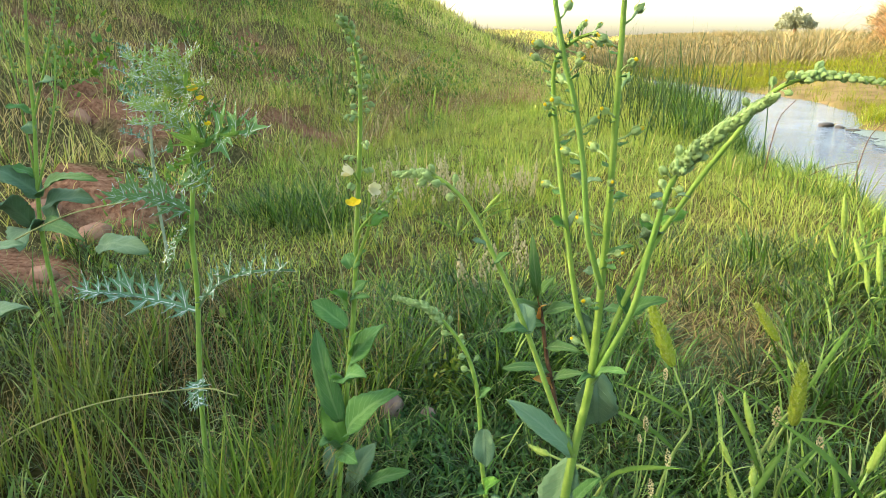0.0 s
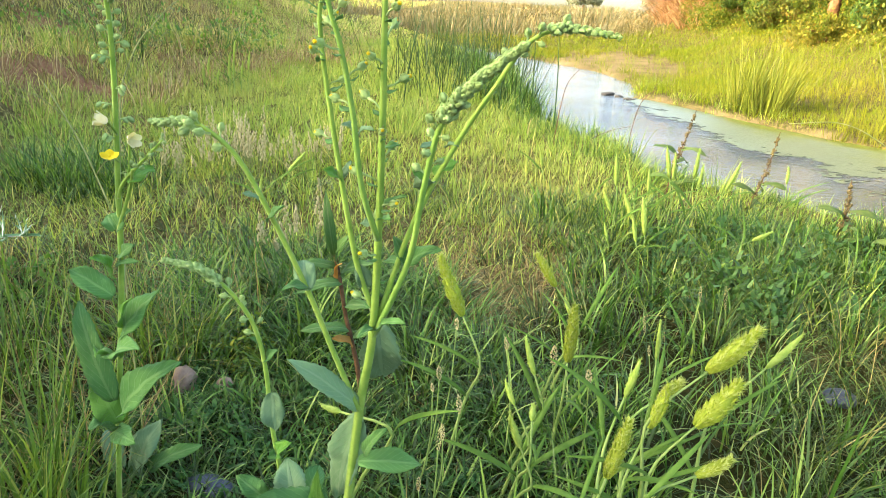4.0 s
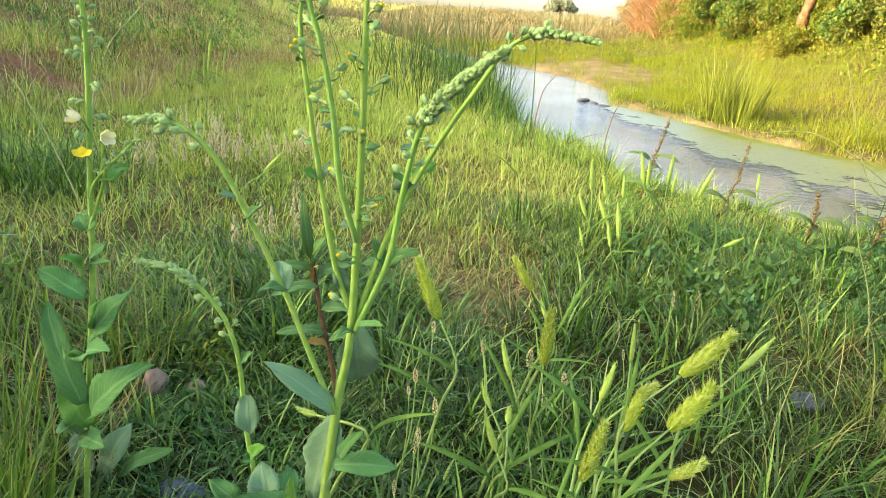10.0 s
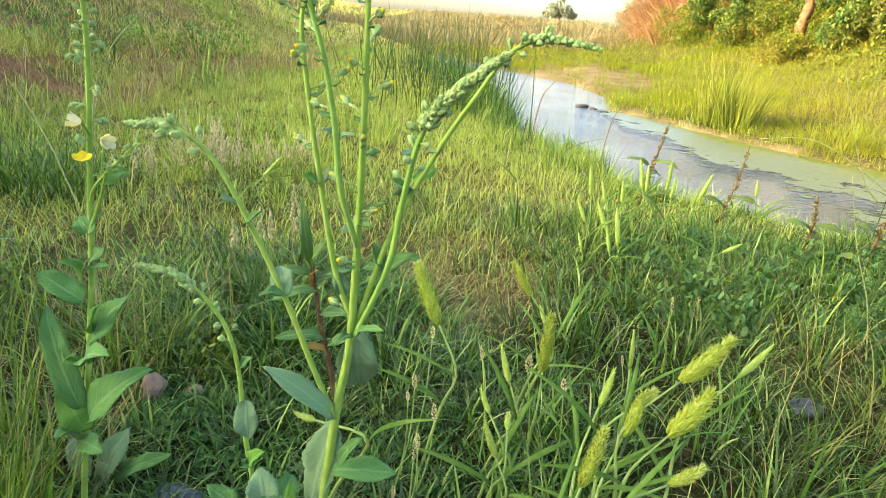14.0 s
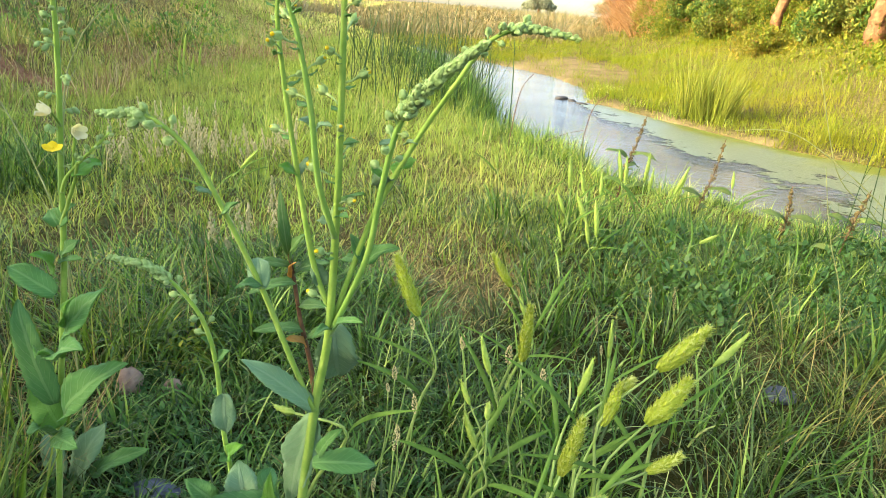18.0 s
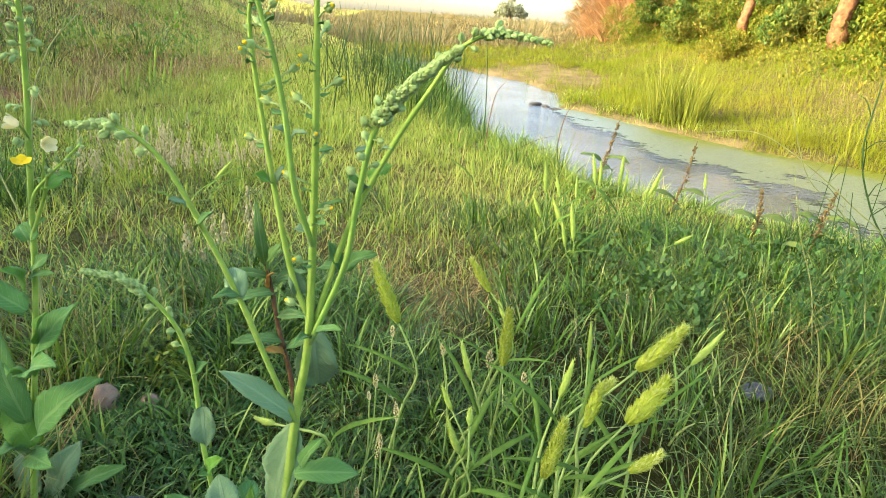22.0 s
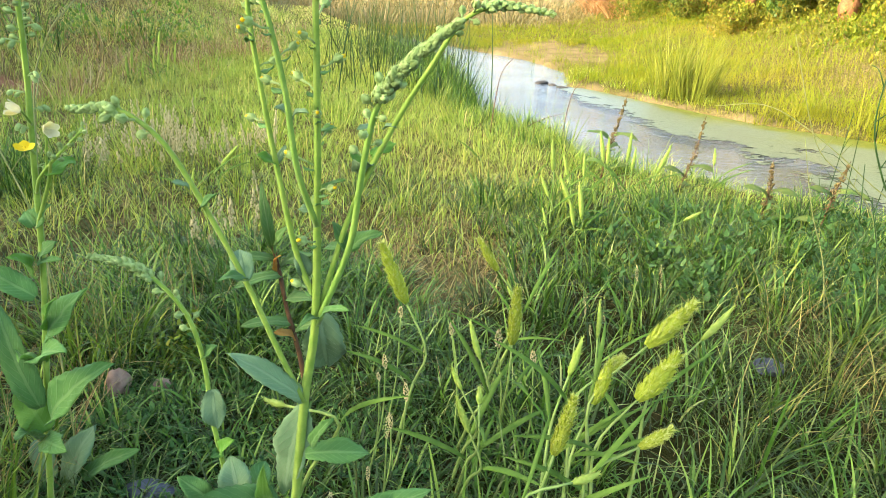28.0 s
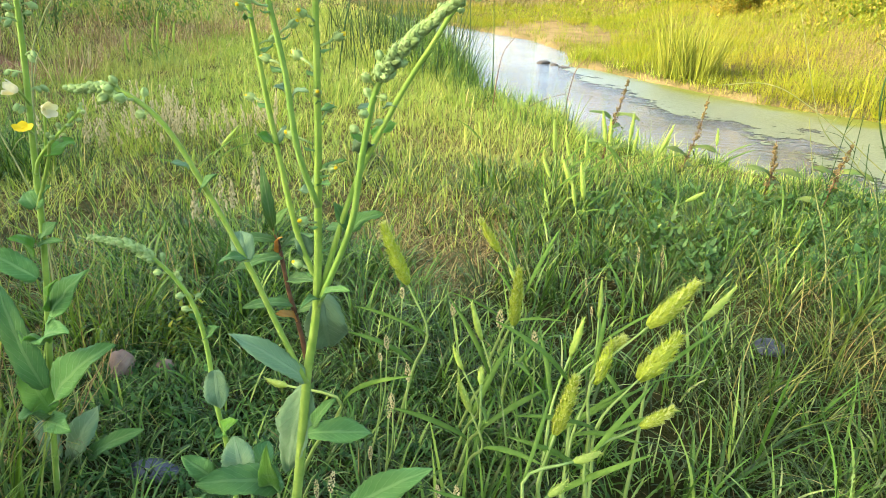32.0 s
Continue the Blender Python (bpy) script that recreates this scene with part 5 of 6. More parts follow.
left = plant_root("mullein", (-0.375, 0.545, 0.0), "upright mullein with one yellow flower and broad leaves", "wild plant", "mulleins")
_, l1 = stem(left, [(-0.375, 0.545, -0.02), (-0.357, 0.540, 0.123), (-0.331, 0.532, 0.292), (-0.318, 0.523, 0.393), (-0.307, 0.515, 0.477), (-0.301, 0.507, 0.537), (-0.303, 0.498, 0.570), (-0.307, 0.490, 0.581)], 0.0031, 0.0013, count=40)
_, l2 = stem(left, [(-0.317, 0.520, 0.380), (-0.306, 0.510, 0.396), (-0.285, 0.500, 0.416), (-0.262, 0.500, 0.439)], 0.0016, 0.0009)
_, l3 = stem(left, [(-0.322, 0.523, 0.350), (-0.300, 0.510, 0.392), (-0.290, 0.500, 0.412)], 0.0017, 0.0012)
leaves(left, LEFT_LEAVES, [LEAF, LEAF, LEAF, LEAF_BRIGHT, LEAF_BRIGHT, LEAF])
leaves(left, LEFT_BASE_LEAVES, [LEAF_BLUE, LEAF])
nodding(left, l1, 0.0018, 0.44, 0.64, 9, 0.85)
buds(left, l1, 0.001, 0.62, 1.0, 44, grow=(0.78, 0.50), reach=(80, 25), bracts=False)
buds(left, l2, 0.001, 0.6, 1.0, 14, grow=(0.6, 0.5), bracts=False)
blossom(left, (-0.306, 0.496, 0.422), (0.15, -0.35, 0.93))
blossom(left, (-0.307, 0.50, 0.450), (-0.7, -0.5, 0.3), True)
stem(left, [(-0.311, 0.518, 0.436), (-0.309, 0.508, 0.445), (-0.307, 0.50, 0.450)], 0.0011, 0.0009, count=6, sides=6)
stem(left, [(-0.300, 0.510, 0.402), (-0.294, 0.505, 0.425), (-0.290, 0.50, 0.437)], 0.0011, 0.0009, count=6, sides=6)
stem(left, [(-0.314, 0.521, 0.412), (-0.309, 0.508, 0.418), (-0.306, 0.496, 0.422)], 0.0011, 0.0009, count=6, sides=6)
blossom(left, (-0.290, 0.50, 0.437), (0.7, -0.5, 0.1), True)

far_left = plant_root("mullein", (-1.20, 0.86, 0.0), "branching mullein with a rosette of broad grey-green leaves", "wild plant", "mulleins")
_, f1 = stem(far_left, [(-1.20, 0.86, -0.02), (-1.198, 0.850, 0.192), (-1.178, 0.850, 0.329), (-1.158, 0.850, 0.435), (-1.146, 0.850, 0.544), (-1.128, 0.850, 0.629), (-1.113, 0.850, 0.70)], 0.0045, 0.002)
_, f2 = stem(far_left, [(-1.160, 0.850, 0.425), (-1.095, 0.850, 0.545), (-1.050, 0.850, 0.64)], 0.0022, 0.0014)
_, f3 = stem(far_left, [(-1.185, 0.850, 0.310), (-1.190, 0.850, 0.505), (-1.205, 0.850, 0.64)], 0.0022, 0.0014)
_, f4 = stem(far_left, [(-1.184, 0.850, 0.29), (-1.108, 0.850, 0.437), (-1.078, 0.850, 0.545)], 0.0022, 0.0014)
leaves(far_left, FAR_LEAVES, [LEAF_BLUE, LEAF, LEAF_BLUE])
leaves(far_left, FAR_BASE_LEAVES, LEAF_BLUE)
for ln in (f1, f2, f3, f4):
    buds(far_left, ln, 0.002, 0.5, 1.0, 14, grow=(0.95, 0.8))

edge = plant_root("mullein", (-0.80, 0.42, 0.0), "mullein rosette with broad grey-green leaves", "wild plant", "mulleins")
stem(edge, [(-0.80, 0.42, -0.02), (-0.785, 0.42, 0.18), (-0.745, 0.42, 0.33)], 0.005, 0.003, count=10)
leaves(edge, EDGE_LEAVES, LEAF_BLUE)

# ---- prickly poppy and grey thistle ----


def spiny_leaf(root, base, tip, width, lobes=6, material=None, white=1.0, sag=0.12):
    """A leaf cut to its midrib into crisped, three-pointed lobes that end in spines, with raised white veins."""
    base, tip = V(base), V(tip)
    ax = tip - base
    t = ax.normalized()
    face = Vector((random.uniform(-0.8, 0.8), -0.6, random.uniform(0.3, 1.0)))
    sag = sag * random.uniform(0.4, 1.8)
    side = t.cross(face).normalized()
    nrm = side.cross(t).normalized()
    mid = lambda v: base + ax * v + nrm * (sag * ax.length * 4 * v * (1 - v))
    verts, faces, uvs, vv, vf = [], [], [], [], []

    def spine(a, b, w):
        d = (b - a).normalized()
        q = d.cross(nrm)
        q = (q.normalized() if q.length > 1e-4 else side) * w
        o = len(vv)
        up = nrm * 0.0005
        vv.extend([a - q + up, a + q + up, b + up, a + up * 2.0])
        vf.extend([(o, o + 3, o + 2), (o + 3, o + 1, o + 2)])

    def lobe(foot, way, ln, half):
        """One lobe: a folded blade with a tooth on either edge."""
        across = way.cross(nrm)
        across = across.normalized() if across.length > 1e-3 else t
        curl = nrm * random.uniform(-0.25, 0.55) * ln
        pt = lambda u, x, lift: foot + way * ln * u + across * x * half + nrm * lift * ln + curl * u * u
        o = len(verts)
        rows = [(0.0, 0.60), (0.25, 0.55), (0.46, 1.7), (0.54, 0.50), (0.80, 0.25), (1.0, 0.0)]
        for u, x in rows:
            for sg in (-1, 0, 1):
                verts.append(pt(u + (0.10 if x > 1 and sg else 0.0), sg * x, 0.16 * abs(sg) * x))
                uvs.append((0.5 + 0.4 * sg, u))
        for j in range(len(rows) - 1):
            for i in range(2):
                p = o + 3 * j + i
                faces.append((p, p + 1, p + 4, p + 3))
        end = pt(1.0, 0, 0)
        spine(end - way * ln * 0.12, end + way * random.uniform(0.003, 0.005) + nrm * 0.001, 0.00035)
        for sg in (-1, 1):
            e = pt(0.56, sg * 1.7, 0.26)
            spine(e, e + (way * 0.6 + across * sg).normalized() * random.uniform(0.002, 0.0035), 0.0003)
        if white:
            spine(foot, pt(0.8, 0, 0.02), 0.00045 * white)
            for sg in (-1, 1):
                spine(pt(0.25, 0, 0.02), pt(0.55, sg * 1.0, 0.17), 0.00028 * white)

    for sgn in (-1, 1):
        for k in range(lobes):
            v = (k + 0.5 + 0.25 * (sgn > 0)) / (lobes + 0.3)
            ln = 0.50 * width * (0.55 + 0.65 * math.sin(math.pi * min(1, 0.2 + 0.75 * v))) * random.uniform(0.75, 1.25)
            way = (side * sgn * 0.85 + t * random.uniform(0.25, 0.7) + nrm * random.uniform(-0.35, 0.75)).normalized()
            lobe(mid(v), way, ln, 0.22 * ln)
    lobe(mid(0.90), t, 0.5 * width, 0.14 * width)
    o, n = len(verts), 10
    for j in range(n + 1):
        v = j / n
        for sg in (-1, 0, 1):
            verts.append(mid(v) + side * sg * width * 0.09 * (1 - 0.6 * v) + nrm * 0.05 * width * abs(sg))
            uvs.append((0.5 + 0.4 * sg, v))
    for j in range(n):
        for i in range(2):
            p = o + 3 * j + i
            faces.append((p, p + 1, p + 4, p + 3))
    for j in range(6):
        spine(mid(j / 6), mid((j + 1.4) / 6), width * 0.020 * (1 - j / 8) * max(white, 0.5))
    leaf = hang(part("leaf", mesh_of("leaf", verts, faces, True, uvs), material or SPINY, None), root)
    net = new("vein_net", mesh_of("vein_net", vv, vf))
    net.data.materials.append(SPINY_VEIN)
    net["label"] = "white raised veins and spines"
    net.parent = leaf
    return leaf


poppy = plant_root("prickly_poppy", (-0.525, 0.505, 0.0), "prickly thistle-like poppy with white-veined spiny leaves", "wild plant")
stem(poppy, [(-0.525, 0.505, -0.02), (-0.520, 0.502, 0.12), (-0.510, 0.498, 0.219), (-0.497, 0.494, 0.308), (-0.494, 0.492, 0.365), (-0.487, 0.490, 0.402), (-0.481, 0.490, 0.442), (-0.483, 0.490, 0.481), (-0.478, 0.490, 0.524), (-0.473, 0.490, 0.545)], 0.0030, 0.0018, count=32)
stem(poppy, [(-0.483, 0.490, 0.470), (-0.496, 0.488, 0.490), (-0.505, 0.486, 0.505)], 0.0018, 0.0012, count=8)
POPPY_LEAVES = [
    ((-0.480, 0.490, 0.446), (-0.393, 0.480, 0.483), 0.056), ((-0.480, 0.490, 0.446), (-0.436, 0.465, 0.432), 0.036), ((-0.480, 0.490, 0.450), (-0.443, 0.480, 0.500), 0.030),
    ((-0.487, 0.490, 0.398), (-0.570, 0.475, 0.405), 0.040), ((-0.490, 0.490, 0.385), (-0.498, 0.465, 0.352), 0.024),
    ((-0.503, 0.496, 0.285), (-0.642, 0.475, 0.294), 0.040), ((-0.496, 0.494, 0.290), (-0.368, 0.485, 0.352), 0.034), ((-0.510, 0.498, 0.200), (-0.490, 0.470, 0.185), 0.026),
    ((-0.483, 0.490, 0.488), (-0.538, 0.480, 0.503), 0.032), ((-0.484, 0.490, 0.480), (-0.528, 0.470, 0.486), 0.028),
    ((-0.478, 0.490, 0.520), (-0.537, 0.480, 0.548), 0.028), ((-0.478, 0.490, 0.515), (-0.524, 0.470, 0.532), 0.026), ((-0.476, 0.490, 0.532), (-0.494, 0.475, 0.556), 0.022), ((-0.474, 0.490, 0.535), (-0.448, 0.480, 0.555), 0.022),
    ((-0.477, 0.490, 0.510), (-0.438, 0.478, 0.525), 0.026), ((-0.477, 0.490, 0.520), (-0.506, 0.468, 0.527), 0.024), ((-0.473, 0.490, 0.540), (-0.472, 0.478, 0.562), 0.018), ((-0.478, 0.490, 0.505), (-0.452, 0.465, 0.500), 0.024), ((-0.479, 0.490, 0.512), (-0.488, 0.462, 0.505), 0.024)]
for b, t, w in POPPY_LEAVES:
    high = b[2] > 0.46
    spiny_leaf(poppy, b, t, w * (0.78 if high else 1.0), 9 if w > 0.03 else 7, SPINY_YOUNG if high else SPINY_BLUE if b[2] < 0.3 else SPINY, 0.4 if high else 1.5 if b[2] < 0.3 else 0.8)
for at, big in (((-0.459, 0.478, 0.521), 0.75), ((-0.450, 0.476, 0.513), 0.5), ((-0.444, 0.476, 0.490), 0.45)):
    blossom(poppy, at, (0.2, -0.5, 0.8), False, big)
    stem(poppy, [(-0.476, 0.490, at[2] - 0.012), ((at[0] - 0.476) / 2, 0.484, at[2] - 0.004), at], 0.0012, 0.0008, count=6, sides=6)

grey = plant_root("grey_thistle", (-1.25, 1.22, 0.02), "thin grey-green thistle with small spiny leaves", "wild plant")
_, g1 = stem(grey, [(-1.25, 1.22, -0.02), (-1.244, 1.2, 0.220), (-1.236, 1.2, 0.372), (-1.254, 1.2, 0.463), (-1.271, 1.2, 0.558)], 0.004, 0.002, STEM_GREY)
_, g2 = stem(grey, [(-1.238, 1.2, 0.35), (-1.21, 1.2, 0.43), (-1.20, 1.2, 0.50)], 0.003, 0.002, STEM_GREY, 10)
for k in range(16):
    q = g1[6 + int(k * 1.3)]
    a = k * 2.4
    spiny_leaf(grey, q, q + V((0.065 * math.cos(a), 0.04 * math.sin(a) - 0.02, 0.03)), 0.026, 4, SPINY_BLUE, 0.8)
for k in range(4):
    q = g2[3 + 2 * k]
    spiny_leaf(grey, q, q + V((0.05 * math.cos(k * 2.4), 0.03 * math.sin(k * 2.4), 0.03)), 0.024, 4, SPINY_BLUE, 0.8)

# ---- beard grass ----
NEAR_HEADS = [
    ((0.228, 0.570, 0.242), (0.270, 0.580, 0.288), 0.0263),
    ((0.221, 0.550, 0.193), (0.256, 0.560, 0.240), 0.0301),
    ((0.295, 0.600, 0.236), (0.326, 0.610, 0.273), 0.0154),
    ((0.163, 0.600, 0.186), (0.174, 0.610, 0.226), 0.0163),
    ((0.181, 0.560, 0.179), (0.195, 0.570, 0.223), 0.0206),
    ((0.131, 0.490, 0.169), (0.144, 0.500, 0.224), 0.0210),
    ((0.212, 0.500, 0.174), (0.243, 0.510, 0.189), 0.0172),
    ((-0.015, 0.690, 0.217), (-0.046, 0.700, 0.285), 0.0253),
    ((0.101, 0.800, 0.219), (0.073, 0.810, 0.259), 0.0167),
    ((0.115, 0.700, 0.165), (0.116, 0.710, 0.235), 0.0239),
    ((0.076, 0.680, 0.154), (0.061, 0.690, 0.198), 0.0151),
    ((0.052, 0.620, 0.149), (0.040, 0.630, 0.172), 0.0129),
    ((0.060, 0.570, 0.130), (0.045, 0.580, 0.165), 0.0161),
    ((0.071, 0.600, 0.145), (0.071, 0.610, 0.159), 0.0139),
    ((0.248, 0.800, 0.127), (0.246, 0.810, 0.182), 0.0130),
    ((0.132, 0.850, 0.158), (0.123, 0.860, 0.181), 0.0115),
    ((-0.114, 0.500, 0.200), (-0.135, 0.510, 0.199), 0.0130),
    ((0.211, 0.620, 0.184), (0.227, 0.630, 0.194), 0.0196),
    ((0.146, 0.470, 0.155), (0.172, 0.480, 0.159), 0.0152),
    ((0.123, 0.450, 0.133), (0.140, 0.460, 0.142), 0.0140),
]
MID_HEADS = [
    ((0.313, 1.600, 0.169), (0.303, 1.610, 0.246), 0.0247),
    ((0.300, 1.550, 0.115), (0.277, 1.560, 0.164), 0.0185),
    ((0.356, 1.550, 0.098), (0.326, 1.560, 0.162), 0.0258),
    ((0.377, 1.500, 0.079), (0.361, 1.510, 0.167), 0.0253),
    ((0.429, 1.600, 0.090), (0.419, 1.610, 0.142), 0.0194),
    ((0.450, 1.650, 0.188), (0.433, 1.660, 0.264), 0.0228),
    ((0.474, 1.700, 0.172), (0.470, 1.710, 0.241), 0.0204),
    ((0.525, 1.700, 0.181), (0.528, 1.710, 0.257), 0.0221),
    ((0.525, 1.650, 0.171), (0.530, 1.660, 0.228), 0.0185),
    ((0.628, 1.750, 0.144), (0.656, 1.760, 0.222), 0.0248),
    ((0.802, 1.800, 0.165), (0.800, 1.810, 0.211), 0.0174),
    ((0.391, 1.600, 0.160), (0.388, 1.610, 0.215), 0.0176),
    ((0.362, 1.650, 0.146), (0.346, 1.660, 0.199), 0.0181),
    ((0.295, 1.500, 0.052), (0.281, 1.510, 0.098), 0.0140),
    ((0.360, 1.500, 0.060), (0.345, 1.510, 0.119), 0.0197),
    ((0.624, 1.500, 0.089), (0.668, 1.510, 0.112), 0.0205),
    ((0.172, 2.200, 0.068), (0.163, 2.210, 0.114), 0.0177),
    ((0.523, 1.400, 0.048), (0.554, 1.410, 0.065), 0.0178),
    ((-0.561, 1.740, 0.096), (-0.515, 1.750, 0.152), 0.0229),
    ((-0.630, 1.700, 0.036), (-0.625, 1.710, 0.090), 0.0164),
    ((-1.633, 3.600, 0.057), (-1.639, 3.610, 0.171), 0.0311),
    ((-1.486, 3.600, 0.101), (-1.493, 3.610, 0.205), 0.0306),
    ((-1.507, 3.700, 0.106), (-1.504, 3.710, 0.213), 0.0314),
    ((0.277, 1.900, 0.035), (0.261, 1.910, 0.092), 0.0138),
]
CREAM_HEADS = [
    ((-0.035, 0.660, 0.147), (-0.037, 0.670, 0.158), 0.0121),
    ((-0.008, 0.620, 0.131), (-0.010, 0.630, 0.147), 0.0117),
    ((0.098, 0.700, 0.160), (0.099, 0.710, 0.178), 0.0168),
    ((0.136, 0.660, 0.161), (0.136, 0.670, 0.174), 0.0135),
    ((-0.022, 0.580, 0.123), (-0.024, 0.590, 0.135), 0.0100),
    ((0.042, 0.720, 0.163), (0.042, 0.730, 0.176), 0.0128),
    ((-0.039, 0.620, 0.155), (-0.041, 0.630, 0.159), 0.0077),
    ((-0.021, 0.700, 0.193), (-0.022, 0.710, 0.203), 0.0096),
    ((0.395, 1.100, 0.091), (0.394, 1.110, 0.117), 0.0098),
    ((0.442, 1.100, 0.080), (0.438, 1.110, 0.122), 0.0100),
    ((0.282, 1.000, 0.066), (0.279, 1.010, 0.093), 0.0080),
    ((0.267, 0.900, 0.078), (0.267, 0.910, 0.090), 0.0082),
    ((-0.068, 0.450, 0.127), (-0.067, 0.460, 0.140), 0.0107),
    ((-0.080, 0.450, 0.120), (-0.082, 0.460, 0.130), 0.0086),
    ((-0.022, 0.500, 0.170), (-0.022, 0.510, 0.188), 0.0086),
    ((-0.038, 0.500, 0.122), (-0.039, 0.510, 0.129), 0.0079),
    ((0.027, 0.460, 0.114), (0.026, 0.470, 0.121), 0.0098),
    ((0.044, 0.460, 0.115), (0.043, 0.470, 0.122), 0.0098),
]


def beard_head(base, tip, width, young=False):
    """A soft spike: overlapping lobes of spikelets on a spindle with short silky bristles; a young one is still a smooth spindle."""
    base, tip = V(base), V(tip)
    ax = tip - base
    t = ax.normalized()
    s = t.cross(Vector((0.1, 1, 0.2))).normalized()
    q = s.cross(t)
    bow = q * (-0.04 * ax.length)
    mid = lambda v: base + ax * v + bow * (4 * v * (1 - v))
    fat = 0.26 if young else 0.36
    prof = lambda v: width * fat * (math.sin(math.pi * (0.06 + 0.90 * v ** 0.85)) ** 0.7) * (1 - 0.25 * v)
    core = tube_data([mid(k / 11) for k in range(12)], [prof(k / 11) * (1.0 if young else 0.82) for k in range(12)], 10, 0.10 if young else 0.0)
    items, av, af = [core], [], []
    n = 44 if young else max(90, int(170 * ax.length / (2.6 * width)))
    for k in range(n):
        u = min(0.985, max(0.02, (k + 0.5 + random.uniform(-2.2, 2.2)) / n))
        a = k * 2.39996 + random.uniform(-0.7, 0.7)
        d = s * math.cos(a) + q * math.sin(a)
        r = prof(u) * random.uniform(0.85, 1.15)
        w = (t * 0.9 + d * (0.15 if young else 0.34)).normalized()
        p = mid(u) + d * r * (0.80 if young else 0.70)
        ln = width * (0.20 if young else 0.16) * (1.1 - 0.5 * u) * random.uniform(0.8, 1.2)
        v, f = blob_data((0, 0, 0), ln, 5, 6, (0.20 if young else 0.42, 0.14 if young else 0.34, 0.95), 0.12)
        turn = w.to_track_quat("Z", "Y")
        items.append(([p + w * ln * 0.4 + turn @ x for x in v], f))
        side = w.cross(d).normalized()
        for j in range(3 if young else 5):
            e = p + w * ln * random.uniform(0.4, 1.1) + side * ln * random.uniform(-0.35, 0.35) + d * ln * 0.25
            g = (w + d * random.uniform(0, 0.5) + side * random.uniform(-0.35, 0.35)).normalized()
            sp = side * ln * 0.09
            items.append(([e - sp, e + sp, e + g * ln * 0.55, e + d * ln * 0.12], [(0, 3, 2), (3, 1, 2)]))
        for j in range(5 if young else 16):
            g = (w * 0.9 + d * random.uniform(0.1, 0.7) + side * random.uniform(-0.5, 0.5)).normalized()
            e = p + w * ln * random.uniform(0.2, 1.0)
            sd = g.cross(d).normalized() * 0.00018
            o = len(av)
            av += [e - sd, e + sd, e + g * width * random.uniform(0.12, 0.34)]
            af.append((o, o + 1, o + 2))
    vv, ff = join_data(items)
    return mesh_of("seed_head", vv, ff), mesh_of("bristles", av, af, False)


def beard_grass(base, tip, width, foot, label, leaf_len=0.12, young=False):
    foot = V((foot[0], foot[1], float(height(foot[0], foot[1]))))
    base, tip = V(base), V(tip)
    root = plant_root("beard_grass", foot, label, "grass", "beard grass heads")
    way = (tip - base).normalized()
    knee = base - way * 0.30 * (base - foot).length
    me, line = tube("culm", [foot - V((0, 0, 0.01)), foot.lerp(knee, 0.55) + V((0, 0, 0.012)), knee, base], 0.0024, 0.0011, 12, 6)
    hang(part("culm", me, CULM, None), root)
    head, awns = beard_head(base, tip, width, young)
    h = hang(part("seed_head", head, FOX_YOUNG if young else FOX, None), root)
    aw = new("bristles", awns)
    aw.data.materials.append(FOX_AWN)
    aw.parent = h
    if leaf_len:
        for k, f in enumerate((4, 7)):
            p = line[f]
            a = random.uniform(0, 6.28)
            e = p + V((math.cos(a) * leaf_len * 0.8, math.sin(a) * leaf_len * 0.6, leaf_len * random.uniform(0.2, 0.7)))
            me = leaf_mesh(p, e, random.uniform(0.004, 0.007), sag=0.12, fold=0.3, wave=0.02, teeth=0.0, nu=2, nv=8, thick=0.0003)
            hang(part("blade", me, BLADE, None), root)
    return root


for b, t, w in NEAR_HEADS:
    ft = (b[0] * 0.72 + 0.02, b[1] - 0.05) if b[0] > 0.14 and b[1] < 0.65 else (b[0] + random.uniform(-0.02, 0.02), b[1] + random.uniform(0.0, 0.03))
    beard_grass(b, t, w, ft, "slender unopened beard grass head on a thin stalk" if w < 0.0165 else "yellow-green bristly beard grass head on a thin stalk", 0.12, w < 0.0165)
for b, t, w in MID_HEADS:
    beard_grass(b, t, w, (b[0] + random.uniform(-0.03, 0.03), b[1] + 0.03), "pale green beard grass head near the stream", 0.14, True)


def cream_herb(base, tip, width, foot):
    foot = V((foot[0], foot[1], float(height(foot[0], foot[1]))))
    base, tip = V(base), V(tip)
    root = plant_root("plantain", foot, "thin stalk with a small cream-coloured flower head", "wild plant", "cream flower heads")
    me, _ = tube("stalk", [foot - V((0, 0, 0.01)), foot.lerp(base, 0.5) + V((0.006, 0, 0)), base], 0.0012, 0.0008, 10, 6)
    hang(part("stalk", me, CULM, None), root)
    items = []
    n = 44
    for k in range(n):
        u = k / n
        a = k * 2.4
        r = width * 0.36 * math.sin(math.pi * (0.15 + 0.75 * u))
        items.append(blob_data(base.lerp(tip, u) + V((r * math.cos(a), r * math.sin(a), random.uniform(-1, 1) * width * 0.1)), width * random.uniform(0.06, 0.12), 4, 5, (1, 1, 1.4), 0.3))
    v, f = join_data(items)
    hang(part("flower_head", mesh_of("flower_head", v, f), CREAM, None), root)


for b, t, w in CREAM_HEADS:
    cream_herb(b, t, w * 0.68, (b[0] + random.uniform(-0.02, 0.02), b[1] + random.uniform(0.0, 0.03)))

# ---- dock, knotweed, tall stalks ----


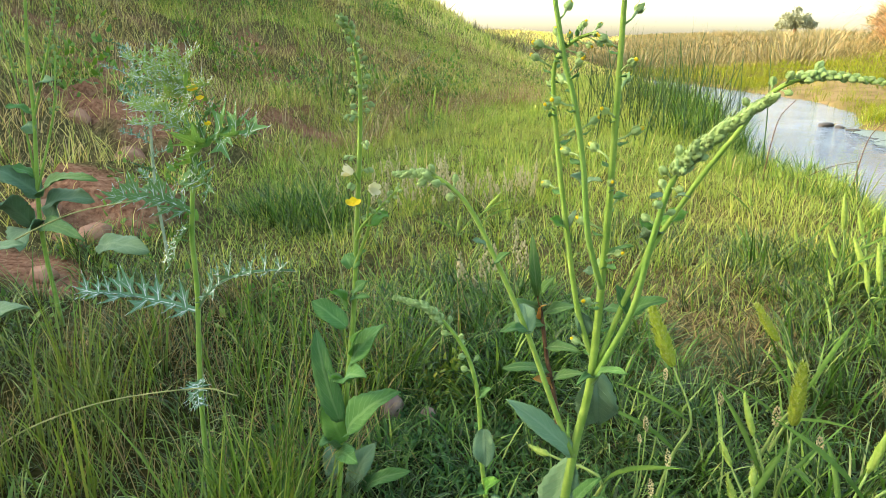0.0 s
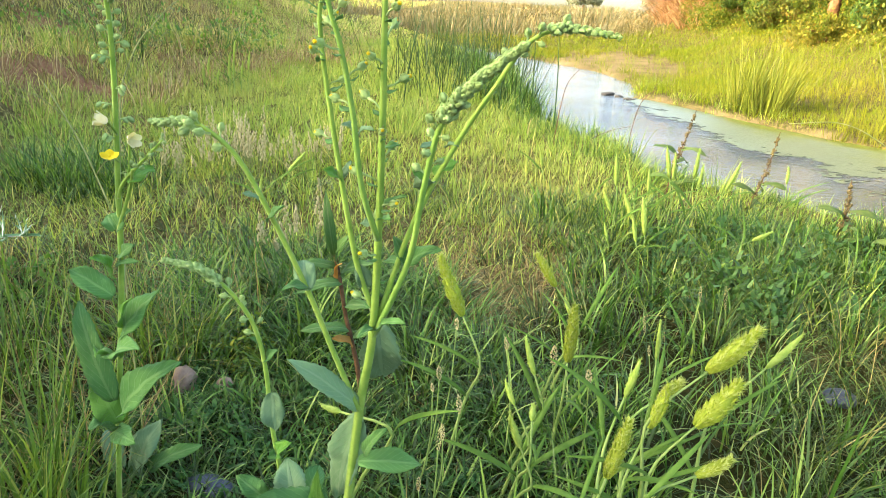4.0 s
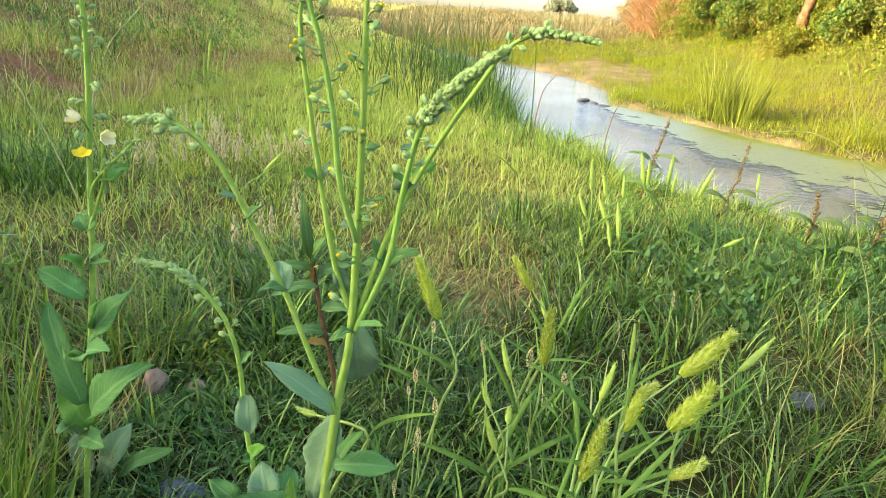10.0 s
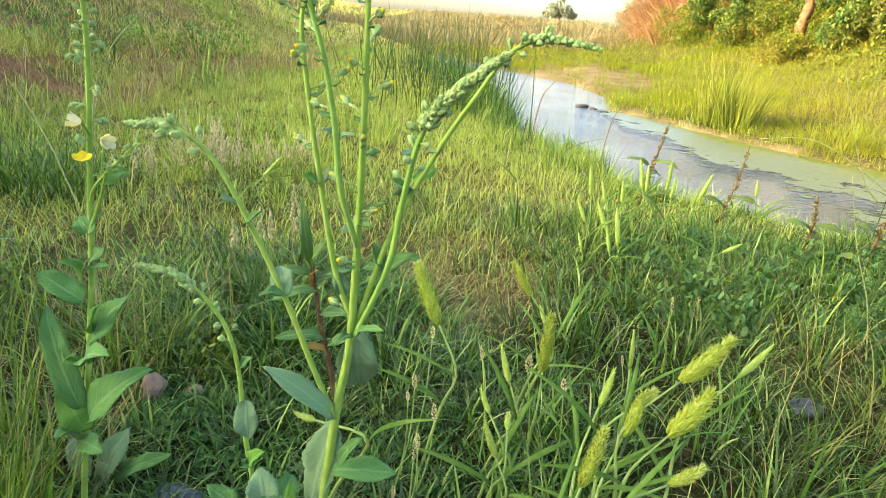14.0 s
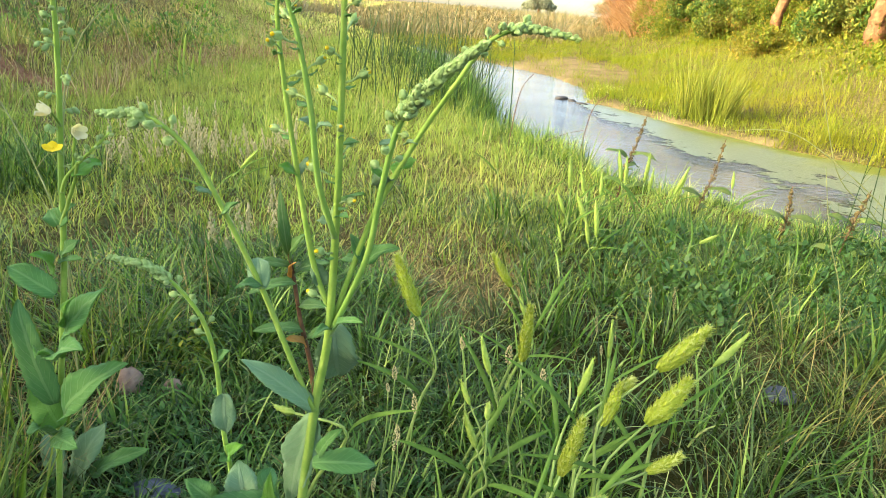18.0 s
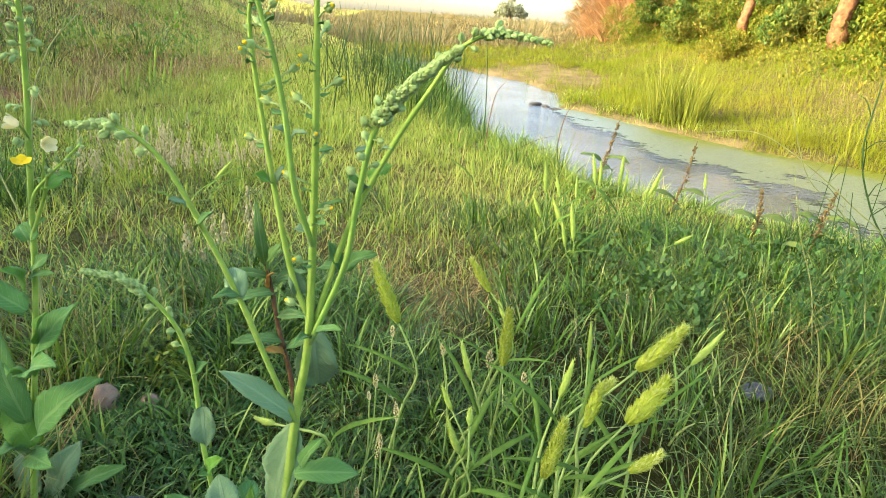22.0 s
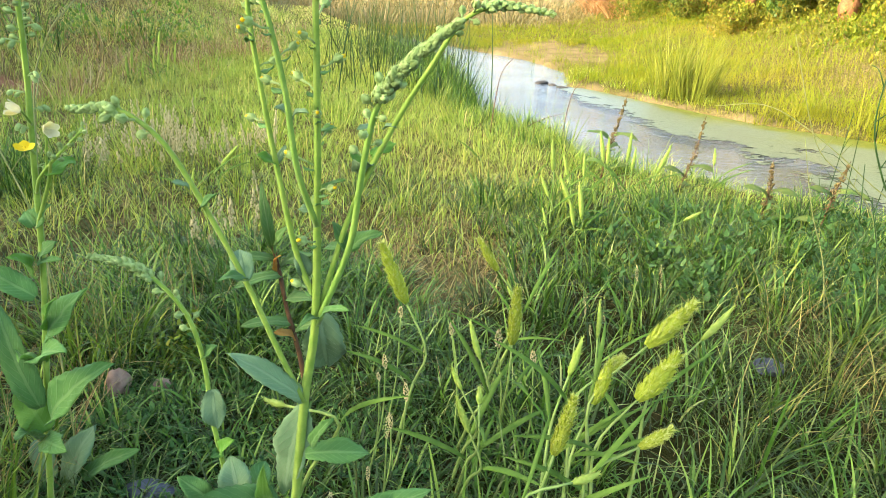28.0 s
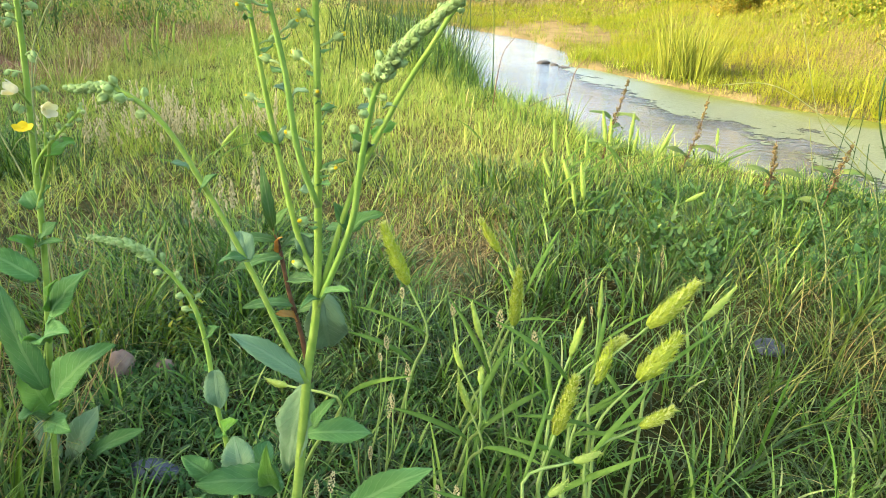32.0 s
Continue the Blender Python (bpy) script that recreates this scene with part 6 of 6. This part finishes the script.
def dock(ctrl, foot_z, label):
    root = plant_root("dock", (*ctrl[0][:2], foot_z), label, "wild plant", "docks")
    me, line = tube("stalk", ctrl, 0.0028, 0.001, 24, 6)
    hang(part("stalk", me, RED_STEM, None), root)
    for k in range(7):
        items = []
        for j in range(15):
            f = (0.36 + 0.62 * (k + j / 22) / 7) * 23
            i = min(int(f), 22)
            p = line[i].lerp(line[i + 1], f - i)
            a = random.uniform(0, 6.28)
            r = random.uniform(0.002, 0.016) * (1.25 - f / 23)
            items.append(blob_data(p + V((r * math.cos(a), r * math.sin(a), 0)), 0.0030, 4, 5, (1, 0.6, 1.1), 0.3))
        v, f = join_data(items)
        hang(part("seed_whorl", mesh_of("seed_whorl", v, f), DOCK_SEED, None), root)
    for k in range(6):
        p = line[3 + 2 * k]
        a = k * 2.4
        e = p + V((0.09 * math.cos(a), 0.07 * math.sin(a), 0.03 - 0.04 * (k % 2)))
        hang(part("leaf", leaf_mesh(p, e, 0.022, sag=0.15, wave=0.12, nu=4, nv=10), HERB_LEAF, None), root)


dock([(0.76, 2.02, -0.03), (0.79, 2.0, 0.03), (0.823, 2.0, 0.154), (0.836, 2.0, 0.274)], 0.0, "rusty brown dock seed stalk beside the water")
dock([(0.60, 2.22, -0.02), (0.605, 2.2, 0.103), (0.625, 2.2, 0.192), (0.644, 2.2, 0.297)], 0.0, "thin brown dock stalk beside the water")
dock([(0.93, 1.75, -0.02), (0.95, 1.75, 0.10), (0.94, 1.75, 0.20)], 0.0, "short reddish dock stalk among weeds")
dock([(1.08, 1.70, -0.02), (1.10, 1.70, 0.12), (1.12, 1.70, 0.22)], 0.0, "short reddish dock stalk among weeds")

knot = plant_root("knotweed", (-0.152, 0.80, 0.0), "knotweed with jointed red-brown stem and lance leaves", "wild plant")
me, kl = tube("stem", [(-0.150, 0.80, -0.01), (-0.162, 0.8, 0.072), (-0.178, 0.8, 0.141), (-0.189, 0.8, 0.207), (-0.201, 0.8, 0.262)], 0.0042, 0.002, 24, 8, 0.0, 0.12)
hang(part("stem", me, RED_STEM, None), knot)
for b, t, w, m in (((-0.195, 0.8, 0.23), (-0.205, 0.79, 0.325), 0.016, LANCE), ((-0.19, 0.8, 0.215), (-0.235, 0.78, 0.225), 0.016, LANCE), ((-0.188, 0.8, 0.205), (-0.135, 0.78, 0.235), 0.018, LANCE), ((-0.185, 0.8, 0.195), (-0.240, 0.77, 0.185), 0.018, LANCE),
                   ((-0.18, 0.8, 0.16), (-0.130, 0.78, 0.170), 0.018, LANCE), ((-0.172, 0.8, 0.125), (-0.235, 0.77, 0.130), 0.018, LANCE), ((-0.17, 0.8, 0.11), (-0.120, 0.78, 0.14), 0.016, LANCE), ((-0.19, 0.8, 0.22), (-0.168, 0.77, 0.275), 0.016, LANCE), ((-0.168, 0.8, 0.10), (-0.19, 0.77, 0.125), 0.016, ORANGE_LEAF), ((-0.19, 0.8, 0.2), (-0.178, 0.77, 0.235), 0.012, ORANGE_LEAF)):
    hang(part("leaf", leaf_mesh(b, t, w, sag=0.12, nu=4, nv=10), m, None), knot)


def tall_stalk(ctrl, r0, r1, label, material, spurs=0, name="tall_stalk"):
    z = float(height(ctrl[0][0], ctrl[0][1]))
    root = plant_root(name, (ctrl[0][0], ctrl[0][1], z), label, "grass", "tall stalks")
    me, line = tube("stalk", [(ctrl[0][0], ctrl[0][1], z - 0.01)] + list(ctrl[1:]), r0, r1, 26, 6)
    hang(part("stalk", me, material, None), root)
    for k in range(spurs):
        p = line[12 + k * 13 // max(1, spurs)]
        a = random.uniform(0, 6.28)
        ln = random.uniform(0.03, 0.09)
        q = p + V((math.cos(a) * ln, math.sin(a) * ln * 0.5, ln * random.uniform(0.3, 0.9)))
        me, _ = tube("spur", [p, p.lerp(q, 0.5) + V((0, 0, 0.01)), q], r1, r1 * 0.5, 6, 5)
        hang(part("spur", me, material, None), root)


for pts in ([(0.36, 3.0, -0.02), (0.391, 3.0, 0.0), (0.435, 3.0, 0.035), (0.516, 3.0, 0.080), (0.608, 3.0, 0.109)], [(0.27, 3.0, 0.0), (0.284, 3.0, 0.171), (0.302, 3.0, 0.273), (0.348, 3.0, 0.339)], [(0.44, 3.0, 0.0), (0.511, 3.0, 0.030), (0.597, 3.0, 0.053)], [(0.60, 3.0, -0.05), (0.618, 3.0, 0.153), (0.642, 3.0, 0.231), (0.685, 3.0, 0.272)]):
    tall_stalk(pts, 0.0024, 0.0012, "dark dead twig leaning over the stream edge", RED_STEM)
for x, z, h in ((-1.61, 0.12, 0.10), (-1.49, 0.13, 0.12), (-1.46, 0.20, 0.11), (-1.42, 0.11, 0.10), (-1.56, 0.06, 0.09), (-1.38, 0.16, 0.10)):
    beard_grass((x, 3.6, z), (x + 0.012, 3.6, z + h), 0.026, (x - 0.01, 3.62), "pale yellow beard grass head at the foot of the bank", 0.10, True)
for k in range(26):
    x, y = -0.70 + 0.04 * k + 0.02 * math.sin(5.1 * k), 4.5 + 0.9 * math.sin(2.7 * k)
    x = min(x, float(np.interp(y, NEAR_Y, NEAR_X)) - 0.15)
    h, lean = 0.50 + 0.14 * math.sin(3.3 * k), 0.10 * math.sin(1.9 * k)
    z = float(height(x, y))
    tall_stalk([(x, y, z - 0.02), (x + lean * 0.35, y, z + h * 0.5), (x + lean, y + 0.02, z + h)], 0.0040, 0.0016, "dark upright rush stalk standing by the stream", REED_STALK)
tall_stalk([(0.93, 1.15, 0), (0.899, 1.15, 0.185), (0.829, 1.15, 0.291), (0.782, 1.15, 0.393), (0.78, 1.15, 0.52)], 0.0022, 0.0012, "dark green wiry rush stalk", REED_STALK, 5)
tall_stalk([(0.91, 1.15, 0), (0.84, 1.15, 0.203), (0.771, 1.15, 0.286), (0.688, 1.15, 0.353), (0.603, 1.15, 0.534)], 0.0016, 0.0006, "thin bent grass stalk", STALK_DRY, 2)
tall_stalk([(0.80, 1.15, 0), (0.762, 1.15, 0.126), (0.71, 1.15, 0.236), (0.665, 1.15, 0.362)], 0.0014, 0.0006, "thin bent grass stalk", STALK_DRY, 3)
tall_stalk([(0.93, 1.16, 0), (0.892, 1.15, 0.207), (0.789, 1.15, 0.298), (0.659, 1.15, 0.382), (0.578, 1.15, 0.415), (0.493, 1.15, 0.408)], 0.0014, 0.0006, "thin bent grass stalk", STALK_DRY, 1)
for k in range(16):
    x = 0.74 + 0.028 * k
    y = 1.0 + 0.11 * (k % 4)
    tall_stalk([(x, y, 0), (x + 0.02, y, 0.15), (x - 0.03 + 0.02 * (k % 4), y, 0.30 + 0.03 * (k % 5))], 0.0016, 0.0007, "dark green wiry rush stalk", REED_STALK, 4)
tall_stalk([(-0.86, 0.45, 0), (-0.805, 0.45, 0.069), (-0.639, 0.45, 0.163), (-0.478, 0.45, 0.22), (-0.421, 0.45, 0.224)], 0.0012, 0.0006, "long pale arching grass stalk", STALK_DRY)
tall_stalk([(-0.95, 0.47, 0), (-0.80, 0.45, 0.30), (-0.725, 0.45, 0.344), (-0.612, 0.45, 0.393), (-0.522, 0.45, 0.416)], 0.0012, 0.0006, "long pale arching grass stalk", STALK_DRY)
tall_stalk([(-0.55, 0.92, 0), (-0.56, 0.9, 0.2), (-0.585, 0.9, 0.291), (-0.611, 0.9, 0.354), (-0.644, 0.9, 0.414)], 0.0013, 0.0008, "thin straw-coloured grass stalk", STALK_DRY, 3)
tall_stalk([(-0.38, 0.62, 0), (-0.375, 0.61, 0.25), (-0.356, 0.6, 0.437), (-0.338, 0.6, 0.492), (-0.321, 0.6, 0.517)], 0.0010, 0.0006, "thin grass stalk with a fingered purple-brown head", STALK_DRY, 5)

# pale feathery seed heads in the meadow
for cx, cy, n in ((-0.78, 2.0, 46), (-0.60, 2.1, 30), (-0.92, 1.9, 26), (-0.36, 1.25, 12), (-1.0, 2.3, 24)):
    pts = np.stack([rng.normal(cx, 0.07, n), rng.normal(cy, 0.08, n), np.zeros(n)], 1)
    root = plant_root("dry_grass", (cx, cy, 0.0), "clump of dry grass with pale feathery seed heads", "grass", "dry grass clumps")
    stalks, plumes = [], []
    for p in pts:
        h = random.uniform(0.07, 0.17)
        b = V((p[0], p[1], float(height(p[0], p[1]))))
        e = b + V((random.uniform(-0.03, 0.03), random.uniform(-0.03, 0.03), h))
        stalks.append(tube_data([b, b.lerp(e, 0.5), e], [0.0011, 0.0009, 0.0006], 4))
        for k in range(16):
            u = k / 16
            a = random.uniform(0, 6.28)
            r = 0.007 * (1.1 - u)
            plumes.append(blob_data(b.lerp(e, 0.66 + 0.36 * u) + V((r * math.cos(a), r * math.sin(a), 0)), 0.0024, 3, 4, (1, 1, 1.6), 0.3))
    v, f = join_data(stalks)
    hang(tagged(part("stalks", mesh_of("stalks", v, f), STALK_DRY, None), kind="stuff"), root)
    v, f = join_data(plumes)
    hang(tagged(part("plumes", mesh_of("plumes", v, f), PLUME, None), kind="stuff"), root)

# ---- stones ----


def rock(name, at, size, material, label, seed, category="stone"):
    noise_off = seed * 3.7
    v, f = blob_data((0, 0, 0), 1.0, 10, 14)
    out = []
    for p in v:
        d = 1 + 0.28 * noise.noise(p * 1.3 + V((noise_off, 0, 0))) + 0.12 * noise.noise(p * 3.5 + V((noise_off, 5, 0)))
        q = p * d
        out.append(V((q.x * size[0], q.y * size[1], q.z * size[2])))
    ob = link_mesh(name, mesh_of(name, out, f), material)
    ob.location = (at[0], at[1], float(height(at[0], at[1])) + size[2] * 0.4)
    ob.rotation_euler = (0, 0, seed)
    return tagged(ob, label, category)


rock("stone", (-0.42, 0.80), (0.020, 0.018, 0.024), STONE_PINK, "pinkish stone lying in the grass", 1)
rock("stone", (-0.365, 0.815), (0.018, 0.016, 0.012), STONE_PINK, "small pinkish stone beside a larger one", 2)
rock("stone", (-0.30, 0.61), (0.030, 0.018, 0.010), STONE_GREY, "flat slate-grey stone under the leaves", 3)
rock("stone", (0.59, 0.95), (0.032, 0.024, 0.010), STONE_GREY, "bluish-grey wet stone half hidden in grass", 4)
for k, (x, y, a, b, h) in enumerate(((1.06, 6.62, 0.05, 0.08, 0.028), (1.15, 6.52, 0.035, 0.05, 0.018), (1.22, 6.36, 0.04, 0.06, 0.014))):
    bar = rock("stone", (x, y), (a, b, h), STONE_DARK, "dark wet stone standing in the stream", 40 + k)
    bar.location.z = WATER_Z + 0.15 * h
for k, (x, y, r) in enumerate(((1.02, 6.45, 0.06), (1.10, 6.5, 0.04), (0.95, 6.55, 0.035), (1.75, 5.55, 0.06), (2.0, 5.2, 0.05), (1.6, 6.0, 0.04))):
    rock("stone", (x, y), (r * 1.5, r, r * 0.5), STONE_PINK if k > 2 else STONE_GREY, "stone lying at the edge of the stream", 5 + k)
for k, (x, y, r) in enumerate(((-1.50, 1.22, 0.05), (-1.72, 1.25, 0.06), (-1.58, 1.20, 0.035), (-1.85, 1.36, 0.05), (-2.05, 1.9, 0.07), (-2.35, 1.95, 0.05), (-1.42, 1.0, 0.03))):
    rock("clay_clod", (x, y), (r, r * 0.8, r * 0.75), CLAY, "crumbling lump of red clay on the bank", 20 + k, "clay lump")

# ---- hedge, trees ----


def crown(name, lumps, count, size, material, parent, hollow=0.55):
    """Leaves on the outer part of several lumps: (x, y, z, radius)."""
    w = np.array([r * r for *_, r in lumps])
    pick = rng.choice(len(lumps), count, p=w / w.sum())
    c = np.array([l[:3] for l in lumps])[pick]
    rad = np.array([l[3] for l in lumps])[pick]
    d = rng.normal(0, 1, (count, 3))
    d /= np.linalg.norm(d, axis=1)[:, None]
    r = rad * rng.uniform(hollow, 1.08, count) ** 0.6
    pos = c + d * r[:, None] * np.array([1, 1, 0.85])
    ln = rng.uniform(*size, count)
    ob = strips(name, pos, rng.uniform(0, 6.283, count), ln, ln * rng.uniform(0.45, 0.75, count), rng.uniform(0.3, 0.95, count), rng.uniform(-0.3, 0.6, count), 2, material, None)
    return ob


def shrub(x, y, h, w, leaves_n, material, label, size=(0.05, 0.11), seed=0, name="shrub", group="hedge shrubs"):
    random.seed(seed + 77)
    z = float(height(x, y))
    root = plant_root(name, (x, y, z), label, "shrub", group)
    lumps = []
    for k in range(14):
        a = random.uniform(0, 6.28)
        r = random.uniform(0, w)
        u = random.uniform(0.05, 1)
        lumps.append((x + r * math.cos(a), y + r * math.sin(a), z + h * u, random.uniform(0.28, 0.5) * w * (1.15 - 0.5 * u)))
    for k in range(5):
        q = lumps[k]
        me, _ = tube("limb", [(x + 0.1 * math.cos(k), y + 0.1 * math.sin(k), z - 0.05), ((x + q[0]) / 2 + 0.1, (y + q[1]) / 2, z + (q[2] - z) * 0.6), q[:3]], 0.035, 0.012, 10, 6, 0, 0.1)
        hang(part("limb", me, BARK, None), root)
    ob = crown("crown", lumps, leaves_n, size, material, None)
    hang(tagged(ob, kind="stuff"), root)
    return root


FRONT_ROW = ((4.75, 2.6), (4.65, 4.2), (4.6, 5.6), (4.65, 6.6), (5.2, 8.6), (5.1, 10.4), (4.5, 11.4), (4.7, 13.2), (5.0, 15.0))
for k, (x, y, h) in enumerate(((4.25, 9.45, 0.22), (4.0, 13.4, 0.45), (4.1, 14.6, 0.6))):
    shrub(x, y, h, 0.55, 6000, HEDGE_LEAF, "low yellow-green bramble at the foot of the hedge", (0.02, 0.05), 120 + k)
for k, (x, y) in enumerate(((4.75, 9.0), (4.95, 7.05), (4.45, 11.6), (5.1, 8.3), (4.35, 13.0), (4.7, 5.6))):
    shrub(x, y, 0.75, 0.55, 9000, HEDGE_LEAF_DARK, "dark green creeper heaped round the hedge trunks", (0.03, 0.07), 90 + k)
for k, (x, y) in enumerate(FRONT_ROW):
    shrub(x + 0.25, y, 0.40 + 0.15 * (k % 3), 0.80, 13000, HEDGE_LEAF, "low sunlit hedge shrub with yellow-green leaves", (0.025, 0.06) if k % 2 else (0.02, 0.045), k)
for k in range(11):
    shrub(5.75 + 0.25 * math.sin(2.3 * k), 3.2 + 1.32 * k, 1.25 + 0.25 * (k % 3), 0.95, 8500, HEDGE_LEAF_DARK if k % 3 else HEDGE_LEAF, "tall dense hedge shrub hung with creeper leaves", (0.04, 0.09), 40 + k)

for k, (x, y, h) in enumerate(((4.4, 17.0, 2.6), (4.9, 16.2, 2.8), (4.35, 14.6, 1.6), (5.6, 16.6, 3.0))):
    c = np.array([[x, y, 0.0], [x + 0.4, y + 0.2, 0.0], [x - 0.1, y + 0.5, 0.0]])
    tufts("dead_canes", c, 420, 0.6, (h * 0.3, h * 0.9), (0.015, 0.035), CANE, 6, (0.1, 0.8), (0.4, 1.2), "hanging dead canes, straw to rust coloured", "canes")


def stump(x, y, r, h, label):
    z = float(height(x, y))
    root = plant_root("tree", (x, y, z), label, "tree", "hedge trees")
    me, line = tube("trunk", [(x + 0.02, y, z - 0.1), (x - 0.03, y, z + h * 0.12), (x + 0.03, y + 0.05, z + h * 0.3), (x - 0.14, y + 0.1, z + h * 0.65), (x - 0.10, y + 0.1, z + h)], r, r * 0.6, 40, 18, 0.10, 0.16)
    hang(part("trunk", me, BARK, None), root)
    ends = []
    for k in range(6):
        a = k * 1.05
        p = line[16 + 4 * k]
        e = p + V((0.5 + math.cos(a) * 0.8, math.sin(a) * 0.8, 0.9))
        me, _ = tube("limb", [p, p.lerp(e, 0.5) + V((0, 0, 0.12)), e], r * 0.35, r * 0.12, 10, 7, 0, 0.1)
        hang(part("limb", me, BARK, None), root)
        ends.append((e.x, e.y, e.z + 0.3, 0.7))
    hang(tagged(crown("crown", ends, 3500, (0.06, 0.13), HEDGE_LEAF, None), kind="stuff"), root)


stump(4.50, 10.0, 0.075, 2.2, "tree with rust-brown trunk rising from the hedge")
stump(4.60, 7.75, 0.10, 2.2, "tree with thick rust-brown trunk in the hedge")


def far_tree(x, y, h, w, label):
    z = float(height(x, y))
    root = plant_root("tree", (x, y, z), label, "tree", "trees on the plain")
    me, _ = tube("trunk", [(x, y, z - 0.2), (x + 0.1, y, z + h * 0.3), (x, y, z + h * 0.6)], 0.3, 0.12, 10, 8, 0, 0.1)
    hang(part("trunk", me, BARK, None), root)
    lumps = [(x + w * u * math.cos(a), y + w * u * math.sin(a), z + h * (0.30 + 0.5 * random.random() * (1.1 - u * u)), random.uniform(0.24, 0.36) * w) for u, a in ((random.random() ** 0.6, random.uniform(0, 6.28)) for _ in range(34))]
    hang(tagged(crown("crown", lumps, 6000, (0.25, 0.5), FAR_LEAF_HAZED, None, 0.3), kind="stuff"), root)


far_tree(13.0, 121.0, 4.2, 2.4, "lone round-crowned tree far out on the plain")
far_tree(25.5, 118.0, 6.0, 3.0, "tree far out on the plain beyond the stream")
